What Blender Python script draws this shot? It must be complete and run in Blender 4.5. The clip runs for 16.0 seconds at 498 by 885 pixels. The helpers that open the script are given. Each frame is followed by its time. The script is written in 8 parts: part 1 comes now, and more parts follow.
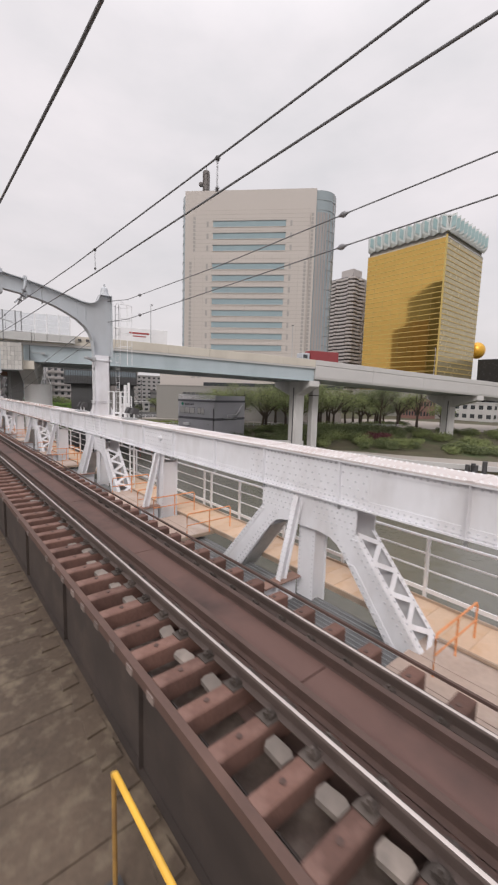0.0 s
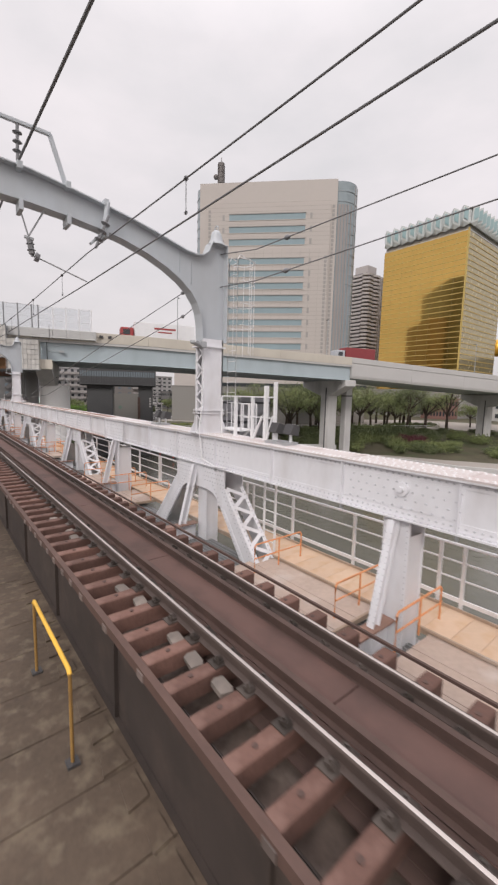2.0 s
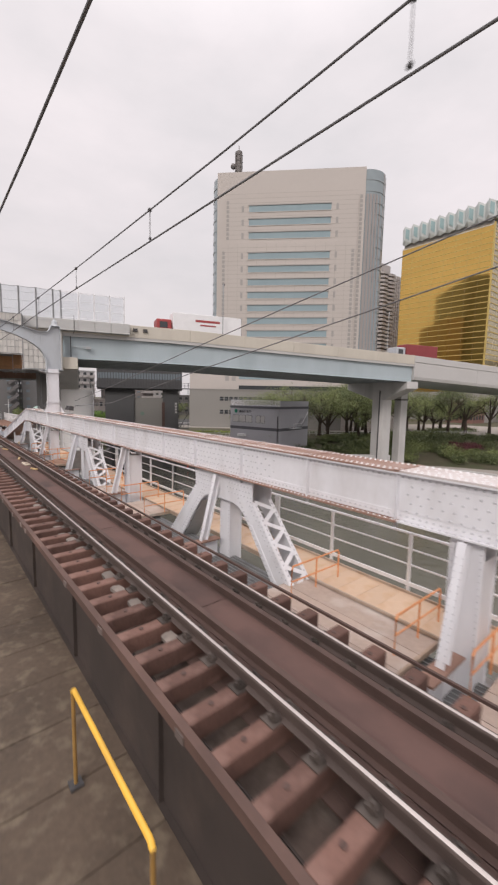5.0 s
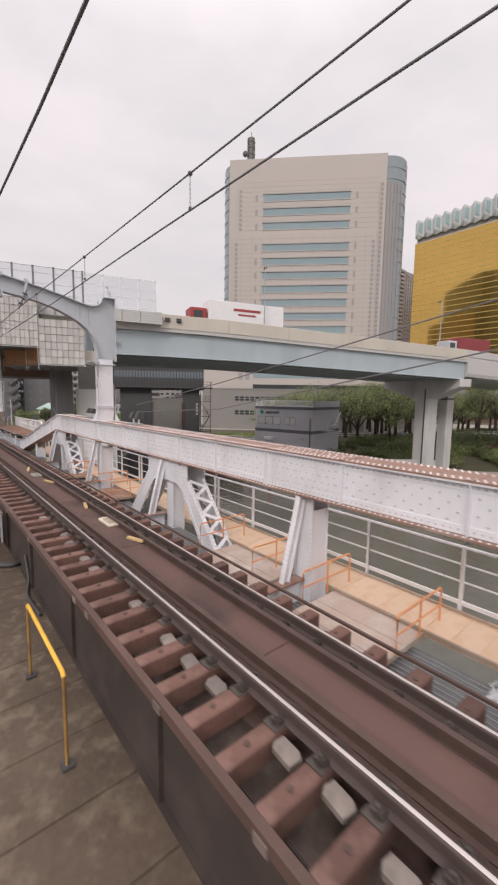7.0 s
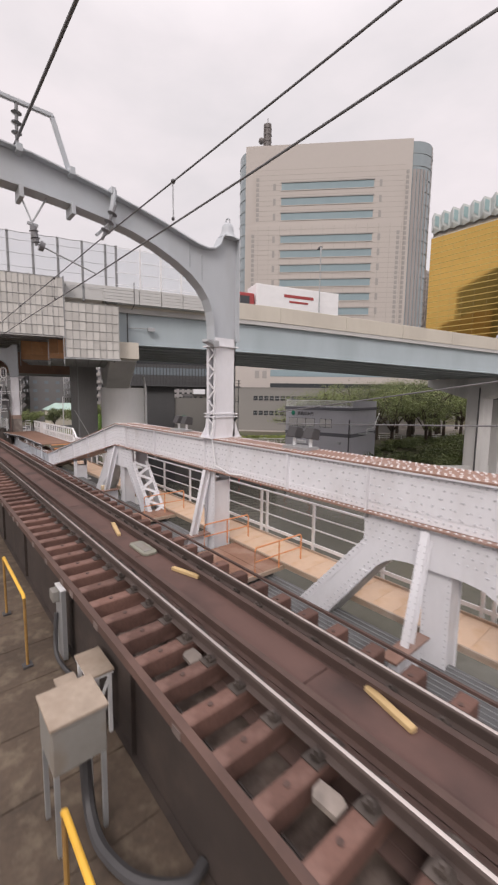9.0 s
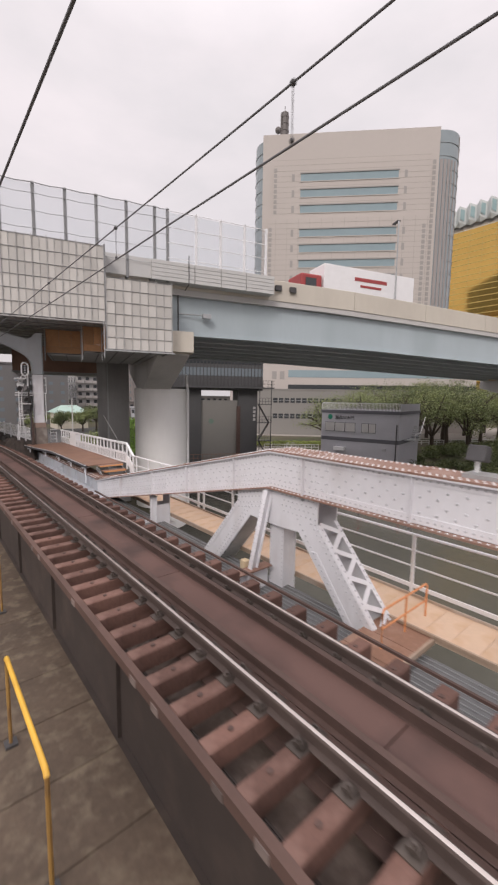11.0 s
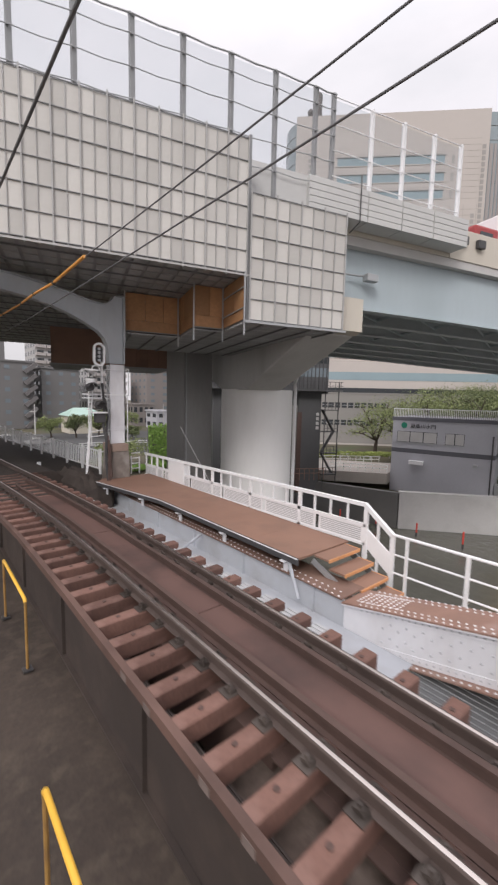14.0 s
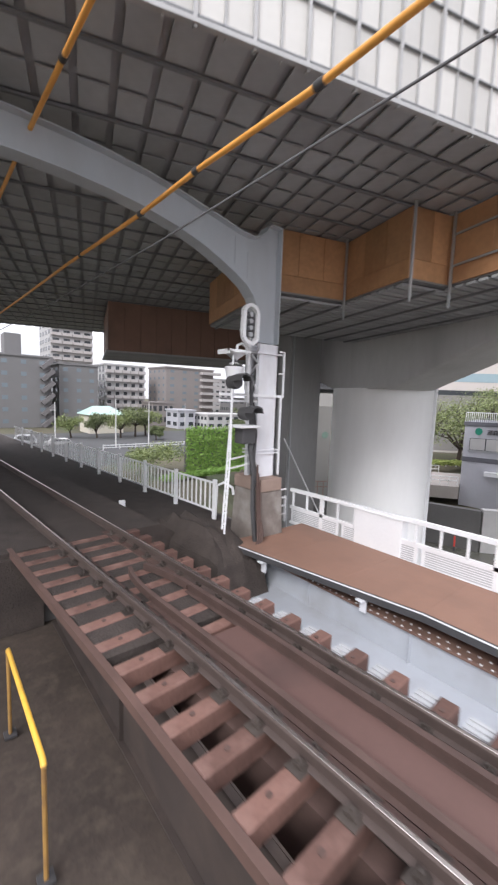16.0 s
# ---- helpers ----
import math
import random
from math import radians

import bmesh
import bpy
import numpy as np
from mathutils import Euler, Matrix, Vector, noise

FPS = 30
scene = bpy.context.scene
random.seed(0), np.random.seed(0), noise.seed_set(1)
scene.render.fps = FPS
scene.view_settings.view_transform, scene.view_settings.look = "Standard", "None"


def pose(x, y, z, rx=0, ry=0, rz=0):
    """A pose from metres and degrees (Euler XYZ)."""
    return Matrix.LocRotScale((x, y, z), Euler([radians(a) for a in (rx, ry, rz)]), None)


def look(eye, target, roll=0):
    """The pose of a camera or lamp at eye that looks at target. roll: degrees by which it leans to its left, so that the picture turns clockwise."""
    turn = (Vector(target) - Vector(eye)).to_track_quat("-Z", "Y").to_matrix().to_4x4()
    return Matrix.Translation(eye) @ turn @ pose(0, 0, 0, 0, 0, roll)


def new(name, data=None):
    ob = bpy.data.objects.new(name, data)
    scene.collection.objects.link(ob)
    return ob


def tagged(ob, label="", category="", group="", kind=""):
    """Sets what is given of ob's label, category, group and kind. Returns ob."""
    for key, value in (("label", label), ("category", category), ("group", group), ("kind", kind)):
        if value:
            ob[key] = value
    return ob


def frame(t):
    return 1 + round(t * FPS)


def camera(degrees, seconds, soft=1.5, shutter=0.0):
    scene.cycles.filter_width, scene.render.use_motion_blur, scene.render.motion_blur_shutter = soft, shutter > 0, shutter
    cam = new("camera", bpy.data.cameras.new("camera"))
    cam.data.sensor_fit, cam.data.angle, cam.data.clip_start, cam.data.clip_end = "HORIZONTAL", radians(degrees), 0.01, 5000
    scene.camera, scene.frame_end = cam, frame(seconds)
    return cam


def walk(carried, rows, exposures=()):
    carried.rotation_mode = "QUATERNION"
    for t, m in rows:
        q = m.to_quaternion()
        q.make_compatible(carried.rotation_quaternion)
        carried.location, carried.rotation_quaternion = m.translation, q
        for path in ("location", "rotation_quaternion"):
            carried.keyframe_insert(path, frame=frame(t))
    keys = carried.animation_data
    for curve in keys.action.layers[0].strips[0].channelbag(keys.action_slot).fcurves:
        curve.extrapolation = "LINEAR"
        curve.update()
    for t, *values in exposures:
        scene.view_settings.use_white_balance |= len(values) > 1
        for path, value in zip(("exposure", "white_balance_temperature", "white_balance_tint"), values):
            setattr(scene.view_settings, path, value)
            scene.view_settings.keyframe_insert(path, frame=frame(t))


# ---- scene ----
# the camera stands at a carriage window and slides along the track (y); top of the rails is z = 0
cam = camera(64.55, 16.0, soft=2.3, shutter=0.25)
EYE = 2.755
ROWS = [
    (0, -2.416, -39.767, -6.988, -1.676),
    (0.5, -0.372, -39.600, -6.989, -1.600),
    (1, 1.726, -39.430, -7.045, -1.545),
    (1.5, 3.810, -39.245, -7.010, -1.430),
    (2, 5.925, -39.156, -6.970, -1.340),
    (2.5, 8.075, -39.125, -6.910, -1.265),
    (3, 10.325, -39.205, -6.920, -1.260),
    (3.5, 12.410, -39.350, -6.810, -1.280),
    (6, 24.590, -39.740, -6.470, -0.935),
    (6.5, 26.800, -39.880, -6.585, -0.890),
    (7, 28.985, -39.930, -6.600, -0.840),
    (7.5, 31.145, -39.965, -6.590, -0.805),
    (8, 33.285, -39.890, -6.585, -0.810),
    (8.5, 35.430, -39.905, -6.670, -0.820),
    (9, 37.570, -39.915, -6.710, -0.775),
    (9.5, 39.700, -39.870, -6.620, -0.705),
    (12, 51.040, -40.550, -6.430, -0.945),
    (12.5, 53.235, -40.700, -6.440, -0.980),
    (13, 55.450, -40.650, -6.345, -1.060),
    (13.5, 57.585, -40.460, -6.150, -1.210),
    (14, 59.755, -40.330, -6.050, -1.330),
    (14.5, 61.920, -40.260, -6.070, -1.395),
    (15, 64.020, -39.930, -6.085, -1.570),
    (15.5, 66.095, -39.430, -6.140, -1.760),
    (16, 68.270, -39.182, -6.190, -2.010),
]
EXPOSURES = [(0.0, 0.0, 6420, 11), (3.5, 0.02, 6500, 12), (9.5, 0.02, 6550, 14), (12.0, 0.08, 6500, 14), (13.5, 0.18, 6400, 12), (14.5, 0.28, 6200, 11), (16.0, 0.86, 5950, 10)]
walk(cam, [(t, pose(0, y, EYE, 90 + pitch, roll, yaw)) for t, y, yaw, pitch, roll in ROWS], EXPOSURES)
# ---- end of the camera ----

# ---- world and sun: an overcast noon ----
world = bpy.data.worlds.new("overcast_sky")
scene.world = world
world.use_nodes = True
wn, wl = world.node_tree.nodes, world.node_tree.links
wn.clear()
SUN_ELEV, SUN_AZ = radians(36), radians(238)
sky = wn.new("ShaderNodeTexSky")
sky.sky_type = 'NISHITA'
sky.sun_disc = False
sky.sun_elevation, sky.sun_rotation = SUN_ELEV, SUN_AZ
sky.dust_density, sky.air_density = 4.0, 1.5
coord = wn.new("ShaderNodeTexCoord")
stretch = wn.new("ShaderNodeMapping")
stretch.inputs["Scale"].default_value = (1.0, 1.0, 2.4)
clouds = wn.new("ShaderNodeTexNoise")
clouds.inputs["Scale"].default_value, clouds.inputs["Detail"].default_value, clouds.inputs["Roughness"].default_value = 2.1, 6.0, 0.55
ramp = wn.new("ShaderNodeValToRGB")
ramp.color_ramp.elements[0].position, ramp.color_ramp.elements[0].color = 0.30, (11.6, 11.2, 11.3, 1)
ramp.color_ramp.elements[1].position, ramp.color_ramp.elements[1].color = 0.68, (14.4, 13.4, 13.5, 1)
veil = wn.new("ShaderNodeMix")
veil.data_type = 'RGBA'
veil.inputs["Factor"].default_value = 0.94
backing = wn.new("ShaderNodeBackground")
backing.inputs["Strength"].default_value = 0.15
out = wn.new("ShaderNodeOutputWorld")
wl.new(coord.outputs["Generated"], stretch.inputs["Vector"])
wl.new(stretch.outputs["Vector"], clouds.inputs["Vector"])
wl.new(clouds.outputs["Fac"], ramp.inputs["Fac"])
wl.new(sky.outputs["Color"], veil.inputs["A"])
dome = wn.new("ShaderNodeValToRGB")                  # an overcast dome is brightest overhead
dome.color_ramp.elements[0].position, dome.color_ramp.elements[0].color = 0.0, (0.36, 0.36, 0.36, 1)
dome.color_ramp.elements[1].position, dome.color_ramp.elements[1].color = 1.0, (1, 1, 1, 1)
e = dome.color_ramp.elements.new(0.62)
e.color = (0.46, 0.46, 0.46, 1)
split = wn.new("ShaderNodeSeparateXYZ")
lift = wn.new("ShaderNodeMix")
lift.data_type, lift.blend_type = 'RGBA', 'MULTIPLY'
lift.inputs["Factor"].default_value = 1.0
wl.new(coord.outputs["Generated"], split.inputs["Vector"])
wl.new(split.outputs["Z"], dome.inputs["Fac"])
wl.new(ramp.outputs["Color"], lift.inputs["A"])
wl.new(dome.outputs["Color"], lift.inputs["B"])
wl.new(lift.outputs["Result"], veil.inputs["B"])
wl.new(veil.outputs["Result"], backing.inputs["Color"])
wl.new(backing.outputs["Background"], out.inputs["Surface"])

sun_data = bpy.data.lights.new("sun", 'SUN')
sun_data.energy, sun_data.angle, sun_data.color = 1.3, radians(18), (1.0, 0.95, 0.9)
sun = new("sun", sun_data)
sun.matrix_world = look((math.sin(SUN_AZ) * math.cos(SUN_ELEV) * 50, math.cos(SUN_AZ) * math.cos(SUN_ELEV) * 50, math.sin(SUN_ELEV) * 50), (0, 0, 0))

# ---- materials ----


def mat(name, color, rough=0.6, metal=0.0, var=0.12, scale=1.5, fine=18.0, bump=0.15, dist=0.01, stain=None, amount=0.35,
        stain_scale=0.6, stretchz=1.0, spec=0.5, random=0.0):
    """A procedural surface: base colour varied at two scales, optional stains of a second colour, gloss variation and relief."""
    m = bpy.data.materials.new(name)
    m.use_nodes = True
    n, l = m.node_tree.nodes, m.node_tree.links
    b = n["Principled BSDF"]
    b.inputs["Metallic"].default_value = metal
    b.inputs["Specular IOR Level"].default_value = spec
    tc = n.new("ShaderNodeTexCoord")
    mp = n.new("ShaderNodeMapping")
    mp.inputs["Scale"].default_value = (1, 1, stretchz)
    l.new(tc.outputs["Object"], mp.inputs["Vector"])

    def noise_node(s, detail=4.0):
        t = n.new("ShaderNodeTexNoise")
        t.inputs["Scale"].default_value, t.inputs["Detail"].default_value = s, detail
        l.new(mp.outputs["Vector"], t.inputs["Vector"])
        return t.outputs["Fac"]
    big, small = noise_node(scale), noise_node(fine, 5.0)
    add = n.new("ShaderNodeMath")
    add.operation = 'MULTIPLY_ADD'
    add.inputs[1].default_value = 0.6
    l.new(big, add.inputs[0])
    sm = n.new("ShaderNodeMath")
    sm.operation = 'MULTIPLY'
    sm.inputs[1].default_value = 0.4
    l.new(small, sm.inputs[0])
    l.new(sm.outputs[0], add.inputs[2])
    rmp = n.new("ShaderNodeMapRange")
    rmp.inputs["From Min"].default_value, rmp.inputs["From Max"].default_value = 0.3, 0.7
    rmp.inputs["To Min"].default_value, rmp.inputs["To Max"].default_value = 1 - var, 1 + var
    l.new(add.outputs[0], rmp.inputs["Value"])
    value = rmp.outputs["Result"]
    if random:
        info = n.new("ShaderNodeObjectInfo")
        rr = n.new("ShaderNodeMapRange")
        rr.inputs["To Min"].default_value, rr.inputs["To Max"].default_value = 1 - random, 1 + random
        l.new(info.outputs["Random"], rr.inputs["Value"])
        mm = n.new("ShaderNodeMath")
        mm.operation = 'MULTIPLY'
        l.new(value, mm.inputs[0])
        l.new(rr.outputs["Result"], mm.inputs[1])
        value = mm.outputs[0]
    vm = n.new("ShaderNodeVectorMath")
    vm.operation = 'SCALE'
    vm.inputs[0].default_value = color
    l.new(value, vm.inputs["Scale"])
    col = vm.outputs["Vector"]
    if stain:
        sn = noise_node(stain_scale, 6.0)
        sr = n.new("ShaderNodeMapRange")
        sr.inputs["From Min"].default_value, sr.inputs["From Max"].default_value = 0.5, 0.72
        sr.inputs["To Max"].default_value = amount
        l.new(sn, sr.inputs["Value"])
        mx = n.new("ShaderNodeMix")
        mx.data_type = 'RGBA'
        l.new(sr.outputs["Result"], mx.inputs["Factor"])
        l.new(col, mx.inputs["A"])
        mx.inputs["B"].default_value = (*stain, 1)
        col = mx.outputs["Result"]
    l.new(col, b.inputs["Base Color"])
    rg = n.new("ShaderNodeMapRange")
    rg.inputs["To Min"].default_value, rg.inputs["To Max"].default_value = max(rough - 0.1, 0.02), min(rough + 0.1, 1)
    l.new(small, rg.inputs["Value"])
    l.new(rg.outputs["Result"], b.inputs["Roughness"])
    if bump:
        bp = n.new("ShaderNodeBump")
        bp.inputs["Strength"].default_value, bp.inputs["Distance"].default_value = bump, dist
        l.new(small, bp.inputs["Height"])
        l.new(bp.outputs["Normal"], b.inputs["Normal"])
    return m


WHITE = mat("white_painted_steel", (0.76, 0.76, 0.79), 0.45, var=0.05, scale=0.8, fine=9, bump=0.06, stain=(0.42, 0.38, 0.36), amount=0.35, stain_scale=1.4, stretchz=0.5)
# rivet heads greyed: their small shadows are put into the paint
RIVET = mat("shaded_white_rivet_paint", (0.52, 0.52, 0.55), 0.5, var=0.1, bump=0.0)
SCAFUP = mat("pale_scaffold_upright", (0.40, 0.395, 0.39), 0.5, metal=0.1, var=0.1, scale=2, fine=12)
SCAFBAR = mat("dull_scaffold_steel", (0.22, 0.225, 0.23), 0.5, metal=0.3, var=0.12, scale=2, fine=12)
PALEFLANGE = mat("pale_worn_flange", (0.60, 0.55, 0.54), 0.55, var=0.08, scale=2, fine=16, stain=(0.42, 0.31, 0.28), amount=0.5, stain_scale=1.2)
WHITE2 = mat("clean_white_paint", (0.78, 0.78, 0.79), 0.45, var=0.04, bump=0.04)
ARCH = mat("pale_grey_painted_steel", (0.48, 0.51, 0.54), 0.45, var=0.05, scale=0.7, fine=7, bump=0.05, stain=(0.36, 0.36, 0.36), amount=0.4, stain_scale=0.9, stretchz=0.4)
REDFLANGE = mat("red_oxide_flange", (0.28, 0.165, 0.125), 0.6, var=0.18, scale=2, fine=20, stain=(0.42, 0.33, 0.30), amount=0.55, stain_scale=1.0)
PALEBLUE = mat("pale_blue_girder_paint", (0.41, 0.475, 0.505), 0.5, var=0.05, scale=0.3, fine=4, bump=0.04, stain=(0.30, 0.36, 0.38), amount=0.5, stain_scale=0.25, stretchz=0.3)
# girder blue with its colour lightened against the shade under the deck
LIFTBLUE = mat("lifted_soffit_steel", (0.50, 0.54, 0.56), 0.6, var=0.1, scale=0.4, fine=5)
BLUEGREY = mat("blue_grey_girder_paint", (0.47, 0.49, 0.525), 0.45, var=0.05, scale=0.7, fine=8, bump=0.05, stain=(0.3, 0.28, 0.27), amount=0.4, stain_scale=1.2)
BEIGE = mat("beige_parapet", (0.56, 0.52, 0.45), 0.8, var=0.05, scale=0.2, fine=3, bump=0.1, stain=(0.42, 0.38, 0.33), amount=0.4, stain_scale=0.3, stretchz=0.3)
GREYPAR = mat("grey_deck_edge", (0.50, 0.49, 0.48), 0.8, var=0.05, scale=0.2, fine=3, bump=0.1)
CONCRETE = mat("pier_concrete", (0.53, 0.52, 0.51), 0.85, var=0.08, scale=0.4, fine=5, bump=0.2, stain=(0.30, 0.29, 0.28), amount=0.5, stain_scale=0.35, stretchz=0.3)
PIERWHITE = mat("pale_pier_facing", (0.88, 0.87, 0.86), 0.6, var=0.03, scale=0.3, fine=5, bump=0.05, stain=(0.7, 0.68, 0.66), amount=0.5, stain_scale=0.4, stretchz=0.3)
DARKCON = mat("dark_concrete", (0.13, 0.125, 0.12), 0.85, var=0.12, scale=0.4, fine=5, bump=0.2)
WALLCON = mat("river_wall_concrete", (0.50, 0.49, 0.48), 0.85, var=0.06, scale=0.2, fine=4, bump=0.15, stain=(0.36, 0.35, 0.34), amount=0.5, stain_scale=0.3)
SLEEPER = mat("rust_stained_timber", (0.145, 0.077, 0.060), 0.8, var=0.25, scale=2.5, fine=26, bump=0.5, dist=0.012, stain=(0.28, 0.17, 0.14), amount=0.75, stain_scale=3.0, random=0.3)
RUST = mat("rusted_steel", (0.085, 0.052, 0.043), 0.75, var=0.25, scale=3, fine=30, bump=0.35, random=0.1)
PLATE = mat("brown_steel_plate", (0.128, 0.075, 0.064), 0.7, var=0.1, scale=1.2, fine=16, bump=0.12, stain=(0.060, 0.040, 0.036), amount=0.95, stain_scale=0.8, spec=0.3)
RAILTOP = mat("polished_rail_head", (0.70, 0.64, 0.60), 0.34, metal=1.0, var=0.06, scale=2, fine=30, bump=0.03)
RAILSIDE = mat("rail_web", (0.085, 0.062, 0.054), 0.65, metal=0.1, var=0.2, scale=3, fine=30, bump=0.2)
DARKSTEEL = mat("dark_steel", (0.06, 0.058, 0.06), 0.55, var=0.15, scale=2, fine=15)
MIDSTEEL = mat("galvanised_steel", (0.42, 0.43, 0.44), 0.45, metal=0.5, var=0.08, scale=2, fine=15, bump=0.05)
PLANK = mat("sandy_orange_walkway_board", (0.65, 0.475, 0.34), 0.75, var=0.08, scale=1.5, fine=14, bump=0.15, stain=(0.54, 0.34, 0.19), amount=0.8, stain_scale=1.8, random=0.05)
ORANGE = mat("orange_handrail_paint", (0.72, 0.30, 0.12), 0.55, var=0.15, scale=3, fine=20)
YELLOW = mat("yellow_handrail_paint", (0.80, 0.47, 0.06), 0.45, var=0.08, scale=3, fine=20, stain=(0.4, 0.22, 0.06), amount=0.4, stain_scale=4)
BROWNPLAT = mat("brown_painted_platform", (0.27, 0.155, 0.11), 0.65, var=0.1, scale=1.2, fine=12, bump=0.15, stain=(0.19, 0.115, 0.085), amount=0.8, stain_scale=0.7)
ORANGEDGE = mat("orange_step_edge", (0.62, 0.30, 0.13), 0.6, var=0.12, scale=2, fine=14)
WIRE = mat("overhead_wire", (0.15, 0.15, 0.155), 0.6, metal=0.0, var=0.1, bump=0.0)
INSUL = mat("grey_porcelain_insulator", (0.20, 0.20, 0.21), 0.3, var=0.1, bump=0.0)
SLEEVE = mat("orange_wire_sleeve", (0.80, 0.38, 0.08), 0.45, var=0.08, scale=4, fine=20, bump=0.05)
FLOORMUD = mat("dirty_concrete_deck", (0.098, 0.071, 0.050), 0.8, var=0.4, scale=0.7, fine=12, bump=0.4, dist=0.02, stain=(0.19, 0.15, 0.105), amount=0.8, stain_scale=4.5)
WATER = mat("river_water", (0.115, 0.112, 0.092), 0.14, var=0.12, scale=0.05, fine=1.1, bump=0.55, dist=0.16)
GROUND = mat("bank_ground", (0.085, 0.075, 0.045), 0.9, var=0.3, scale=0.2, fine=2.5, bump=0.4, dist=0.08, stain=(0.055, 0.08, 0.028), amount=1.0, stain_scale=0.16)
PAVING = mat("pale_pavement", (0.34, 0.31, 0.28), 0.85, var=0.08, scale=0.2, fine=4, bump=0.1)
BALLAST = mat("dark_ballast", (0.055, 0.043, 0.037), 0.9, var=0.35, scale=3, fine=28, bump=1.0, dist=0.03)
ASPHALT = mat("asphalt", (0.07, 0.07, 0.07), 0.9, var=0.1, scale=0.5, fine=20)


def glass(name, color, rough=0.06, metal=0.0):
    m = mat(name, color, rough, metal, var=0.06, scale=0.08, fine=0.5, bump=0.0)
    return m


# ---- mesh helpers ----


class Mesh:
    def __init__(self):
        self.v, self.f = [], []

    def add(self, pts, faces):
        k = len(self.v)
        self.v += [tuple(p) for p in pts]
        self.f += [tuple(i + k for i in f) for f in faces]
        return self

    def box(self, x0, x1, y0, y1, z0, z1):
        p = [(x, y, z) for z in (z0, z1) for y in (y0, y1) for x in (x0, x1)]
        return self.add(p, BOXF)

    def beam(self, a, b, w, h, up=(0, 0, 1)):
        """A bar of section w (sideways) by h (along up) from a to b."""
        a, b, up = Vector(a), Vector(b), Vector(up)
        d = (b - a).normalized()
        s = d.cross(up)
        if s.length < 1e-4:
            s = d.cross(Vector((1, 0, 0)))
        s.normalize()
        u = s.cross(d).normalized()
        p = [q + s * i * w / 2 + u * j * h / 2 for j in (-1, 1) for q in (a, b) for i in (-1, 1)]
        return self.add(p, BOXF)

    def tube(self, pts, r, n=8, cap=True):
        """A round bar along pts."""
        pts = [Vector(p) for p in pts]
        k = len(self.v)
        for i, p in enumerate(pts):
            d = (pts[min(i + 1, len(pts) - 1)] - pts[max(i - 1, 0)]).normalized()
            s = d.cross(Vector((0, 0, 1)))
            if s.length < 1e-3:
                s = d.cross(Vector((1, 0, 0)))
            s.normalize()
            u = s.cross(d)
            rr = r[i] if isinstance(r, (list, tuple)) else r
            for j in range(n):
                a = 2 * math.pi * j / n
                self.v.append(tuple(p + (s * math.cos(a) + u * math.sin(a)) * rr))
        for i in range(len(pts) - 1):
            for j in range(n):
                a, b = k + i * n + j, k + i * n + (j + 1) % n
                self.f.append((a, b, b + n, a + n))
        if cap:
            self.f.append(tuple(k + j for j in reversed(range(n))))
            self.f.append(tuple(k + (len(pts) - 1) * n + j for j in range(n)))
        return self

    def slab(self, poly, place, t0, t1):
        """The outline poly, laid out by place(u, v, t), between t0 and t1."""
        n = len(poly)
        p = [place(u, v, t) for t in (t0, t1) for u, v in poly]
        f = [tuple(reversed(range(n))), tuple(range(n, 2 * n))]
        f += [(i, (i + 1) % n, n + (i + 1) % n, n + i) for i in range(n)]
        return self.add(p, f)

    def ball(self, c, rx, ry=None, rz=None, n=12, m=8):
        ry, rz = ry or rx, rz or rx
        k = len(self.v)
        for i in range(m + 1):
            e = -math.pi / 2 + math.pi * i / m
            for j in range(n):
                a = 2 * math.pi * j / n
                self.v.append((c[0] + rx * math.cos(e) * math.cos(a), c[1] + ry * math.cos(e) * math.sin(a), c[2] + rz * math.sin(e)))
        for i in range(m):
            for j in range(n):
                a, b = k + i * n + j, k + i * n + (j + 1) % n
                self.f.append((a, b, b + n, a + n))
        return self


BOXF = [(0, 2, 3, 1), (4, 5, 7, 6), (0, 1, 5, 4), (2, 6, 7, 3), (0, 4, 6, 2), (1, 3, 7, 5)]


def data_of(name, m, material, smooth=False):
    d = bpy.data.meshes.new(name)
    d.from_pydata(m.v, [], m.f)
    bm = bmesh.new()
    bm.from_mesh(d)
    bmesh.ops.recalc_face_normals(bm, faces=bm.faces)
    bm.to_mesh(d)
    bm.free()
    for x in (material if isinstance(material, (list, tuple)) else [material]):
        d.materials.append(x)
    if smooth:
        d.shade_smooth()
        d.set_sharp_from_angle(angle=radians(40))
    return d


def solid(name, m, material, smooth=False, bevel=0.0):
    ob = new(name, data_of(name, m, material, smooth))
    if bevel:
        b = ob.modifiers.new("bevel", 'BEVEL')
        b.width, b.segments, b.limit_method = bevel, 2, 'ANGLE'
    return ob


def part(name, m, material, parent, label="", smooth=False, bevel=0.0):
    """One mesh under a thing or under a part; its points are given in the world."""
    ob = solid(name, m, material, smooth, bevel)
    ob.parent = parent
    ob.matrix_parent_inverse = Matrix.Translation(parent.location).inverted()
    if label:
        ob["label"] = label
    return ob


def same(name, data, parent, m):
    """One more piece on shared mesh data, placed by m in the world."""
    ob = new(name, data)
    ob.parent = parent
    ob.matrix_parent_inverse = Matrix.Translation(parent.location).inverted()
    ob.matrix_basis = m
    return ob


def thing(name, at, label, category, group="", kind=""):
    ob = tagged(new(name), label, category, group, kind)
    ob.location = at
    return ob

# ---- track ----
RAIL_N, RAIL_F, MID = 2.39, 3.52, 2.955


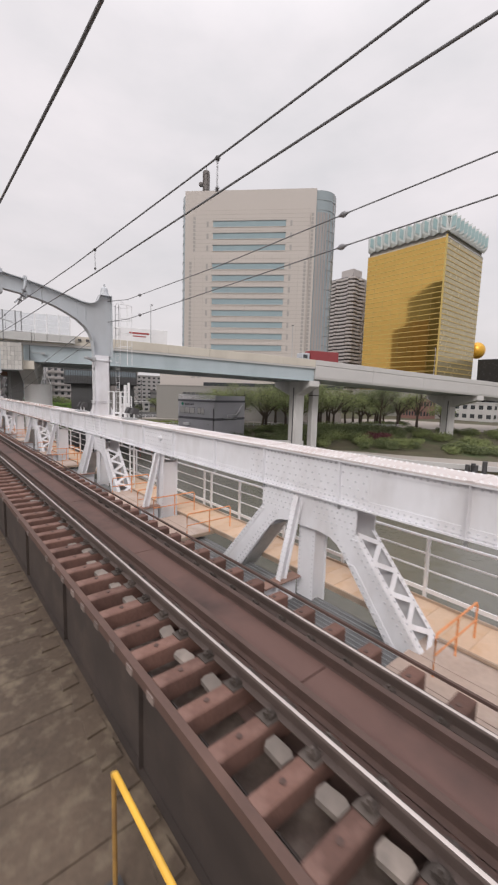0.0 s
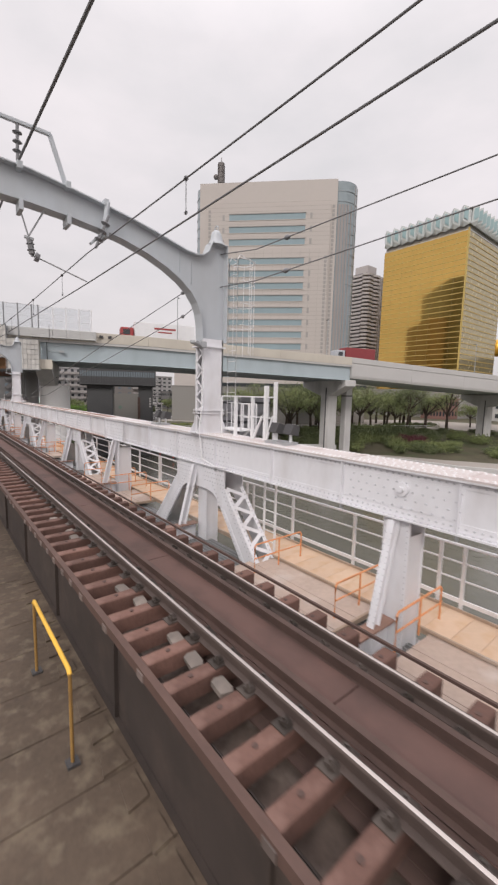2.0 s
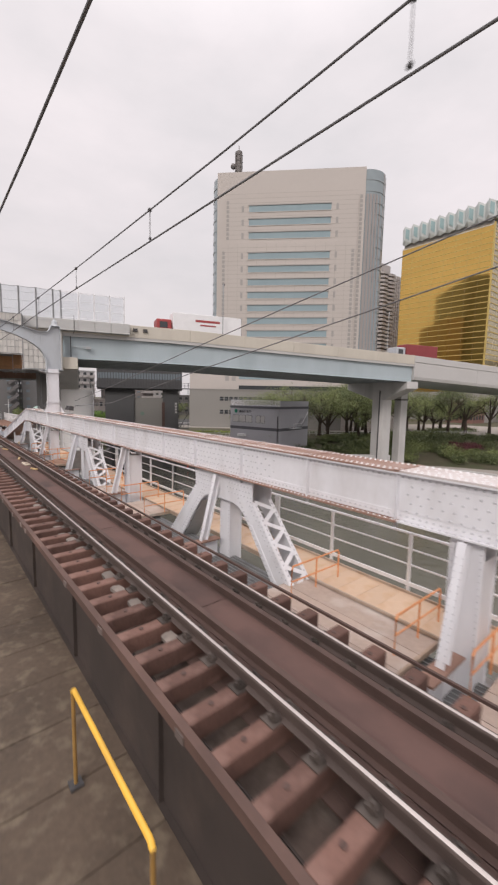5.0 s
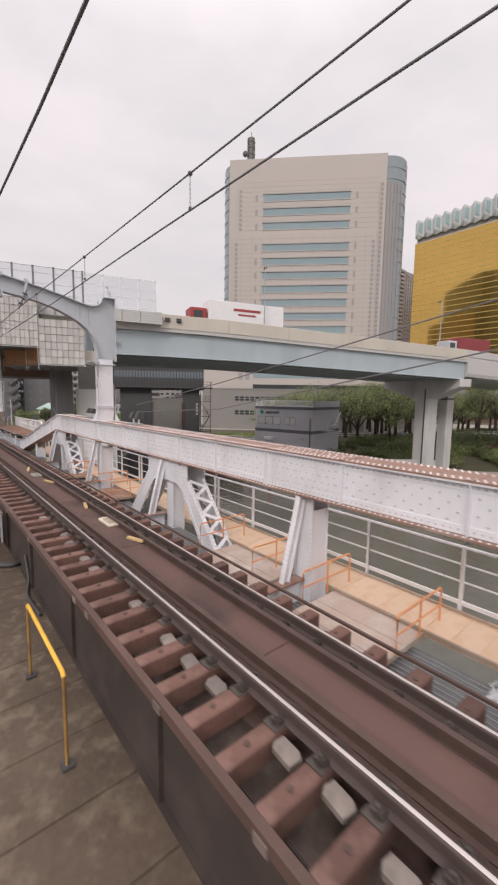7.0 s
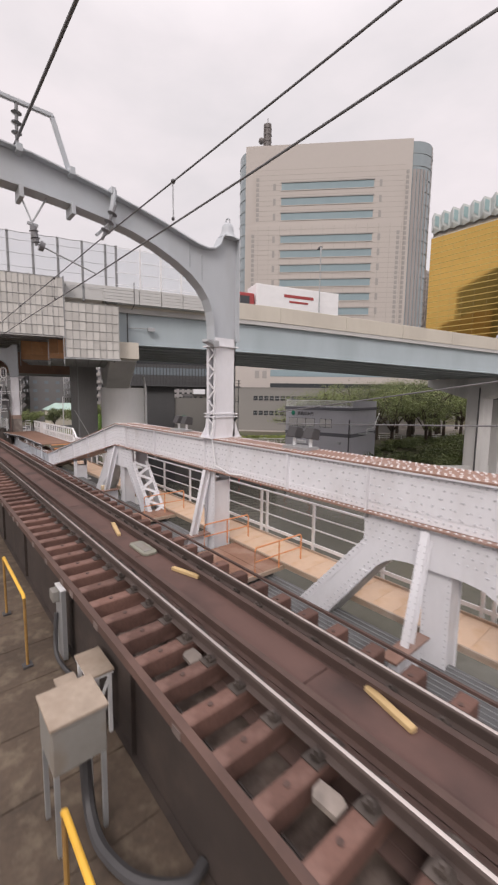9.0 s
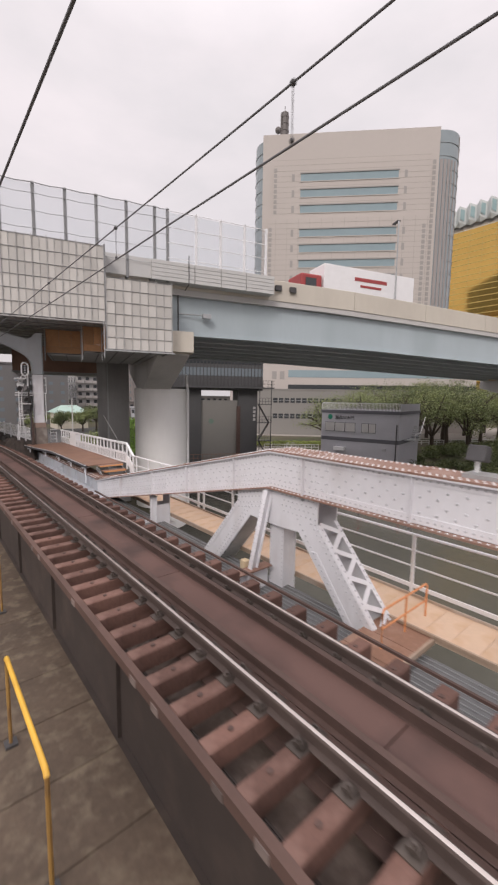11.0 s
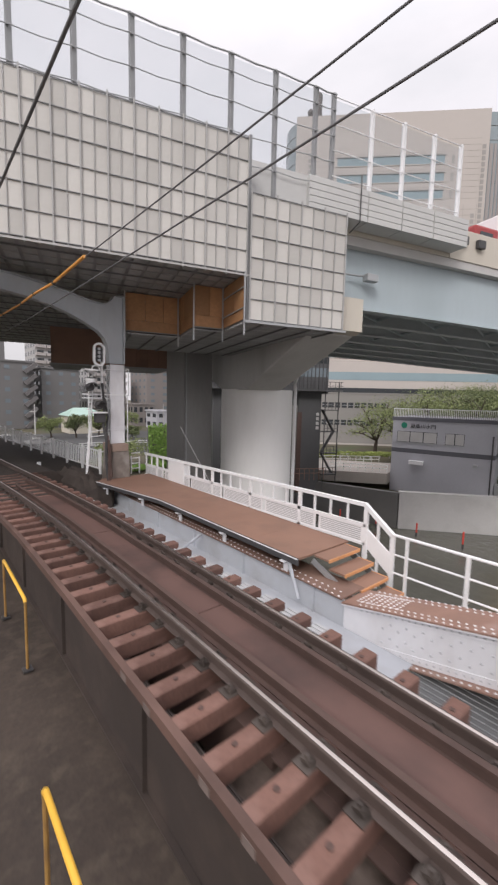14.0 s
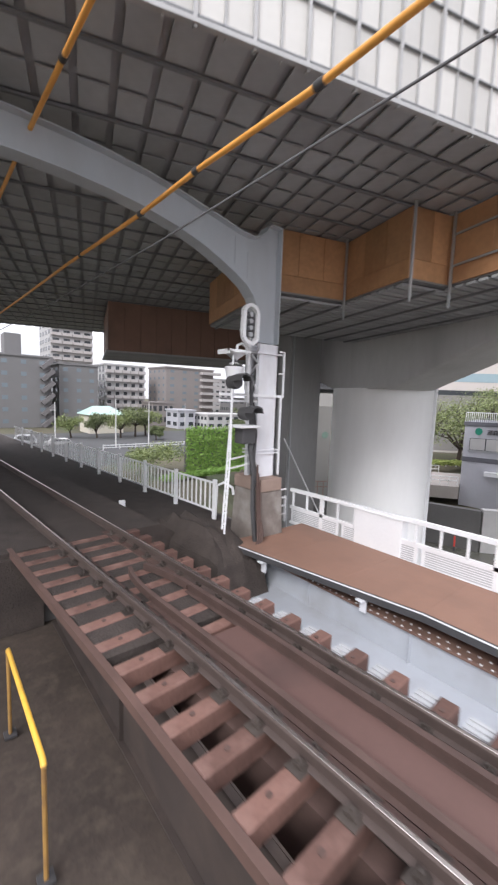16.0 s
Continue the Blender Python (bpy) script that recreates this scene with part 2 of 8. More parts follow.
def bend(y):
    """The line swings to the left past the end of the bridge."""
    return -0.0375 * ((y - 69.5) + math.sqrt((y - 69.5) ** 2 + 4)) if y > 55 else 0.0


def ribbon(section, ys, closed=True):
    """A section (x, z) drawn along the line of the track."""
    m = Mesh()
    n = len(section)
    for y in ys:
        m.v += [(x + bend(y), y, z) for x, z in section]
    for i in range(len(ys) - 1):
        for j in range(n if closed else n - 1):
            a, b = i * n + j, i * n + (j + 1) % n
            m.f.append((a, b, b + n, a + n))
    if closed:
        m.f.append(tuple(reversed(range(n))))
        m.f.append(tuple((len(ys) - 1) * n + j for j in range(n)))
    return m


rnd = random.Random(4)
TRACK_Y = [-30.0, 0.0, 30.0] + [60.0 + 3 * i for i in range(28)]
track = thing("railway_track", (MID, 20, 0), "narrow gauge track on rust-brown timber sleepers", "track", kind="structure")


def rail_section(cx):
    h = [(-0.035, -0.012), (-0.028, 0.0), (0.028, 0.0), (0.035, -0.012), (0.034, -0.04), (0.010, -0.055), (0.009, -0.125),
         (0.062, -0.140), (0.062, -0.150), (-0.062, -0.150), (-0.062, -0.140), (-0.009, -0.125), (-0.010, -0.055), (-0.034, -0.04)]
    return [(cx + a, b) for a, b in h]


for cx in (RAIL_N, RAIL_F):
    r = part("rail", ribbon(rail_section(cx), TRACK_Y), RAILSIDE, track, "steel rail with a polished head")
    part("rail_head", ribbon([(cx - 0.017, 0.0008), (cx - 0.014, 0.003), (cx + 0.014, 0.003), (cx + 0.017, 0.0008)], TRACK_Y), RAILTOP, r)
GUARD_Y = [y for y in TRACK_Y if y <= 75] + [76.5]
for cx, s in ((RAIL_N + 0.27, 1), (RAIL_F - 0.27, -1)):
    flare = [(73.2, 0.0), (73.6, 0.03), (73.95, 0.09), (74.2, 0.17)]
    tip = Mesh()
    for (ya, oa), (yb, ob_) in zip(flare, flare[1:]):
        tip.beam((cx + s * oa + bend(ya), ya, -0.06), (cx + s * ob_ + bend(yb), yb, -0.06), 0.06, 0.11)
    part("guard_rail_tip", tip, RUST, track, "bent end of the guard rail")
    part("guard_rail", ribbon([(cx - 0.035, -0.005), (cx + 0.035, -0.005), (cx + 0.030, -0.045), (cx + 0.01, -0.055), (cx + 0.01, -0.13), (cx + 0.06, -0.145),
                               (cx - 0.06, -0.145), (cx - 0.01, -0.13), (cx - 0.01, -0.055), (cx - 0.030, -0.045)], [y for y in TRACK_Y if y < 73] + [73.2]), RUST, track, "dull rusted guard rail")
for x0, x1 in ((RAIL_N + 0.065, RAIL_N + 0.20), (RAIL_F - 0.20, RAIL_F - 0.065)):
    part("dirt_fill", ribbon([(x0, -0.30), (x1, -0.30), (x1, -0.143), (x0, -0.143)], GUARD_Y), RUST, track, "dark dirt packed beside the rail")
for y0 in range(-28, 72, 4):
    part("centre_plate", ribbon([(2.715, -0.148), (3.195, -0.148), (3.195, -0.118), (2.715, -0.118)], [y0 + 0.01, y0 + 2.0, y0 + 3.992]), PLATE, track, "brown steel plate between the rails")
ENDBOARD = mat("rust_brown_angle", (0.105, 0.062, 0.050), 0.75, var=0.2, scale=1.5, fine=18, stain=(0.17, 0.10, 0.08), amount=0.7, stain_scale=1.0)
part("sleeper_end_angle", ribbon([(1.585, -0.26), (1.60, -0.26), (1.60, -0.160), (1.665, -0.160), (1.665, -0.147), (1.585, -0.147)], GUARD_Y), ENDBOARD, track, "rust-brown steel angle along the sleeper ends")
LUG = mat("pale_worn_lug", (0.19, 0.15, 0.135), 0.6, var=0.15, scale=4, fine=20, random=0.35)
lug_data = data_of("lug", Mesh().box(-0.008, 0.008, -0.07, 0.07, -0.05, 0.03), LUG)
for k in range(150):
    if rnd.random() < 0.45:
        same("lug", lug_data, track, pose(1.578, -12 + 0.514 * k + rnd.uniform(-0.03, 0.03), -0.215 + rnd.uniform(-0.01, 0.01)))
part("edge_angle", ribbon([(4.03, -0.152), (4.065, -0.152), (4.065, -0.115), (4.03, -0.115)], [-30.0, 0.0, 30.0, 58.5]), RUST, track, "dark steel angle along the sleeper ends")

# sleepers and their fastenings share their meshes
sl = Mesh()
c = 0.015
sl.slab([(-1.3, -0.09), (1.06, -0.09), (1.06, 0.09), (-1.3, 0.09)], lambda u, v, t: (u, v * (1 if t < -0.16 else 1), t), -0.36, -0.152 - c)
k = len(sl.v) - 4
sl.f.pop(1)
sl.add([(-1.3 + c, -0.09 + c, -0.152), (1.06 - c, -0.09 + c, -0.152), (1.06 - c, 0.09 - c, -0.152), (-1.3 + c, 0.09 - c, -0.152)], [(0, 1, 2, 3)])
for i in range(4):
    sl.f.append((k + i, k + (i + 1) % 4, k + 4 + (i + 1) % 4, k + 4 + i))
sleeper_data = data_of("sleeper", sl, SLEEPER)
fast = Mesh()
fast.box(-0.18, 0.18, -0.085, 0.085, -0.152, -0.138)
for s in (-1, 1):
    fast.box(s * 0.085 - 0.04, s * 0.085 + 0.04, -0.05, 0.05, -0.140, -0.110)
    fast.tube([(s * 0.105, 0, -0.14), (s * 0.105, 0, -0.060)], 0.018, 6)
    fast.tube([(s * 0.105, 0, -0.112), (s * 0.105, 0, -0.088)], 0.036, 6)
FASTEN = mat("dull_steel_fastening", (0.10, 0.083, 0.073), 0.45, metal=0.5, var=0.2, scale=4, fine=20, random=0.25)
fast_data = data_of("fastening", fast, FASTEN)
spike = Mesh()
spike.tube([(0, 0, -0.152), (0, 0, -0.142)], 0.028, 8)
spike_data = data_of("bolt", spike, RUST)
SLEEPERS = [3.0 + 0.5142 * k for k in range(-29, 59)] + [33.34 + 0.505 * k for k in range(72)] + [69.7 + 0.5 * k for k in range(14)]
for y in SLEEPERS:
    a = math.degrees(math.atan((bend(y - 0.1) - bend(y + 0.1)) / 0.2))
    m = pose(MID + bend(y) + rnd.uniform(-0.012, 0.012), y, 0, 0, 0, a + rnd.uniform(-0.4, 0.4))
    s = same("sleeper", sleeper_data, track, m)
    for cx in (RAIL_N, RAIL_F):
        same("fastening", fast_data, s, pose(cx - MID, 0, 0)).matrix_parent_inverse = Matrix()
    for cx in (-1.0, 0.86):
        same("bolt", spike_data, s, pose(cx, 0, 0)).matrix_parent_inverse = Matrix()

GAPSTONE = mat("grey_gap_plate", (0.23, 0.195, 0.17), 0.7, var=0.2, scale=3, fine=18, bump=0.3, stain=(0.15, 0.13, 0.115), amount=0.7, stain_scale=5, random=0.3)
gap_m = Mesh().slab([(-0.09, -0.115), (0.04, -0.13), (0.075, -0.07), (0.07, 0.115), (-0.03, 0.125), (-0.085, 0.09)], lambda u, v, t: (u, v, t), -0.235, -0.185)
gap_data = data_of("gap_plate", gap_m, GAPSTONE)
for y in SLEEPERS:                                  # pale plates in most gaps beside the near rail
    if -8 < y < 41 and rnd.random() < 0.6:
        same("gap_plate", gap_data, track, pose(2.20 + rnd.uniform(-0.05, 0.03), y + 0.257 + rnd.uniform(-0.02, 0.02), rnd.uniform(-0.05, 0.0), rnd.uniform(-6, 6), rnd.uniform(-6, 6), rnd.uniform(-9, 9)))

# ---- bridge deck under the track ----
deck = thing("bridge_deck", (1.2, 20, -1.65), "steel floor system of a riveted railway bridge", "bridge deck", kind="structure")
for cx in (RAIL_N, RAIL_F):
    g = Mesh().box(cx - 0.012, cx + 0.012, -30, 62, -1.15, -0.37)
    for z in (-1.17, -0.40):
        g.box(cx - 0.13, cx + 0.13, -30, 62, z, z + 0.022)
    part("stringer", g, RUST, deck, "rust-brown longitudinal stringer")
yy = -30
while yy < 62:
    part("floor_slab", Mesh().box(-3.6, 1.72, yy + 0.008, yy + 0.992, -1.72, -1.65 + rnd.uniform(-0.006, 0.0)), FLOORMUD, deck, "dirty concrete floor slab between the tracks")
    yy += 1.0
RIB = mat("pale_sheet_rib", (0.46, 0.465, 0.475), 0.45, var=0.08, scale=1.5, fine=12)
RIB2 = mat("dull_sheet_rib", (0.30, 0.305, 0.31), 0.55, var=0.1, scale=1.5, fine=12)
DARKSHEET = mat("dark_grey_sheet", (0.145, 0.149, 0.153), 0.6, var=0.2, scale=1.2, fine=12, stain=(0.06, 0.058, 0.055), amount=0.7, stain_scale=0.9)
PALESHEET = mat("pale_grey_sheet", (0.30, 0.31, 0.32), 0.5, var=0.1, scale=1.5, fine=12)
part("ribbed_sheet", Mesh().box(4.21, 4.78, -30, 62.5, -1.54, -1.50), PALESHEET, deck, "pale ribbed steel sheet beside the sleepers")
part("ribbed_sheet", Mesh().box(4.785, 6.32, -30, 62.5, -1.54, -1.505), DARKSHEET, deck, "dark ribbed steel sheet between the track and the truss")
for i in range(18):
    x = 4.22 + i * 0.118
    part("deck_rib", Mesh().slab([(x, -1.50), (x + 0.004, -1.486), (x + 0.011, -1.486), (x + 0.015, -1.50)], lambda u, v, t: (u, t, v), -30, 62.5), RIB if x < 4.78 else RIB2, deck)
GIRDERDARK = mat("grimy_girder_paint", (0.048, 0.036, 0.031), 0.8, var=0.25, scale=1.2, fine=10, stain=(0.085, 0.062, 0.05), amount=0.6, stain_scale=1.5)
part("edge_girder", Mesh().box(1.80, 1.82, -30, 76.2, -1.70, -0.36), GIRDERDARK, deck, "dark rust-brown girder web under the sleeper ends")
part("girder_flange", Mesh().box(1.723, 1.797, -30, 76.2, -1.70, -1.66), GIRDERDARK, deck)
part("girder_flange", Mesh().box(1.723, 1.797, -30, 76.2, -0.40, -0.365), GIRDERDARK, deck)
for k in range(34):
    part("web_stiffener", Mesh().box(1.745, 1.80, -29.5 + 3.1 * k, -29.488 + 3.1 * k, -1.66, -0.40), GIRDERDARK, deck)
GAPMUD = mat("brown_dirt_under_sleepers", (0.13, 0.098, 0.081), 0.9, var=0.35, scale=2, fine=16, bump=0.6, dist=0.02, stain=(0.23, 0.185, 0.16), amount=0.8, stain_scale=5)
part("gap_floor", Mesh().box(1.83, 4.0, -30, 62.5, -0.56, -0.53), GAPMUD, deck, "dirt-covered plate under the sleepers")
for k in range(40):                                 # worn concrete stubs along the floor edge
    y = -4.2 + 0.514 * k + rnd.uniform(-0.05, 0.05)
    w, d = rnd.uniform(0.10, 0.16), rnd.uniform(0.14, 0.2)
    x = 1.52 + rnd.uniform(-0.06, 0.06)
    part("edge_stub", Mesh().slab([(x - w, y - d), (x + w, y - d * 0.8), (x + w * 0.9, y + d), (x - w * 0.7, y + d * 0.85)], lambda u, v, t: (u, v, t), -1.66, -1.63 + rnd.uniform(-0.008, 0.008)), FLOORMUD, deck)
part("lower_sheet", Mesh().box(1.83, 4.2, -30, 62, -1.76, -1.70), FLOORMUD, deck, "dirty lower floor plate under the sleepers")

# ---- side truss of the bridge ----
XF, XB = 5.98, 6.58
POINTS = [-9.6, -3.3, 3.0, 9.3, 15.58, 21.9, 28.1, 34.35, 40.3, 46.4, 52.79, 58.6]
FRAMES = (2, 4, 6, 8, 10)


def chord_z(y):
    """Top of the upper chord, level and then falling to the end of the bridge."""
    return 1.6 if y < 52.76 else 1.6 - (y - 52.76) * 0.229


chord = thing("bridge_top_chord", (6.28, 20, 0.8), "white riveted plate girder forming the upper chord of the bridge", "bridge girder", kind="structure")
YS = [-30, 52.76, 63.9]
for xa, xb, nm in ((XF, XF + 0.022, "front_web"), (XB - 0.022, XB, "rear_web")):
    m = Mesh()
    for y in YS:
        z = chord_z(y)
        m.v += [(xa, y, z - 0.80), (xb, y, z - 0.80), (xb, y, z), (xa, y, z)]
    for i in range(2):
        for j in range(4):
            a, b = 4 * i + j, 4 * i + (j + 1) % 4
            m.f.append((a, b, b + 4, a + 4))
    m.f += [(3, 2, 1, 0), (8, 9, 10, 11)]
    part(nm, m, WHITE, chord)


def flange(z0, z1, xa, xb, ys=None):
    ys = ys or YS
    m = Mesh()
    for y in ys:
        z = chord_z(y)
        m.v += [(xa, y, z + z0), (xb, y, z + z0), (xb, y, z + z1), (xa, y, z + z1)]
    for i in range(len(ys) - 1):
        for j in range(4):
            a, b = 4 * i + j, 4 * i + (j + 1) % 4
            m.f.append((a, b, b + 4, a + 4))
    m.f += [(3, 2, 1, 0), tuple(4 * len(ys) - 4 + j for j in range(4))]
    return m


part("top_flange", flange(0.0, 0.03, XF - 0.10, XB + 0.10, [-30, 22.95]), PALEFLANGE, chord, "pale worn top plate with rows of white rivets")
top_flange = part("top_flange", flange(0.0, 0.03, XF - 0.10, XB + 0.10, [22.95, 52.76, 63.9]), REDFLANGE, chord, "red-brown top plate with rows of white rivets")
part("top_flange_edge", flange(-0.03, -0.002, XF - 0.095, XB + 0.095), WHITE, chord)
part("bottom_flange", flange(-0.83, -0.80, XF - 0.10, XB + 0.10, [-30, 22.95]), WHITE, chord)
part("bottom_flange", flange(-0.83, -0.80, XF - 0.15, XB + 0.10, [22.95, 52.76, 63.9]), REDFLANGE, chord, "red-brown bottom plate with white rivets")
angle_m = flange(-0.79, -0.66, XF - 0.014, XF - 0.001)
part("bottom_angle", angle_m, WHITE, chord)
part("top_angle", flange(-0.14, -0.03, XF - 0.014, XF - 0.001), WHITE, chord)
STIFF = []
for i, p in enumerate(POINTS):
    for o in ((0.1, 3.1) if p == 46.4 else (-1.0, 1.26) if p == 52.79 else (-1.0, 1.1, 3.05) if p < 58 else (-2.3, -0.1, 2.6)):
        STIFF.append(p + o)
for y in STIFF:
    z = chord_z(y)
    m = Mesh().box(XF - 0.09, XF - 0.001, y - 0.008, y + 0.008, z - 0.80, z - 0.03)
    m.box(XF - 0.024, XF - 0.015, y + 0.008, y + 0.08, z - 0.79, z - 0.04)
    s = part("stiffener", m, WHITE, chord)
    if y < 57:
        part("tab", Mesh().box(XF - 0.06, XF + 0.01, y - 0.018, y + 0.018, z - 0.93, z - 0.83), MIDSTEEL, s)
    part("flange_seam", Mesh().box(XF - 0.11, XB + 0.11, y - 0.05, y + 0.05, z + 0.03, z + 0.040), PALEFLANGE if y < 22.95 else REDFLANGE, s)


def rivet_dome(m, p, n, r=0.021, h=0.014):
    """A low rivet head at p, facing n."""
    p, n = Vector(p), Vector(n)
    s = n.orthogonal().normalized()
    u = n.cross(s)
    k = len(m.v)
    for rr, hh in ((r, 0.0), (r * 0.6, h)):
        for j in range(6):
            a = math.pi * j / 3
            m.v.append(tuple(p + (s * math.cos(a) + u * math.sin(a)) * rr + n * hh))
    for j in range(6):
        m.f.append((k + j, k + (j + 1) % 6, k + 6 + (j + 1) % 6, k + 6 + j))
    m.f.append(tuple(k + 6 + j for j in range(6)))


rv, rt = Mesh(), Mesh()
y = -6.0
while y < 63.6:
    z = chord_z(y)
    for dz, x in ((-0.085, XF - 0.014), (-0.725, XF - 0.014)):
        rivet_dome(rv, (x, y, z + dz), (-1, 0, 0))
    if y < 62.5:
        if y < 22.95:
            rivet_dome(rv, (XF - 0.05, y, z - 0.80), (0, 0, 1), 0.016)
        else:
            rivet_dome(rt, (XF - 0.095, y, z - 0.80), (0, 0, 1), 0.022)
    for i, x in enumerate((XF - 0.05, XF + 0.05, XB - 0.05, XB + 0.05)):
        rivet_dome(rt, (x, y + 0.05 * (i % 2), z + 0.03), (0, 0, 1), 0.020, 0.014)
    y += 0.11
y = 26.0                                            # sparse rivets over the web past the middle of the bridge
while y < 63:
    for q in range(4):
        rivet_dome(rv, (XF - 0.001, y + 0.14 * (q % 2), chord_z(y) - 0.23 - q * 0.125), (-1, 0, 0), 0.024, 0.016)
    y += 0.28
for i, p in enumerate(POINTS):                      # dense rivets on the joint plates
    if p < -6:
        continue
    span = 1.55 if i in FRAMES else 1.0
    k = 0
    yy = p - span
    while yy < p + span:
        for q in range(4):
            z = chord_z(yy)
            rivet_dome(rv, (XF - 0.012, yy + (0.06 if q % 2 else 0), z - 0.22 - q * 0.135), (-1, 0, 0))
        for q in range(3 if yy < 57 else 0):
            rivet_dome(rt, (XF + 0.15 + q * 0.13, yy + (0.06 if q % 2 else 0), chord_z(yy) + 0.03), (0, 0, 1), 0.017, 0.012)
        yy += 0.17
y = 62.9                                            # close rows on the end of the top plate
while y < 63.7:
    for q in range(6):
        rivet_dome(rt, (XF + 0.10 + q * 0.085, y, chord_z(y) + 0.03), (0, 0, 1), 0.022, 0.014)
    y += 0.11
tagged(part("rivets", rv, RIVET, chord), kind="stuff")
tagged(part("flange_rivets", rt, WHITE2, chord), kind="stuff")
for i, p in enumerate(POINTS):
    if p < -6:
        continue
    span = 1.6 if i in FRAMES else 1.05
    m = Mesh()
    ys = [p - span, p, p + span]
    for y in ys:
        z = chord_z(y)
        m.v += [(XF - 0.012, y, z - 0.655), (XF - 0.001, y, z - 0.655), (XF - 0.001, y, z - 0.145), (XF - 0.012, y, z - 0.145)]
    for a in range(2):
        for j in range(4):
            q, r = 4 * a + j, 4 * a + (j + 1) % 4
            m.f.append((q, r, r + 4, q + 4))
    m.f += [(3, 2, 1, 0), (8, 9, 10, 11)]
    part("joint_plate", m, WHITE, chord)
for p in (9.3, -3.3):                               # pins of the hinged joints
    m = Mesh()
    m.tube([(XF - 0.012, p - 0.08, 1.27), (XF - 0.05, p - 0.08, 1.27)], 0.12, 16)
    m.tube([(XF - 0.05, p - 0.08, 1.27), (XF - 0.10, p - 0.08, 1.27)], 0.05, 10)
    part("pin", m, WHITE, chord, "round hinge pin cap", True)

BOT = -1.62
# white paint greyed, so the shade inside the legs sits in the colour
INNERSHADE = mat("inner_shade_grey", (0.42, 0.415, 0.41), 0.75, var=0.2, scale=2, fine=12)


def lacing(m, a0, a1, b0, b1, n, w=0.045, t=0.012, up=(0, 1, 0)):
    """Zigzag flats between the line a0-a1 and the line b0-b1."""
    a0, a1, b0, b1 = map(Vector, (a0, a1, b0, b1))
    for i in range(n):
        p = a0.lerp(a1, i / n) if i % 2 == 0 else b0.lerp(b1, i / n)
        q = b0.lerp(b1, (i + 1) / n) if i % 2 == 0 else a0.lerp(a1, (i + 1) / n)
        m.beam(p, q, w, t, up)


def knee_brace(parent, p, ztop):
    """The slanting outrigger from the chord down towards the track."""
    m = Mesh()
    a, b = Vector((5.93, p, ztop)), Vector((5.50, p, -0.99))
    m.beam(a, b, 0.018, 0.17, (1, 0, 0))
    m.beam(a + Vector((-0.085, 0, 0)), b + Vector((-0.085, 0, 0)), 0.13, 0.016, (1, 0, 0))
    m.beam(a + Vector((0.085, 0, 0)), b + Vector((0.085, 0, 0)), 0.13, 0.016, (1, 0, 0))
    br = part("knee_brace", m, WHITE, parent)
    n = Mesh()
    k = 0.12
    while k < 0.98:
        q = a.lerp(b, k)
        for s in (-0.045, 0.045):
            rivet_dome(n, (q.x - 0.094, q.y + s, q.z), (-1, 0, 0.25), 0.013, 0.01)
        k += 0.055
    tagged(part("rivets", n, RIVET, br), kind="stuff")
    part("bracket_plate", Mesh().box(4.96, 5.96, p - 0.13, p + 0.13, -1.025, -0.99), REDFLANGE, parent, "rust-brown plate under the brace foot")
    part("bracket_web", Mesh().box(5.0, 5.94, p - 0.012, p + 0.012, -1.50, -1.025).box(5.28, 5.30, p - 0.12, p + 0.12, -1.50, -1.025), WHITE, parent)


def simple_post(p):
    post = thing("bridge_post", (6.28, p, BOT), "white riveted steel post under the bridge chord with a slanting brace", "bridge post", "posts of the side truss", "structure")
    top = chord_z(p) - 0.83
    m = Mesh()
    m.box(XF + 0.05, XF + 0.07, p - 0.24, p + 0.24, BOT, top)
    m.box(XB - 0.07, XB - 0.05, p - 0.24, p + 0.24, BOT, top)
    part("front_plate", m, WHITE, post)
    m = Mesh().box(XF + 0.07, XB - 0.07, p - 0.21, p - 0.19, BOT, top - 0.32)
    m.box(XF + 0.07, XB - 0.07, p + 0.19, p + 0.21, BOT, top - 0.32)
    part("side_plate", m, WHITE, post)
    m = Mesh()
    for s in (-0.24, 0.165):
        m.box(XF + 0.03, XF + 0.05, p + s, p + s + 0.075, BOT, top)
    part("edge_angle", m, WHITE, post)
    n = Mesh()
    z = BOT + 0.1
    while z < top:
        for s in (-0.2, 0.2):
            rivet_dome(n, (XF + 0.03, p + s, z), (-1, 0, 0), 0.014)
        z += 0.1
    tagged(part("rivets", n, RIVET, post), kind="stuff")
    if p < 58:
        knee_brace(post, p, top - 0.02)
    part("base", Mesh().box(XF - 0.1, XB + 0.1, p - 0.36, p + 0.36, BOT - 0.02, BOT + 0.03), WHITE, post)


def leg_outline(p, s):
    """One splayed leg of an A-frame: from the joint down and outwards (s = +1 or -1)."""
    p -= 0.12
    if p > 50:                                       # the last frame has a plain straight-edged gusset
        return [(p + s * u, z) for u, z in ((0.2, chord_z(p + s * 0.2) - 0.83), (1.27, chord_z(p + s * 1.27) - 0.83), (1.27, 0.25), (2.88, BOT), (2.12, BOT), (0.77, -0.02), (0.2, -0.05))]
    return [(p + s * u, z) for u, z in ((0.2, chord_z(p + s * 0.2) - 0.83), (1.27, chord_z(p + s * 1.27) - 0.83), (1.27, 0.25), (2.88, BOT), (2.12, BOT), (1.0, -0.17), (0.86, -0.04), (0.7, 0.05), (0.45, 0.09), (0.2, 0.09))]


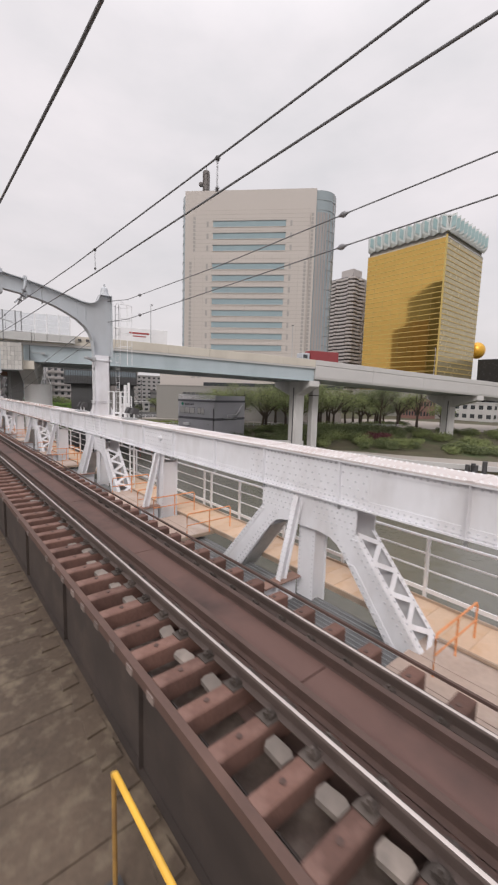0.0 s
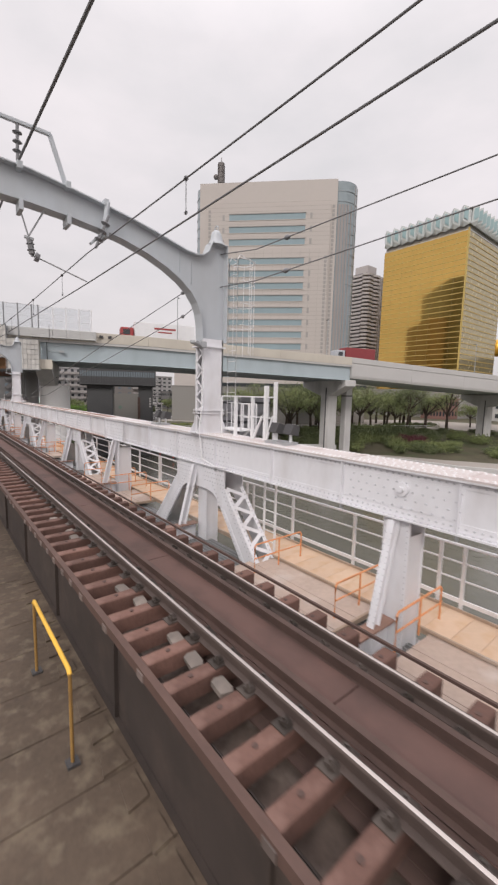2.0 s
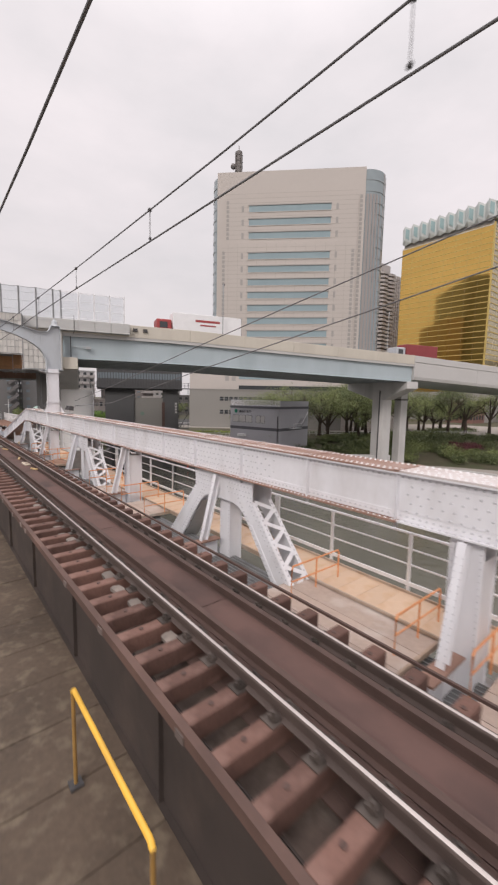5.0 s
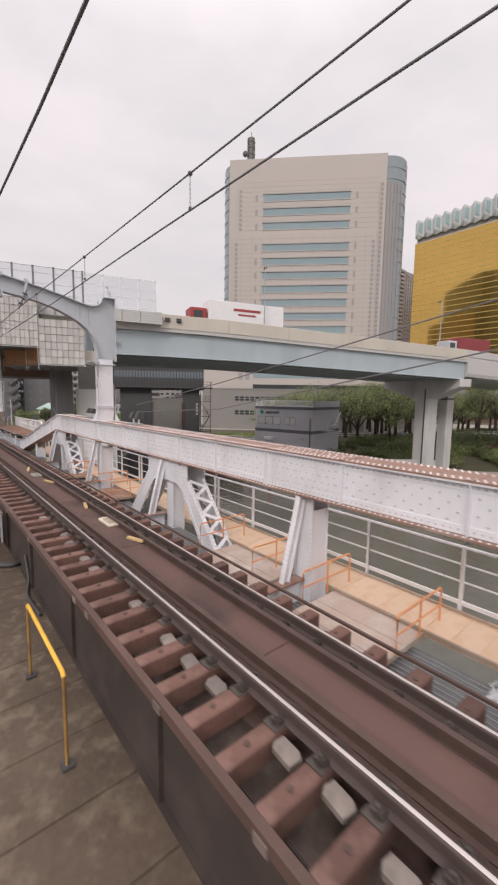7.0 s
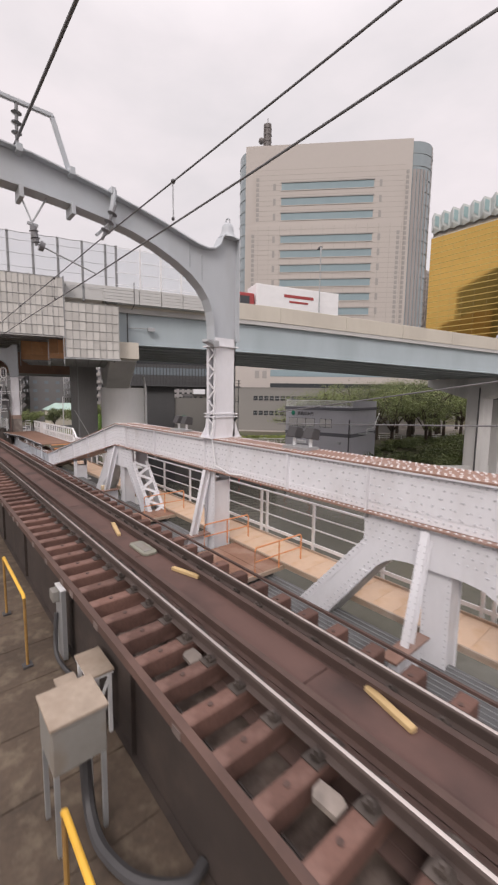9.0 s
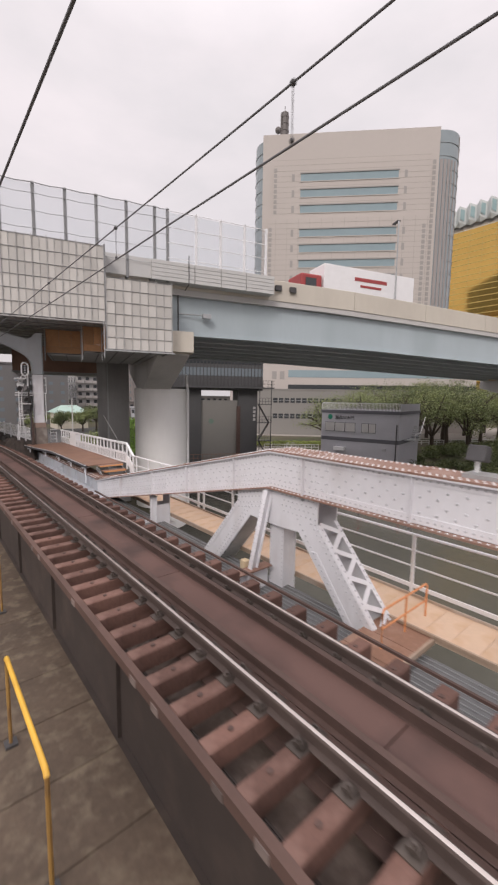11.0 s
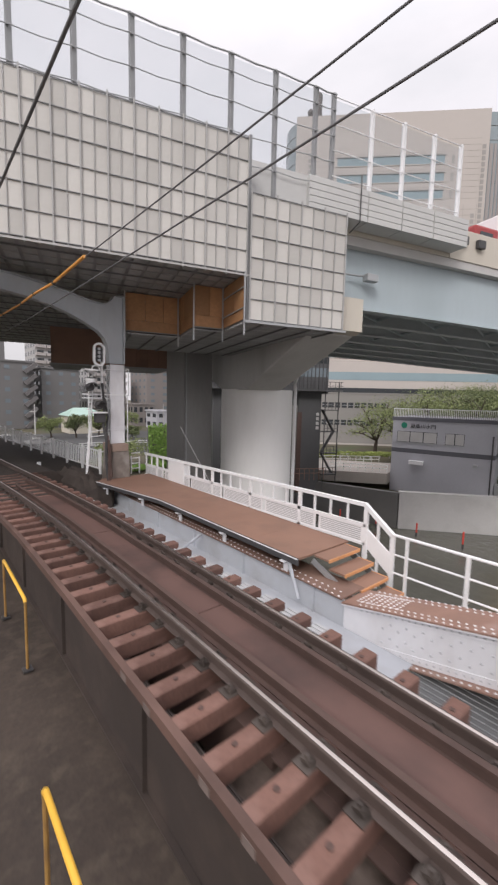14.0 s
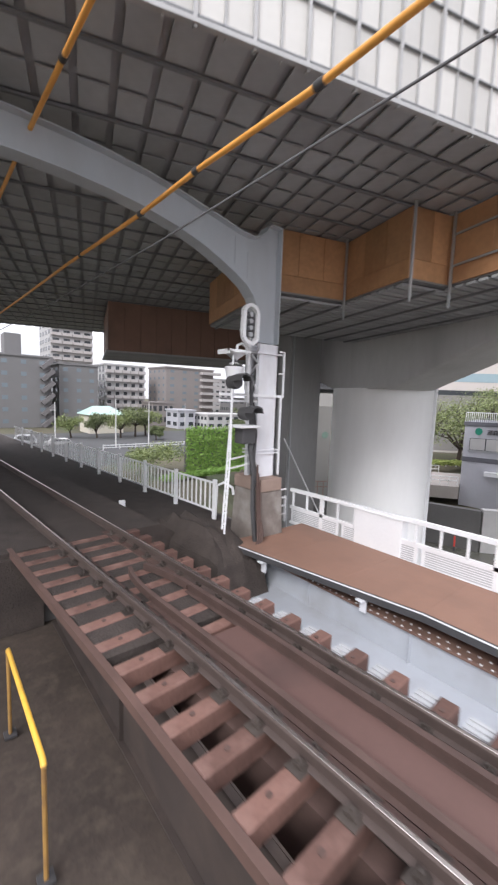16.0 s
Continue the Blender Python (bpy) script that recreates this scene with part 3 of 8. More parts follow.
def a_frame(p):
    fr = thing("bridge_a_frame", (6.28, p, BOT), "white riveted A-frame of splayed box legs with zigzag lacing", "bridge frame", "A-frames of the side truss", "structure")
    c = p - 0.12
    for s in (1, -1):
        m = Mesh()
        m.slab(leg_outline(p, s), lambda u, v, t: (t, u, v), XF - 0.012, XF + 0.012)
        leg = part("leg", m, WHITE, fr)
        m = Mesh().slab(leg_outline(p, s), lambda u, v, t: (t, u, v), XB - 0.012, XB + 0.012)
        part("rear_plate", m, WHITE, leg)
        m = Mesh()
        a, b = (c + s * 1.27, 0.25), (c + s * 2.88, BOT)
        for x in (XF + 0.05, XB - 0.05):
            m.beam((x, a[0], a[1]), (x, b[0], b[1]), 0.10, 0.015, (0, s * 0.76, 0.65))
        lacing(m, (XF + 0.07, *a), (XF + 0.07, *b), (XB - 0.07, *a), (XB - 0.07, *b), 9, 0.10, 0.014, (0, s * 0.76, 0.65))
        part("lacing", m, WHITE, leg, "zigzag lacing bars")
        m = Mesh()
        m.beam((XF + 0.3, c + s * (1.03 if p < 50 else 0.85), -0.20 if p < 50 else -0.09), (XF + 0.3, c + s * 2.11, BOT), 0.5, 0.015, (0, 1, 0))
        part("inner_plate", m, INNERSHADE, leg, "inner side of the leg with its shade painted grey")
        ang = Mesh()                                # angles along both edges of the leg plate
        for e0, e1 in ((0.02, 0.26), (0.76, 0.985)):
            q = []
            for f, e in ((0.30 if e0 < 0.5 else 0.04, e0), (0.985, e0), (0.985, e1), (0.30 if e0 < 0.5 else 0.04, e1)):
                q.append((c + s * ((0.68 + 1.44 * f) * (1 - e) + (1.27 + 1.61 * f) * e), 0.25 - (0.25 - BOT) * f))
            ang.slab(q, lambda u, v, t: (t, u, v), XF - 0.024, XF - 0.0125)
        part("edge_angle", ang, WHITE, leg)
        n = Mesh()
        for k in range(21):
            f = k / 20
            yy, z = c + s * (1.27 + 1.61 * f), 0.25 - (0.25 - BOT) * f
            for x in (XF + 0.05, XB - 0.05):
                rivet_dome(n, (x, yy + s * 0.008, z + 0.006), (0, s * 0.81, 0.58), 0.022, 0.016)
        for k in range(20):
            f = k / 19
            for e in (0.09, 0.19, 0.82, 0.93):
                u = c + s * ((0.68 + 1.44 * f) * (1 - e) + (1.27 + 1.61 * f) * e)
                z = 0.25 - (0.25 - BOT) * f
                rivet_dome(n, (XF - 0.024 if e != 0.5 and (e > 0.5 or f > 0.3) else XF - 0.012, u + 0.05 * (e in (0.19, 0.82)), z), (-1, 0, 0), 0.021, 0.013)
        for k in range(8):
            for q in range(4):
                rivet_dome(n, (XF - 0.012, c + s * (0.28 + k * 0.125 + (q % 2) * 0.06), chord_z(c + s * (0.3 + k * 0.125)) - 0.90 - q * 0.12), (-1, 0, 0), 0.021, 0.013)
        tagged(part("rivets", n, RIVET, leg), kind="stuff")
    m = Mesh()
    for x in (XF + 0.12, XB - 0.10):
        m.box(x, x + 0.02, c - 0.22, c + 0.22, BOT, 0.77)
    m.box(XF + 0.14, XB - 0.10, c - 0.19, c - 0.17, BOT, 0.4)
    m.box(XF + 0.14, XB - 0.10, c + 0.17, c + 0.19, BOT, 0.4)
    post = part("post", m, WHITE, fr)
    n = Mesh()
    z = BOT + 0.1
    while z < 0.7:
        for s in (-0.18, 0.18):
            rivet_dome(n, (XF + 0.12, c + s, z), (-1, 0, 0), 0.014)
        z += 0.1
    tagged(part("rivets", n, RIVET, post), kind="stuff")
    part("gusset", Mesh().box(XF - 0.012, XF + 0.012, c - 0.205, c + 0.205, 0.09 if p < 50 else -0.05, 0.75), WHITE, fr)
    knee_brace(fr, p, 0.72)


for i, p in enumerate(POINTS):
    if p < -6:
        continue
    if i in FRAMES:
        a_frame(p)
    else:
        simple_post(p)
for i, p in enumerate(POINTS):                      # cross girders under the deck
    if p < -6:
        continue
    fb = thing("floor_beam", (1.2, p, -2.4), "white riveted cross girder under the bridge floor", "floor beam", "floor beams of the bridge", "structure")
    part("web", Mesh().box(-3.9, 6.5, p - 0.012, p + 0.012, -2.5, -1.80), WHITE, fb)
    part("end_plate", Mesh().box(4.15, 5.9, p - 0.02, p + 0.02, -1.80, -1.40), WHITE, fb)
    part("bottom_flange", Mesh().box(-3.9, 6.6, p - 0.18, p + 0.18, -2.53, -2.5), WHITE, fb)

# ---- portal arches over both tracks ----
CX = 1.25


def arch_profile(off=0.0):
    top = [(CX, 7.16), (1.9, 7.13), (2.6, 7.03), (3.3, 6.92), (4.0, 6.79), (4.6, 6.66), (5.1, 6.53), (5.5, 6.43), (5.8, 6.40), (6.02, 6.45), (6.18, 6.58), (6.26, 6.78), (6.30, 6.84),
           (6.78, 6.84), (6.78, 4.2)]
    low = [(5.98, 4.2), (5.97, 4.55), (5.92, 4.9), (5.80, 5.18), (5.62, 5.42), (5.3, 5.68), (4.9, 5.90), (4.4, 6.11), (3.8, 6.28), (3.2, 6.38), (2.6, 6.45), (1.9, 6.50), (CX, 6.52)]
    return [(u, v + off) for u, v in top + low]


END_PROFILE = [(CX, 6.86), (1.9, 6.85), (2.6, 6.82), (3.3, 6.75), (4.0, 6.64), (4.6, 6.52), (5.1, 6.42), (5.45, 6.35), (5.75, 6.33), (5.95, 6.38), (6.12, 6.52), (6.22, 6.68), (6.30, 6.72),
               (6.60, 6.72), (6.60, 4.1), (6.0, 4.1), (5.98, 4.45), (5.93, 4.80), (5.80, 5.07), (5.60, 5.27), (5.25, 5.48), (4.86, 5.66), (4.4, 5.85), (3.9, 6.00), (3.2, 6.15), (2.6, 6.23),
               (1.9, 6.28), (CX, 6.29)]


def portal(y, zb, off=0.0, top_frame=True, xr=6.78, ear=True):
    po = thing("portal_arch", (6.38, y, zb), "pale grey steel portal arch spanning both tracks and carrying the overhead wires", "portal arch", "portals over the line", "structure")
    prof = arch_profile(off) if ear else END_PROFILE
    n_top = 15
    t0, t1 = y - 0.012, y + 0.012
    right_half = prof
    left_half = [(2 * CX - u, v) for u, v in reversed(prof)]
    for half, nm in ((right_half, "web"), (left_half, "web")):
        m = Mesh()
        top, low = (half[:n_top], half[n_top:][::-1]) if half is right_half else (half[-n_top:][::-1], half[:-n_top])
        arm_t, arm_l = top[:9], low[:11]
        a, b = resample(arm_t, 20), resample(arm_l, 20)
        for i in range(20):
            for t in (t0, t1):
                m.v += [(a[i][0], t, a[i][1]), (b[i][0], t, b[i][1])]
        for i in range(19):
            q = 4 * i
            m.f += [(q, q + 1, q + 5, q + 4), (q + 2, q + 6, q + 7, q + 3), (q, q + 4, q + 6, q + 2), (q + 1, q + 3, q + 7, q + 5)]
        m.slab([top[8], top[9], top[10], top[11], top[12], top[13], top[14], low[12], low[11], low[10]], lambda u, v, t: (u, t, v), t0, t1)
        rib_part = part(nm, m, ARCH, po)
        fl = Mesh()
        for line, d in ((top, 1), (low, -1)):
            for i in range(len(line) - 1):
                (u0, v0), (u1, v1) = line[i], line[i + 1]
                fl.beam((u0, y, v0 + d * 0.0), (u1, y, v1 + d * 0.0), 0.34, 0.025, (0, 0, 1) if abs(u1 - u0) > abs(v1 - v0) else (1, 0, 0))
        part("flange", fl, ARCH, rib_part)
    for s in (1, -1):
        def X(u):
            return u if s == 1 else 2 * CX - u
        leg = Mesh()
        for yy in (y - 0.16, y + 0.16):
            leg.beam((X(6.03), yy, zb), (X(6.03), yy, 4.25 + off), 0.10, 0.08, (1, 0, 0))
        for yy in (y - 0.20, y + 0.185):
            leg.box(min(X(6.05), X(xr)), max(X(6.05), X(xr)), yy, yy + 0.015, zb, 4.25 + off)
        leg.box(min(X(xr - 0.04), X(xr)), max(X(xr - 0.04), X(xr)), y - 0.20, y + 0.20, zb, 4.25 + off)
        col = part("column", leg, WHITE, po)
        la = Mesh()
        for x in (6.0,):
            lacing(la, (X(5.99), y - 0.16, zb + 0.3), (X(5.99), y - 0.16, 4.1 + off), (X(5.99), y + 0.16, zb + 0.3), (X(5.99), y + 0.16, 4.1 + off), 9, 0.05, 0.012, (1, 0, 0))
        part("lacing", la, WHITE, col, "zigzag lacing bars")
        bands = Mesh()
        for z in (zb + 0.55, zb + 0.63):
            bands.box(min(X(5.93), X(xr + 0.06)), max(X(5.93), X(xr + 0.06)), y - 0.24, y + 0.24, z, z + 0.03)
        bands.box(min(X(5.90), X(xr + 0.06)), max(X(5.90), X(xr + 0.06)), y - 0.26, y + 0.26, 4.02 + off, 4.06 + off)
        part("band", bands, WHITE, col)
        if zb > 1:
            fo = Mesh()
            for yy in (y - 0.20, y + 0.18):
                fo.slab([(X(6.06), zb + 0.6), (X(5.98), zb + 0.6), (X(5.94), zb + 0.3), (X(5.78), zb), (X(6.06), zb)], lambda u, v, t: (u, t, v), yy, yy + 0.02)
                fo.slab([(X(xr), zb + 0.45), (X(xr + 0.06), zb + 0.3), (X(xr + 0.2), zb), (X(xr - 0.08), zb)], lambda u, v, t: (u, t, v), yy, yy + 0.02)
            fo.box(min(X(5.78), X(xr + 0.2)), max(X(5.78), X(xr + 0.2)), y - 0.24, y + 0.24, zb, zb + 0.025)
            part("foot", fo, WHITE, col)
        cap_m = Mesh().tube([(X(6.50), y, 6.82 + off + h_) for h_ in (0.0, 0.08, 0.16, 0.24, 0.32, 0.38, 0.41)], [0.25, 0.20, 0.165, 0.155, 0.135, 0.085, 0.02], 16)
        if ear:
            ring_ = [(X(6.50), y + 0.085 * math.cos(q * 0.524), 7.25 + off + 0.085 * math.sin(q * 0.524)) for q in range(13)]
            part("finial_ring", Mesh().tube(ring_, 0.018, 6), ARCH, po, smooth=True)
            part("finial", cap_m, ARCH, po, "rounded cap on the column top", True)
        rv = Mesh()
        for k in range(22):
            for q in (0, 1):
                rivet_dome(rv, (X(5.35 + 0.35 * q), y - 0.012, 5.9 + off + 0.027 * k - 0.25 * q), (0, -1, 0), 0.013)
        tagged(part("rivets", rv, ARCH, po), kind="stuff")
    if top_frame:
        m = Mesh()
        for s in (1, -1):
            m.beam((CX + s * 1.36, y, 7.06 + off), (CX + s * 1.06, y, 8.0 + off), 0.08, 0.06, (0, 1, 0))
        m.beam((CX - 1.08, y, 8.0 + off), (CX + 1.08, y, 8.0 + off), 0.08, 0.06)
        part("top_frame", m, ARCH, po, "trapezoid bracket over the arch")
    return po


def resample(line, n):
    """n points evenly along a polyline."""
    d = [0.0]
    for (a, b), (c, e) in zip(line, line[1:]):
        d.append(d[-1] + math.hypot(c - a, e - b))
    res = []
    for i in range(n):
        t = d[-1] * i / (n - 1)
        k = max(j for j in range(len(d)) if d[j] <= t + 1e-9)
        k = min(k, len(line) - 2)
        f = (t - d[k]) / max(d[k + 1] - d[k], 1e-9)
        res.append((line[k][0] + (line[k + 1][0] - line[k][0]) * f, line[k][1] + (line[k + 1][1] - line[k][1]) * f))
    return res


portal(15.50, 1.63, xr=6.64)
portal(46.3, 1.63, top_frame=True, xr=6.64)
portal(75.5, 0.92, off=-0.2, top_frame=False, xr=6.60, ear=False)

# ---- water and land ----
GZ, WZ = -7.0, -12.5
water = solid("river_water", Mesh().add([(-900, -900, WZ), (400, -900, WZ), (400, 130, WZ), (-900, 130, WZ)], [(0, 1, 2, 3)]), WATER)
tagged(water, "grey-green rippled river water under the bridge", "water", kind="structure")
SHORE = [(-900, 67), (-6, 66), (11, 66), (22, 88), (30, 101), (42, 95), (45.2, 84), (57, 70), (70, 61), (76, 49), (77, 38), (82, 28), (92, 12), (112, -20), (160, -110), (300, -900)]
g = Mesh()
n = len(SHORE)
back = [(-900, 1600), (11, 1600), (400, 1600), (1600, 1600), (1600, 400), (1600, -900)]
for x, y in SHORE:
    g.v += [(x, y, GZ - 3.4), (x, y, WZ - 3)]
g.f += [(2 * i, 2 * i + 1, 2 * i + 3, 2 * i + 2) for i in range(n - 1)]
# inner line where the slope has reached street level, and the far edge
inner = [(-900, 69), (-6, 69), (13, 69), (22, 98), (33, 124), (60, 116), (66, 105), (72, 90), (78, 76), (98, 76), (118, 72), (130, 60), (141, 38), (153, 5), (182, -98), (316, -900)]
far = [(-900, 1600), (-6, 1600), (40, 1600), (80, 1600), (120, 1600), (200, 1600), (300, 1600), (400, 1600), (700, 1600), (1000, 1600), (1300, 1600), (1600, 1600), (1600, 1000), (1600, 500), (1600, -98), (1600, -900)]
terrace = [((a[0] * 0.82 + b[0] * 0.18), (a[1] * 0.82 + b[1] * 0.18)) for a, b in zip(SHORE, inner)]
rows_ = [[(x, y, GZ - 3.4) for x, y in SHORE], [(x, y, GZ - 3.2) for x, y in terrace], [(x, y, GZ) for x, y in inner], [(x, y, GZ) for x, y in far]]
base = len(g.v)
for r in rows_:
    g.v += r
for k in range(3):
    for i in range(n - 1):
        a = base + k * n + i
        g.f.append((a, a + 1, a + n + 1, a + n))
land = solid("ground", g, GROUND)
tagged(land, "earthen river bank and city ground reaching the horizon", "ground", kind="structure")
wall_m = Mesh()
for (x0, y0), (x1, y1) in zip(SHORE[6:8], SHORE[7:9]):
    wall_m.beam((x0, y0, -10.4), (x1, y1, -10.4), 0.9, 5.0)
river_wall = solid("river_wall", wall_m, WALLCON)
quay = Mesh()
for (x0, y0), (x1, y1) in zip(SHORE[3:6], SHORE[4:7]):
    quay.beam((x0, y0, -10.4), (x1, y1, -10.4), 0.8, 4.6)
tagged(solid("quay_wall", quay, DARKCON), "dark wet concrete quay wall beside the water gate", "wall", kind="structure")
tagged(river_wall, "pale concrete flood wall beside the water", "wall", kind="structure")

# ---- elevated expressway ----
E_DIR = Vector((0.9563, -0.2926, 0))
E_BACK = Vector((0.2926, 0.9563, 0))
E_ORG = Vector((16.1, 70.5, 0))


def ex(x, d, z):
    """The place at x along the near face of the expressway, d behind that face, at height z."""
    p = E_ORG + E_DIR * ((x - 16.1) / 0.9563) + E_BACK * d
    return (p.x, p.y, z)


def road_z(x):
    """Top of the parapet."""
    if x < 27:
        return 11.6
    if x < 66.4:
        return 11.6 - 0.027 * (x - 27)
    return 10.53 - 0.047 * (x - 66.4)


def strip(x0, x1, sec, step=8.0):
    """A section (depth behind the face, height below the parapet top) along the expressway."""
    k = max(1, int((x1 - x0) / step))
    xs = [x0 + (x1 - x0) * i / k for i in range(k + 1)]
    m = Mesh()
    n = len(sec)
    for x in xs:
        m.v += [ex(x, d, road_z(x) + z) for d, z in sec]
    for i in range(k):
        for j in range(n):
            a, b = i * n + j, i * n + (j + 1) % n
            m.f.append((a, b, b + n, a + n))
    m.f += [tuple(reversed(range(n))), tuple(range(k * n, k * n + n))]
    return m


W = 17.0
JOINT = 66.4
viaduct = thing("expressway_viaduct", ex(40, 8, GZ), "elevated expressway with a beige parapet and pale blue steel girders", "viaduct", kind="structure")
x = -40.0
while x < JOINT - 0.1:
    x1 = min(x + 7.6, JOINT)
    part("parapet_panel", strip(x + 0.015, x1 - 0.015, [(0, -1.5), (0, -0.03), (0.03, 0), (0.27, 0), (0.3, -0.03), (0.3, -1.5)]), BEIGE, viaduct)
    x = x1
part("deck_slab", strip(-40, JOINT - 0.02, [(0.06, -1.9), (0.06, -1.5), (W, -1.5), (W, -1.9)]), GREYPAR, viaduct)
for i in range(7):
    d = 0.45 + i * 2.65
    part("girder", strip(12.6, JOINT - 0.05, [(d, -4.5), (d, -1.9), (d + 0.03, -1.9), (d + 0.03, -4.5)]), PALEBLUE if i == 0 else LIFTBLUE, viaduct)
    part("girder_flange", strip(12.6, JOINT - 0.05, [(d - 0.22, -4.56), (d - 0.22, -4.5), (d + 0.25, -4.5), (d + 0.25, -4.56)]), PALEBLUE if i == 0 else LIFTBLUE, viaduct)
part("soffit", strip(12.6, JOINT - 0.05, [(0.5, -2.35), (0.5, -2.25), (W - 0.5, -2.25), (W - 0.5, -2.35)]), LIFTBLUE, viaduct)
for k in range(13):
    x = 15.0 + 4.2 * k
    if x > JOINT - 2:
        break
    for i in range(6):
        d0, d1, zr = 0.5 + i * 2.65, 0.43 + (i + 1) * 2.65, road_z(x)
        m = Mesh().beam(ex(x, d0, zr - 4.2), ex(x, d1, zr - 4.2), 0.14, 0.14).beam(ex(x, d0, zr - 2.5), ex(x, (d0 + d1) / 2, zr - 4.15), 0.11, 0.11).beam(ex(x, d1, zr - 2.5), ex(x, (d0 + d1) / 2, zr - 4.15), 0.11, 0.11)
        part("cross_frame", m, PALEBLUE, viaduct)
        part("lateral_brace", Mesh().beam(ex(x, d0, zr - 4.3), ex(x + 4.2, d1, road_z(x + 4.2) - 4.3), 0.12, 0.1), PALEBLUE, viaduct)
x = JOINT
while x < 190:
    x1 = x + 15
    part("edge_beam", strip(x + 0.02, x1 - 0.02, [(0.15, -4.1), (0.0, -3.6), (0.0, -1.35), (0.12, -1.30), (0.12, -1.10), (0, -1.05), (0, -0.04), (0.05, 0), (0.3, 0), (0.3, -1.4), (0.9, -3.0), (0.9, -4.1)]), GREYPAR, viaduct)
    x = x1
part("rear_parapet", strip(-40, 190, [(W, -1.5), (W, 0), (W + 0.3, 0), (W + 0.3, -1.5)]), BEIGE, viaduct)
part("road_surface", strip(-40, 190, [(0.3, -1.5), (0.3, -1.42), (W, -1.42), (W, -1.5)]), ASPHALT, viaduct)
part("box_soffit", strip(JOINT + 0.05, 190, [(0.9, -4.0), (0.9, -1.6), (W, -1.6), (W, -4.0)]), LIFTBLUE, viaduct)


def pier(x, d, label, zcap):
    """A hammerhead pier under the expressway."""
    p = thing("viaduct_pier", ex(x, d, GZ - 4), label, "pier", "piers of the expressway", "structure")
    c = Vector(ex(x, d, 0))
    m = Mesh()
    prof = [(-1.5, -1.0), (-1.1, -1.35), (1.1, -1.35), (1.5, -1.0), (1.5, 1.0), (1.1, 1.35), (-1.1, 1.35), (-1.5, 1.0)]
    m.slab(prof, lambda u, v, t: tuple(c + E_DIR * v + E_BACK * u + Vector((0, 0, t))), GZ - 6, zcap - 2.4)
    part("column", m, CONCRETE, p)
    m = Mesh()
    m.slab([(-d + 0.1, zcap), (-d + 0.1, zcap - 1.2), (-1.7, zcap - 3.2), (1.7, zcap - 3.2), (W - d, zcap - 1.2), (W - d, zcap)],
           lambda u, v, t: tuple(c + E_BACK * u + E_DIR * t + Vector((0, 0, v))), -1.25, 1.25)
    part("cap", m, CONCRETE, p, bevel=0.06)
    m = Mesh()
    q = c - E_DIR * 1.45 - E_BACK * 1.0
    m.tube([(q.x, q.y, GZ - 6), (q.x, q.y, zcap - 1.5)], 0.12, 8)
    part("drain_pipe", m, DARKSTEEL, p)


def side_column(x, d, ztop):
    """The narrower column that stands close beside the joint pier."""
    c = Vector(ex(x, d, 0))
    sc_ = thing("joint_side_column", ex(x, d, GZ - 4), "grey concrete column close beside the expressway pier", "pier", kind="structure")
    m = Mesh().slab([(-0.9, -0.8), (0.9, -0.8), (0.9, 0.8), (-0.9, 0.8)], lambda u, v, t: tuple(c + E_BACK * u + E_DIR * v + Vector((0, 0, t))), GZ - 6, ztop)
    part("column", m, CONCRETE, sc_, bevel=0.06)
    part("band", Mesh().slab([(-0.94, -0.84), (0.94, -0.84), (0.94, 0.84), (-0.94, 0.84)], lambda u, v, t: tuple(c + E_BACK * u + E_DIR * v + Vector((0, 0, t))), ztop - 3.6, ztop - 3.3), DARKCON, sc_)


side_column(70.6, 7.2, road_z(70.6) - 4.0)
pier(66.4, 7.6, "concrete hammerhead pier carrying the expressway", road_z(66.4) - 4.5)
pier(116.5, 10.0, "concrete hammerhead pier on the river bank", road_z(116) - 4.1)
pier(152, 11.0, "concrete hammerhead pier farther along the bank", road_z(150) - 4.1)

# pier under the scaffold beside the track
wp = thing("track_side_pier", (17.2, 79.0, GZ), "pale round-fronted pier carrying the expressway beside the railway", "pier", kind="structure")
m = Mesh()
ring = []
for i in range(28):
    a = 2 * math.pi * i / 28
    ring.append((17.1 + 2.3 * math.cos(a), 79.1 + 2.3 * math.sin(a)))
m.slab(ring, lambda u, v, t: (u, v, t), GZ - 2, 3.45)
part("column", m, PIERWHITE, wp, smooth=True)
c = Vector((16.33, 78.4, 0))
m = Mesh().slab([(-8.3, 7.05), (-8.3, 5.6), (-7.9, 5.45), (-1.9, 3.4), (2.2, 3.4), (9, 5.5), (9, 7.05)], lambda u, v, t: tuple(c + E_BACK * u + E_DIR * t + Vector((0, 0, v))), -1.4, 0.85)
part("cap", m, CONCRETE, wp, bevel=0.08)
m = Mesh().slab([(-8.75, 7.1), (-8.75, 5.75), (-8.3, 5.65), (-8.3, 7.1)], lambda u, v, t: tuple(c + E_BACK * u + E_DIR * t + Vector((0, 0, v))), -1.5, 0.95)
part("cap_end", m, BEIGE, wp)
m = Mesh().tube([(18.85, 77.35, GZ), (18.85, 77.35, 3.4), (18.7, 77.3, 3.9), (18.2, 76.5, 4.6)], 0.11, 8)
part("drain_pipe", m, WHITE2, wp, "white drain pipe down the side of the pier", True)
dk = thing("steel_pier_column", (13.5, 85.5, GZ), "grey square steel column standing under the expressway", "column", kind="structure")
COLGREY = mat("grey_column_paint", (0.30, 0.295, 0.29), 0.65, var=0.1, scale=0.4, fine=6, stain=(0.2, 0.195, 0.19), amount=0.5, stain_scale=0.5, stretchz=0.3)
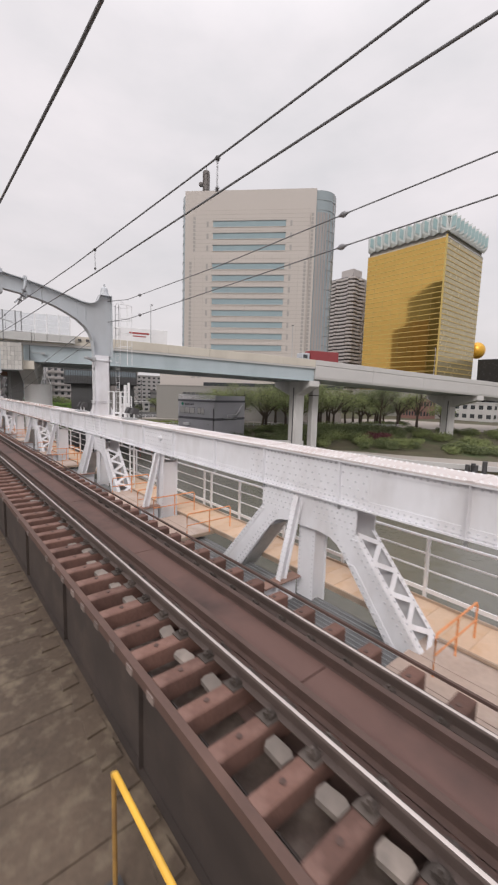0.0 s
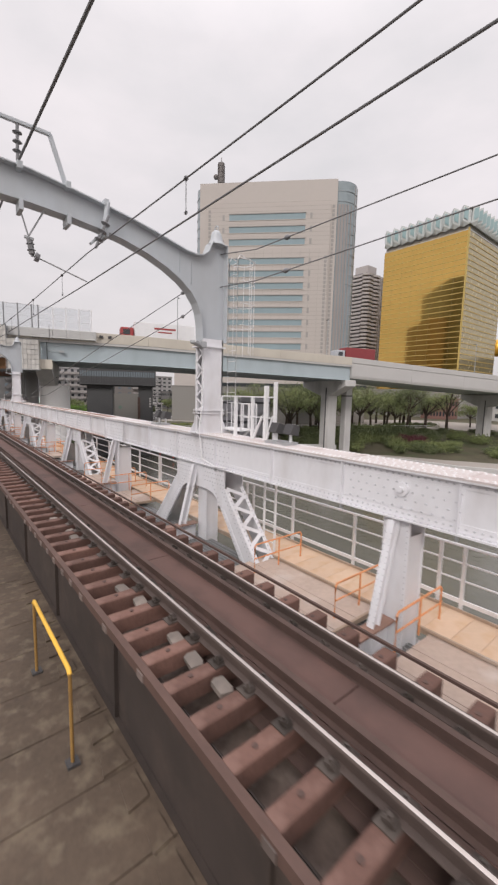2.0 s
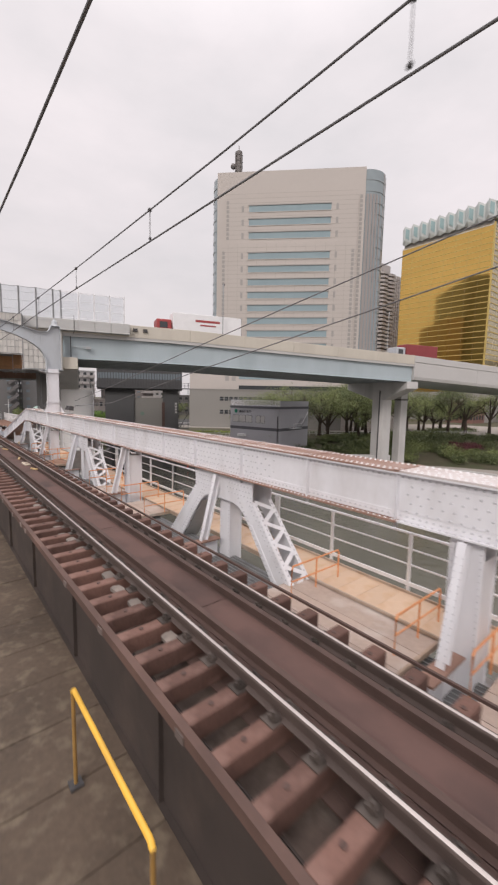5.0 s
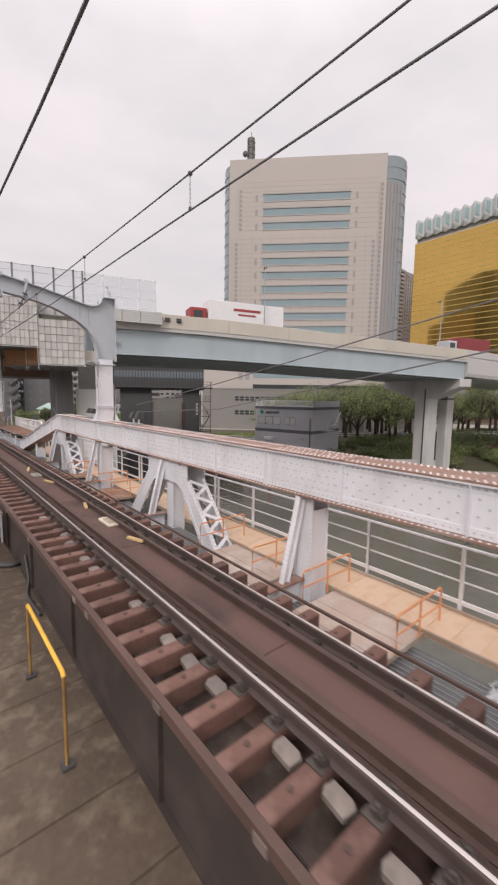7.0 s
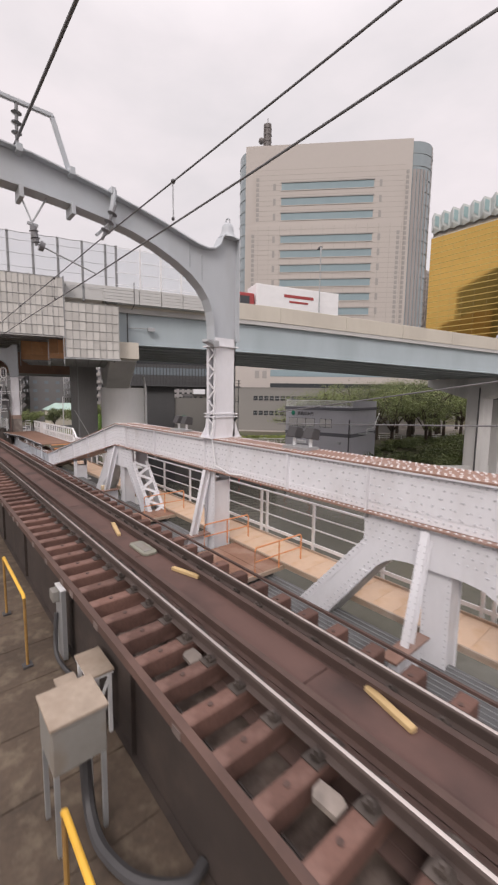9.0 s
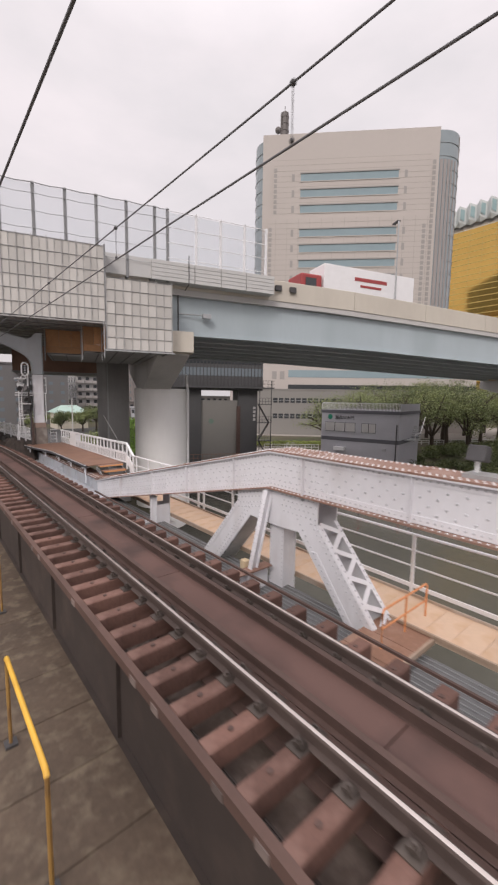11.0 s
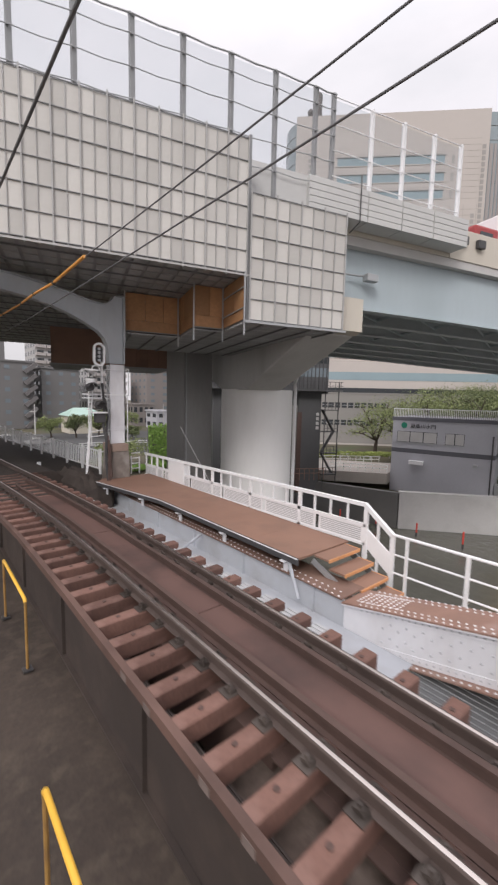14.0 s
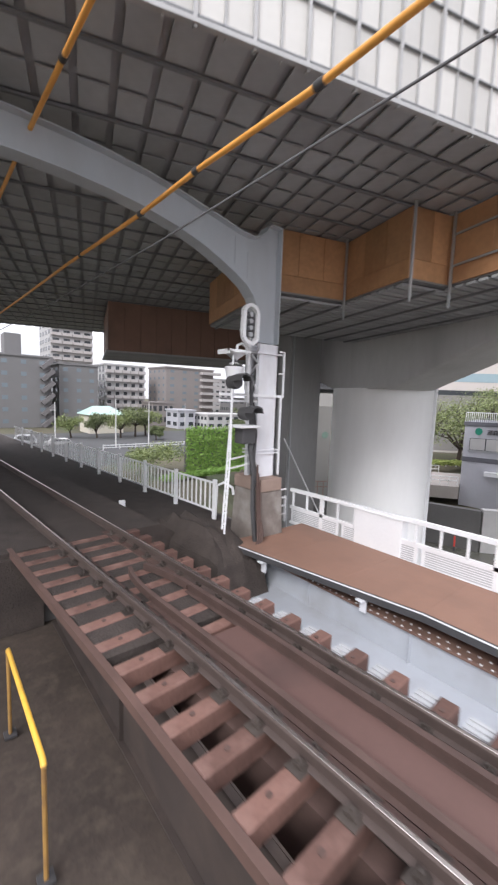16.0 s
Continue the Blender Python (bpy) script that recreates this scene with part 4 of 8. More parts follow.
part("shaft", Mesh().box(12.9, 15.0, 81.2, 83.4, GZ, 7.0), COLGREY, dk)
part("edge_strip", Mesh().box(13.0, 13.08, 81.14, 81.2, GZ, 7.0), MIDSTEEL, dk)

# ---- tower of the ward office ----
TU = Vector((0.695, -0.719, 0))
TN = Vector((-0.719, -0.695, 0))
T0 = Vector((112.67, 112.93, 0))


def tw(s, d, z):
    p = T0 + TU * s - TN * d
    return (p.x, p.y, z)


STONE = mat("warm_grey_tower_panels", (0.47, 0.43, 0.40), 0.7, var=0.03, scale=0.05, fine=0.8, bump=0.03)
STONE2 = mat("grey_stone_base", (0.33, 0.315, 0.30), 0.75, var=0.05, scale=0.05, fine=0.8, bump=0.03)
BLUEGLASS = glass("blue_green_ribbon_glass", (0.25, 0.33, 0.36), 0.12)
PALEGLASS = glass("pale_curtain_glass", (0.19, 0.225, 0.25), 0.12)
DARKGLASS = glass("dark_window_glass", (0.05, 0.055, 0.06), 0.08)
tower = thing("office_tower", tw(-13, 12, GZ), "tall warm-grey office tower with rounded glass ends and blue ribbon windows", "building")


def round_plan(s0, s1, d0, d1, r, n=8):
    pts = []
    for cs, cd, a0 in ((s1 - r, d0 + r, -90), (s1 - r, d1 - r, 0), (s0 + r, d1 - r, 90), (s0 + r, d0 + r, 180)):
        for i in range(n + 1):
            a = radians(a0 + 90 * i / n)
            pts.append((cs + r * math.cos(a), cd + r * math.sin(a)))
    return pts


TOPZ = 80.4
ENDGLASS = glass("pale_blue_grey_end_glass", (0.27, 0.315, 0.335), 0.12)
ENDLINE = mat("grey_floor_line", (0.30, 0.32, 0.33), 0.6, var=0.04, bump=0.0)
ENDFIN = mat("warm_grey_fin", (0.31, 0.285, 0.275), 0.7, var=0.05, scale=0.1, bump=0.0)
part("wall", Mesh().slab(round_plan(-43.0, 18.6, 0.8, 41, 7), tw, GZ, TOPZ), ENDGLASS, tower, "pale curved glass ends", True)
part("front_slab", Mesh().box(-40.2, 10.8, 0.0, 1.5, GZ, TOPZ + 0.4), STONE, tower)
part("upper_panel", Mesh().box(-36.8, 8.6, -0.7, 0.0, 56.6, 72.3), STONE, tower)
part("lower_panel", Mesh().box(-38.2, 8.6, -1.2, 0.0, 8.0, 56.5), STONE, tower)
for ob in tower.children:
    if ob.name.startswith(("front_slab", "upper_panel", "lower_panel")):
        for v in ob.data.vertices:
            v.co = tw(*v.co)
for i in range(22):
    m = Mesh().slab(round_plan(-43.1, 18.7, 0.7, 41.1, 7), tw, TOPZ - 3.4 - i * 3.6, TOPZ - 3.3 - i * 3.6)
    part("floor_line", m, ENDLINE, tower)
for k, a in enumerate((-89, -80, -71, -62, -50, -33, -10)):       # upright strips on the rounded end
    a = radians(a)
    w = (0.42, 0.38, 0.34, 0.30, 0.2, 0.12, 0.12)[k]
    p = Vector((11.6 + 7.12 * math.cos(a), 7.8 + 7.12 * math.sin(a)))
    q = Vector((-math.sin(a), math.cos(a))) * w
    n = Vector((math.cos(a), math.sin(a))) * 0.35
    part("end_fin", Mesh().slab([tuple(p - q - n), tuple(p + q - n), tuple(p + q), tuple(p - q)], tw, GZ, 72.5 if k < 5 else TOPZ - 0.3), ENDFIN, tower)
    if k < 4:
        part("end_fin", Mesh().slab([(-24.4 - x_, y_) for x_, y_ in (p - q - n, p - q, p + q, p + q - n)], tw, GZ, 72.5), ENDFIN, tower)


def tbox(s0, s1, d0, d1, z0, z1):
    m = Mesh().box(s0, s1, d0, d1, z0, z1)
    m.v = [tw(*p) for p in m.v]
    return m


JOINTC = mat("panel_joint", (0.37, 0.34, 0.31), 0.8, var=0.05, bump=0.0)
for k in range(44):
    z = 8.6 + 1.5 * k
    part("panel_joint", tbox(-38.2, 8.6, -1.22, -1.2, z, z + 0.10) if z < 56 else tbox(-36.8, 8.6, -0.72, -0.7, z, z + 0.10), JOINTC, tower)
for k in range(14):
    s_ = -36.0 + 3.4 * k
    part("panel_joint", tbox(s_, s_ + 0.09, -1.22, -1.2, 8.0, 56.4), JOINTC, tower)
zs = [69.2 - 4.45 * i for i in range(3)] + [53.3 - 4.45 * i for i in range(10)]
for i, z in enumerate(zs):
    d = -0.7 if i < 3 else -1.2
    w = part("window", tbox(-28.8, -0.5, d - 0.03, d + 0.1, z - 2.1, z), BLUEGLASS, tower, "blue-green ribbon window")
    part("frame", tbox(-29.0, -0.3, d - 0.25, d + 0.05, z, z + 0.35), STONE2, w)
    part("sill", tbox(-29.0, -0.3, d - 0.15, d + 0.05, z - 2.3, z - 2.1), STONE, w)
    for s in (-31.0, 1.6):
        part("vent", tbox(s - 0.4, s + 0.4, d - 0.03, d + 0.1, z - 2.0, z), STONE2, tower)
for s, z1 in ((-37.6, 54.0), (7.3, 54.0), (9.6, 72.0), (-36.3, 71.0)):
    z = z1
    while z > 6:
        part("slot_window", tbox(s - 0.45, s + 0.45, -1.25 if z1 == 54.0 else (-0.04 if s > 9 else -0.73), 0.05, z - 1.1, z), STONE2, tower)
        z -= 1.48
        if s == -36.3 and z < 58:
            break
part("rear_wing", tbox(-38, 13, 41, 51, GZ, 56), STONE, tower)
part("podium_wall", tbox(-49, 24, -4, 6, GZ, 14.2), STONE, tower)
part("podium_ribbon", tbox(-31, 24, -4.06, -3.9, 9.2, 11.4), BLUEGLASS, tower, "blue ribbon window of the base")
part("podium_ribbon", tbox(-31, 24, -4.06, -3.9, 5.2, 7.0), DARKGLASS, tower, "dark ribbon window of the base")
for k in range(2):
    part("vent", tbox(-36 + 2.4 * k, -34.6 + 2.4 * k, -4.08, -3.9, 8.6, 11.0), STONE2, tower)
m = Mesh()
for s in (-35.3, -33.2):
    for d in (9, 11):
        m.beam(tw(s, d, TOPZ), tw(s, d, TOPZ + 12), 0.3, 0.3)
for k in range(8):
    z = TOPZ + 0.5 + 1.5 * k
    for a, b in (((-35.3, 9), (-33.2, 9)), ((-33.2, 9), (-33.2, 11)), ((-33.2, 11), (-35.3, 11)), ((-35.3, 11), (-35.3, 9))):
        m.beam(tw(*a, z), tw(*b, z), 0.15, 0.15)
        m.beam(tw(*a, z), tw(*b, z + 1.5), 0.12, 0.12)
# dark steel lightened so that its colour carries the distant haze
MASTC = mat("hazed_mast_steel", (0.15, 0.135, 0.13), 0.6, var=0.1, scale=0.5, fine=3)
mast = part("antenna_mast", m, MASTC, tower, "dark lattice antenna mast on the roof")
m = Mesh()
m.tube([tw(-34.2, 10, TOPZ), tw(-34.2, 10, TOPZ + 12.6)], 1.25, 12)
for k in range(6):
    m.tube([tw(-34.2, 10, TOPZ + 1.2 + 2 * k), tw(-34.2, 10, TOPZ + 1.5 + 2 * k)], 1.4, 12)
m.tube([tw(-34.2, 10, TOPZ + 12.6), tw(-34.2, 10, TOPZ + 14.8)], 0.12, 6)
m.ball(tw(-36.2, 9.2, TOPZ + 7.3), 1.0, 1.0, 1.0, 10, 6)
m.beam(tw(-37, 9, TOPZ), tw(-37, 9, TOPZ + 4.5), 0.2, 0.2)
part("antenna_drum", m, MASTC, mast, smooth=True)

# ---- gold glass tower with a serrated crown ----
GOLD = glass("gold_mirror_glass", (0.58, 0.37, 0.105), 0.035, 1.0)
GOLDPALE = glass("pale_bronze_glass", (0.40, 0.34, 0.20), 0.25, 0.5)
MULL = mat("pale_gold_floor_line", (0.52, 0.38, 0.12), 0.5, var=0.05, bump=0.0)
CROWN = mat("pale_green_crown_panel", (0.56, 0.59, 0.58), 0.35, var=0.06, scale=0.1, fine=1, bump=0.0)
CROWNGLASS = glass("teal_crown_glass", (0.30, 0.42, 0.43), 0.1)
gold = thing("gold_glass_tower", (232, 120, GZ), "gold mirror-glass tower with a serrated pale green crown", "building")
GX, GY, GS, GT = 210.0, 96.8, 46.0, 85.5
part("body", Mesh().box(GX, GX + GS, GY, GY + GS, GZ, GT), [GOLD, GOLDPALE], gold, "gold mirror glass body")
for p in gold.children[0].data.polygons:
    if p.normal.y < -0.5:
        p.material_index = 1
nf = 34
for i in range(nf + 1):
    z = GT - 0.2 - i * (GT - GZ - 1) / nf
    m = Mesh().box(GX - 0.12, GX + GS, GY - 0.18, GY, z - 0.45, z)
    m.box(GX - 0.10, GX, GY, GY + GS, z - 0.34, z)
    part("floor_band", m, MULL if i else CROWN, gold)
for i in range(9):
    y = GY + i * GS / 8
    part("mullion", Mesh().box(GX - 0.05, GX, y - 0.03, y + 0.03, GZ, GT), GOLDPALE, gold)
part("podium", Mesh().box(GX - 7, GX + GS, GY - 5, GY + GS, GZ, 7.5), STONE2, gold, "low grey stone podium")
part("corner_strip", Mesh().box(GX - 0.35, GX + 0.35, GY - 0.35, GY + 0.35, GZ, GT + 0.5), MULL, gold)
part("crown_neck", Mesh().box(GX + 0.6, GX + GS - 0.6, GY + 0.6, GY + GS - 0.6, GT, GT + 3), STONE2, gold)
part("crown_core", Mesh().box(GX - 0.45, GX + GS - 0.5, GY - 0.45, GY + GS - 0.5, GT + 2.3, GT + 8.8), CROWN, gold)
K = 10
for side in range(2):
    for i in range(K):
        a, b = i / K, (i + 1) / K
        c = (a + b) / 2
        m = Mesh()

        def cp(f, o, z):
            return (GX - o, GY + GS * f, z) if side == 0 else (GX + GS * f, GY - o, z)
        m.add([cp(a, 0.5, GT + 2.2), cp(b, 0.5, GT + 2.2), cp(c, 1.2, GT + 1.0), cp(a, 1.0, GT + 9.4), cp(b, 1.0, GT + 9.4), cp(c, 3.0, GT + 10.6), cp(c, 3.0, GT + 3.6)],
              [(0, 2, 6), (2, 1, 6), (0, 6, 5, 3), (1, 4, 5, 6), (3, 5, 4)])
        part("crown_facet", m, CROWN, gold)
        m = Mesh().add([cp(a + 0.01, 1.4, GT + 3.4), cp(c - 0.012, 3.02, GT + 4.6), cp(c - 0.012, 3.04, GT + 9.2), cp(a + 0.01, 1.4, GT + 8.6)], [(0, 1, 2, 3)])
        part("crown_pane", m, CROWNGLASS, gold)
part("crown_roof", Mesh().box(GX - 1, GX + GS, GY - 1, GY + GS, GT + 8.8, GT + 9.4), CROWN, gold)

# ---- banded apartment tower behind ----
BAND = mat("pale_balcony_band", (0.42, 0.39, 0.38), 0.8, var=0.04, scale=0.05, fine=0.6, bump=0.0)
# dark grey paints in the shade behind the balcony bands
SHADE = mat("recess_shade_grey", (0.15, 0.14, 0.14), 0.7, var=0.1, scale=0.1, fine=0.6, bump=0.0)
BROWNBAND = mat("brown_grey_spandrel", (0.26, 0.235, 0.225), 0.8, var=0.05, scale=0.1, bump=0.0)
apt = thing("banded_apartment_tower", (238, 180, GZ), "apartment tower with pale jagged balcony bands", "building")
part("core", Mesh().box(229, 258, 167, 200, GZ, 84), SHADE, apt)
for i in range(36):
    z = 83.0 - i * 2.4
    zz = [(227.5, 200), (227.5, 188), (225.5, 186), (227.5, 184), (227.5, 180), (225.5, 178), (227.5, 176), (227.5, 170), (225.5, 168), (228, 164.5), (232, 164.5), (234, 166), (236, 164.5), (240, 164.5), (240, 200)]
    part("balcony_band", Mesh().slab(zz, lambda u, v, t: (u, v, t), z - 1.35, z), BAND, apt)
part("roof_house", Mesh().box(236, 246, 172, 182, 84, 91), BAND, apt)
for k in range(7):                                            # pilasters between the windows of the flank
    part("pilaster", Mesh().box(240.6 + 2.6 * k, 241.7 + 2.6 * k, 166.2, 167.1, GZ, 83.6), BAND, apt)
for i in range(36):
    part("spandrel", Mesh().box(240.1, 258, 166.5, 167.05, 81.4 - i * 2.4, 82.6 - i * 2.4), BROWNBAND, apt)

# ---- river-side walkway and its railing ----
walkway = thing("bridge_walkway", (7.3, 20, -1.3), "sandy-pink boarded service walkway outside the bridge truss", "walkway", kind="structure")
LIDCREAM = mat("cream_plastic", (0.68, 0.55, 0.36), 0.5, var=0.05, bump=0.02)
KERBTAN = mat("tan_stained_steel", (0.40, 0.30, 0.225), 0.7, var=0.15, scale=1.5, fine=14, stain=(0.55, 0.50, 0.46), amount=0.6, stain_scale=1.2)
plank_data = data_of("plank", Mesh().box(-0.66, 0.42, -0.227, 0.227, -0.05, 0.0), PLANK)
y = -11.0
while y < 62.3:
    same("plank", plank_data, walkway, pose(7.29, y, -1.3 + rnd.uniform(-0.004, 0.004)))
    y += 0.46
for x in (6.605, 7.74):
    part("edge_beam", Mesh().box(x - 0.03, x + 0.03, -30, 62.5, -1.38, -1.30), KERBTAN, walkway)
    part("kerb", Mesh().box(x - 0.06, x - 0.02, -30, 62.5, -1.295, -1.245), KERBTAN, walkway)
railing = thing("walkway_railing", (7.78, 20, -1.3), "white tubular railing along the river side of the walkway", "railing", kind="structure")
for i, z in enumerate((-0.02, -0.36, -0.70)):
    part("rail", Mesh().tube([(7.78, -30, z), (7.78, 60.6, z)], 0.032 if i == 0 else 0.02, 8), WHITE2, railing, smooth=True)
part("toe_rail", Mesh().box(7.76, 7.80, -30, 60.6, -1.16, -1.08), WHITE2, railing)
post_m = Mesh().box(-0.03, 0.03, -0.03, 0.03, -1.42, -0.03)
post_m.box(-0.05, 0.05, -0.05, 0.05, -1.42, -1.30)
post_data = data_of("post", post_m, WHITE2)
y = -11.2
while y < 60.6:
    same("post", post_data, railing, pose(7.78, y, 0))
    y += 2.05
for p in POINTS[1:]:
    same("post", post_data, railing, pose(7.78, p - 0.45, 0))

DUSTPLATE = mat("dusty_platform_plate", (0.47, 0.37, 0.31), 0.75, var=0.12, scale=1.5, fine=12, stain=(0.62, 0.56, 0.52), amount=0.8, stain_scale=1.3, random=0.1)
RUSTPLATE = mat("rust_brown_platform_plate", (0.30, 0.165, 0.11), 0.75, var=0.18, scale=1.5, fine=12, stain=(0.42, 0.30, 0.24), amount=0.7, stain_scale=1.5)
# cross platforms with orange handrails beside the posts
for i, p in enumerate(POINTS):
    if p < -4 or p > 58:
        continue
    y0, y1 = (p - 2.35, p - 0.45) if i not in FRAMES else (p - 3.5, p - 2.55)
    if p == 40.3:
        y0, y1 = 35.1, 37.3
    elif i in (2, 4, 6):
        y0 = p - 5.65
    pl = thing("cross_platform", (5.9, p - 1.5, -1.35), "dusty pink steel platform between the track and the walkway" if p < 43 else "rust-brown steel platform between the track and the walkway", "platform", "cross platforms", "structure")
    for k in range(3):
        part("plate", Mesh().box(4.72 + 0.62 * k, 5.325 + 0.62 * k, y0, y1, -1.36, -1.315), DUSTPLATE if p < 43 else RUSTPLATE, pl)
    part("edge", Mesh().box(4.70, 6.57, y0 - 0.05, y0, -1.40, -1.305), KERBTAN, pl)
    for y in (((p - 2.4, p - 0.34) if p != 34.35 else (31.95, 33.95)) if i not in FRAMES else ((p - 3.1,) if p > 50 else (p - 3.1, p - 5.4) if p != 40.3 else (35.5, 37.65))):
        r = thing("orange_handrail", (6.4, y, -1.3), "thin orange tubular handrail beside the walkway", "handrail", "orange handrails", "structure")
        m = Mesh()
        m.tube([(5.62, y, -1.32), (5.62, y, -0.70), (5.66, y, -0.65), (7.10, y, -0.65), (7.14, y, -0.70), (7.14, y, -1.32)], 0.019, 8)
        part("hoop", m, ORANGE, r, smooth=True)
        part("mid_rail", Mesh().tube([(5.62, y, -0.98), (7.14, y, -0.98)], 0.016, 8), ORANGE, r, smooth=True)
        part("upright", Mesh().tube([(6.38, y, -1.32), (6.38, y, -0.65)], 0.018, 8), ORANGE, r, smooth=True)

cm = thing("cream_marker_block", (5.44, 53.0, -1.3), "small cream plastic block on a stub beside the bridge frame", "marker")
part("block", Mesh().box(5.36, 5.52, 52.92, 53.08, -1.08, -0.84), LIDCREAM, cm, bevel=0.02)
part("stub", Mesh().box(5.41, 5.47, 52.97, 53.03, -1.50, -1.08), MIDSTEEL, cm)

# ---- yellow handrails between the tracks, one row for each track, standing by turns ----
RUSTYELLOW = mat("rusty_yellow_post", (0.33, 0.19, 0.055), 0.6, var=0.2, scale=4, fine=20, stain=(0.16, 0.09, 0.05), amount=0.7, stain_scale=5)
for hx, y0 in [(1.1, y) for y in (-1.40, 10.43, 22.0, 33.57, 44.4, 55.47)] + [(1.2, 66.53)] + [(0.60, y) for y in (4.6, 16.05, 27.4)] + [(0.67, y) for y in (38.6, 49.9, 61.08, 71.76)]:
    h = thing("yellow_handrail", (hx, y0 + 1, -1.65), "low yellow tubular handrail between the two tracks", "handrail", "yellow handrails", "structure")
    y1 = y0 + 1.96
    part("bar", Mesh().tube([(hx, y0, -0.50), (hx, y0 + 0.04, -0.455), (hx, y1 - 0.04, -0.455), (hx, y1, -0.50)], 0.027, 10), YELLOW, h, smooth=True)
    for y in (y0, y1):
        p = part("post", Mesh().tube([(hx, y, -1.65), (hx, y, -0.50)], 0.022, 8), RUSTYELLOW, h, "rusty yellow post", smooth=True)
        part("foot", Mesh().box(hx - 0.07, hx + 0.07, y - 0.07, y + 0.07, -1.65, -1.62), DARKSTEEL, p)

# ---- boxes and boards by the track ----


MIDBOX = mat("grey_box_paint", (0.25, 0.24, 0.22), 0.6, var=0.1, scale=3, fine=14, stain=(0.2, 0.16, 0.12), amount=0.6, stain_scale=3)
LIDBOX = mat("tan_box_lid", (0.37, 0.30, 0.235), 0.65, var=0.2, scale=3, fine=14, stain=(0.24, 0.18, 0.135), amount=0.7, stain_scale=3)


def lidded_box(x0, x1, y0, y1, zt, depth, label, open_frame=False):
    """A box or open stand with a flat overhanging lid, on angle legs."""
    b = thing("trackside_box", ((x0 + x1) / 2, (y0 + y1) / 2, -1.65), label, "trackside box", "boxes beside the track")
    part("lid", Mesh().box(x0, x1, y0, y1, zt - 0.035, zt), LIDBOX, b, "weathered tan lid", bevel=0.008)
    part("lid_edge", Mesh().box(x0 + 0.012, x1 - 0.012, y0 + 0.012, y1 - 0.012, zt - 0.07, zt - 0.035), WHITE2 if open_frame else MIDBOX, b)
    if not open_frame:
        part("body", Mesh().box(x0 + 0.02, x1 - 0.02, y0 + 0.02, y1 - 0.02, zt - depth, zt - 0.07), MIDBOX, b, bevel=0.012)
    zl = zt - (0.07 if open_frame else depth) + 0.01
    for x in (x0 + 0.05, x1 - 0.05):
        for y in (y0 + 0.05, y1 - 0.05):
            m = Mesh().box(x - 0.022, x + 0.022, y - 0.022, y - 0.014, -1.65, zl).box(x - 0.022, x - 0.014, y - 0.014, y + 0.022, -1.65, zl)
            part("leg", m, WHITE2 if open_frame else MIDSTEEL, b)
    if open_frame:
        part("brace", Mesh().beam((x0 + 0.05, y0 + 0.03, -1.4), (x1 - 0.05, y0 + 0.03, zt - 0.08), 0.04, 0.012, (0, 1, 0)), WHITE2, b)


lidded_box(0.72, 1.26, 41.17, 41.72, -0.27, 0.52, "grey steel relay box with a tan lid beside the track")
lidded_box(1.40, 1.73, 42.27, 42.85, -0.75, 0.1, "open white steel stand with a tan top beside the track", True)
lidded_box(1.13, 1.385, 42.27, 42.84, -0.96, 0.35, "low grey junction box with a tan lid beside the track")


def floor_cable(r, pts, label):
    c_ = thing("trackside_cable", pts[len(pts) // 2], label, "cable", "cables beside the track")
    line = [Vector(p) for p in pts]
    fine_ = []
    for i in range(len(line) - 1):
        p0, p1, p2, p3 = (line[max(0, min(len(line) - 1, i + j))] for j in (-1, 0, 1, 2))
        for k in range(6):
            f_ = k / 6
            fine_.append(0.5 * (2 * p1 + (p2 - p0) * f_ + (2 * p0 - 5 * p1 + 4 * p2 - p3) * f_ * f_ + (3 * p1 - p0 - 3 * p2 + p3) * f_ ** 3))
    part("sheath", Mesh().tube(fine_ + [line[-1]], r, 8), DARKSTEEL, c_, smooth=True)


floor_cable(0.06, [(1.10, 41.5, -0.8), (1.10, 41.42, -1.35), (1.08, 41.2, -1.55), (1.10, 40.9, -1.585), (1.25, 40.5, -1.585), (1.56, 40.22, -1.585), (1.78, 40.26, -1.585)], "thick dark cable looping from the relay box over the deck")
floor_cable(0.03, [(1.76, 39.4, -1.1), (1.74, 39.0, -1.5), (1.68, 38.75, -1.62), (1.60, 38.4, -1.62), (1.58, 38.0, -1.62), (1.62, 37.3, -1.62)], "thin dark cable lying along the deck edge")
floor_cable(0.035, [(1.56, 44.4, -0.9), (1.52, 44.35, -1.3), (1.50, 44.2, -1.55), (1.55, 43.8, -1.61), (1.66, 43.4, -1.61), (1.62, 43.0, -1.55), (1.58, 42.85, -1.2)], "dark cable hanging from the post to the stand")
WOODPALE = mat("pale_new_timber", (0.56, 0.40, 0.20), 0.7, var=0.1, scale=3, fine=22)
for (x0, y0), (x1, y1) in (((3.08, 36.4), (3.24, 36.0)), ((3.16, 46.0), (2.98, 45.2)), ((3.07, 43.15), (3.23, 42.6)), ((3.23, 39.55), (3.10, 39.0))):
    b = tagged(solid("timber_batten", Mesh().beam((x0, y0, -0.09), (x1, y1, -0.09), 0.075, 0.05), WOODPALE, bevel=0.006), "pale yellow timber batten lying between the rails", "timber", "loose battens")
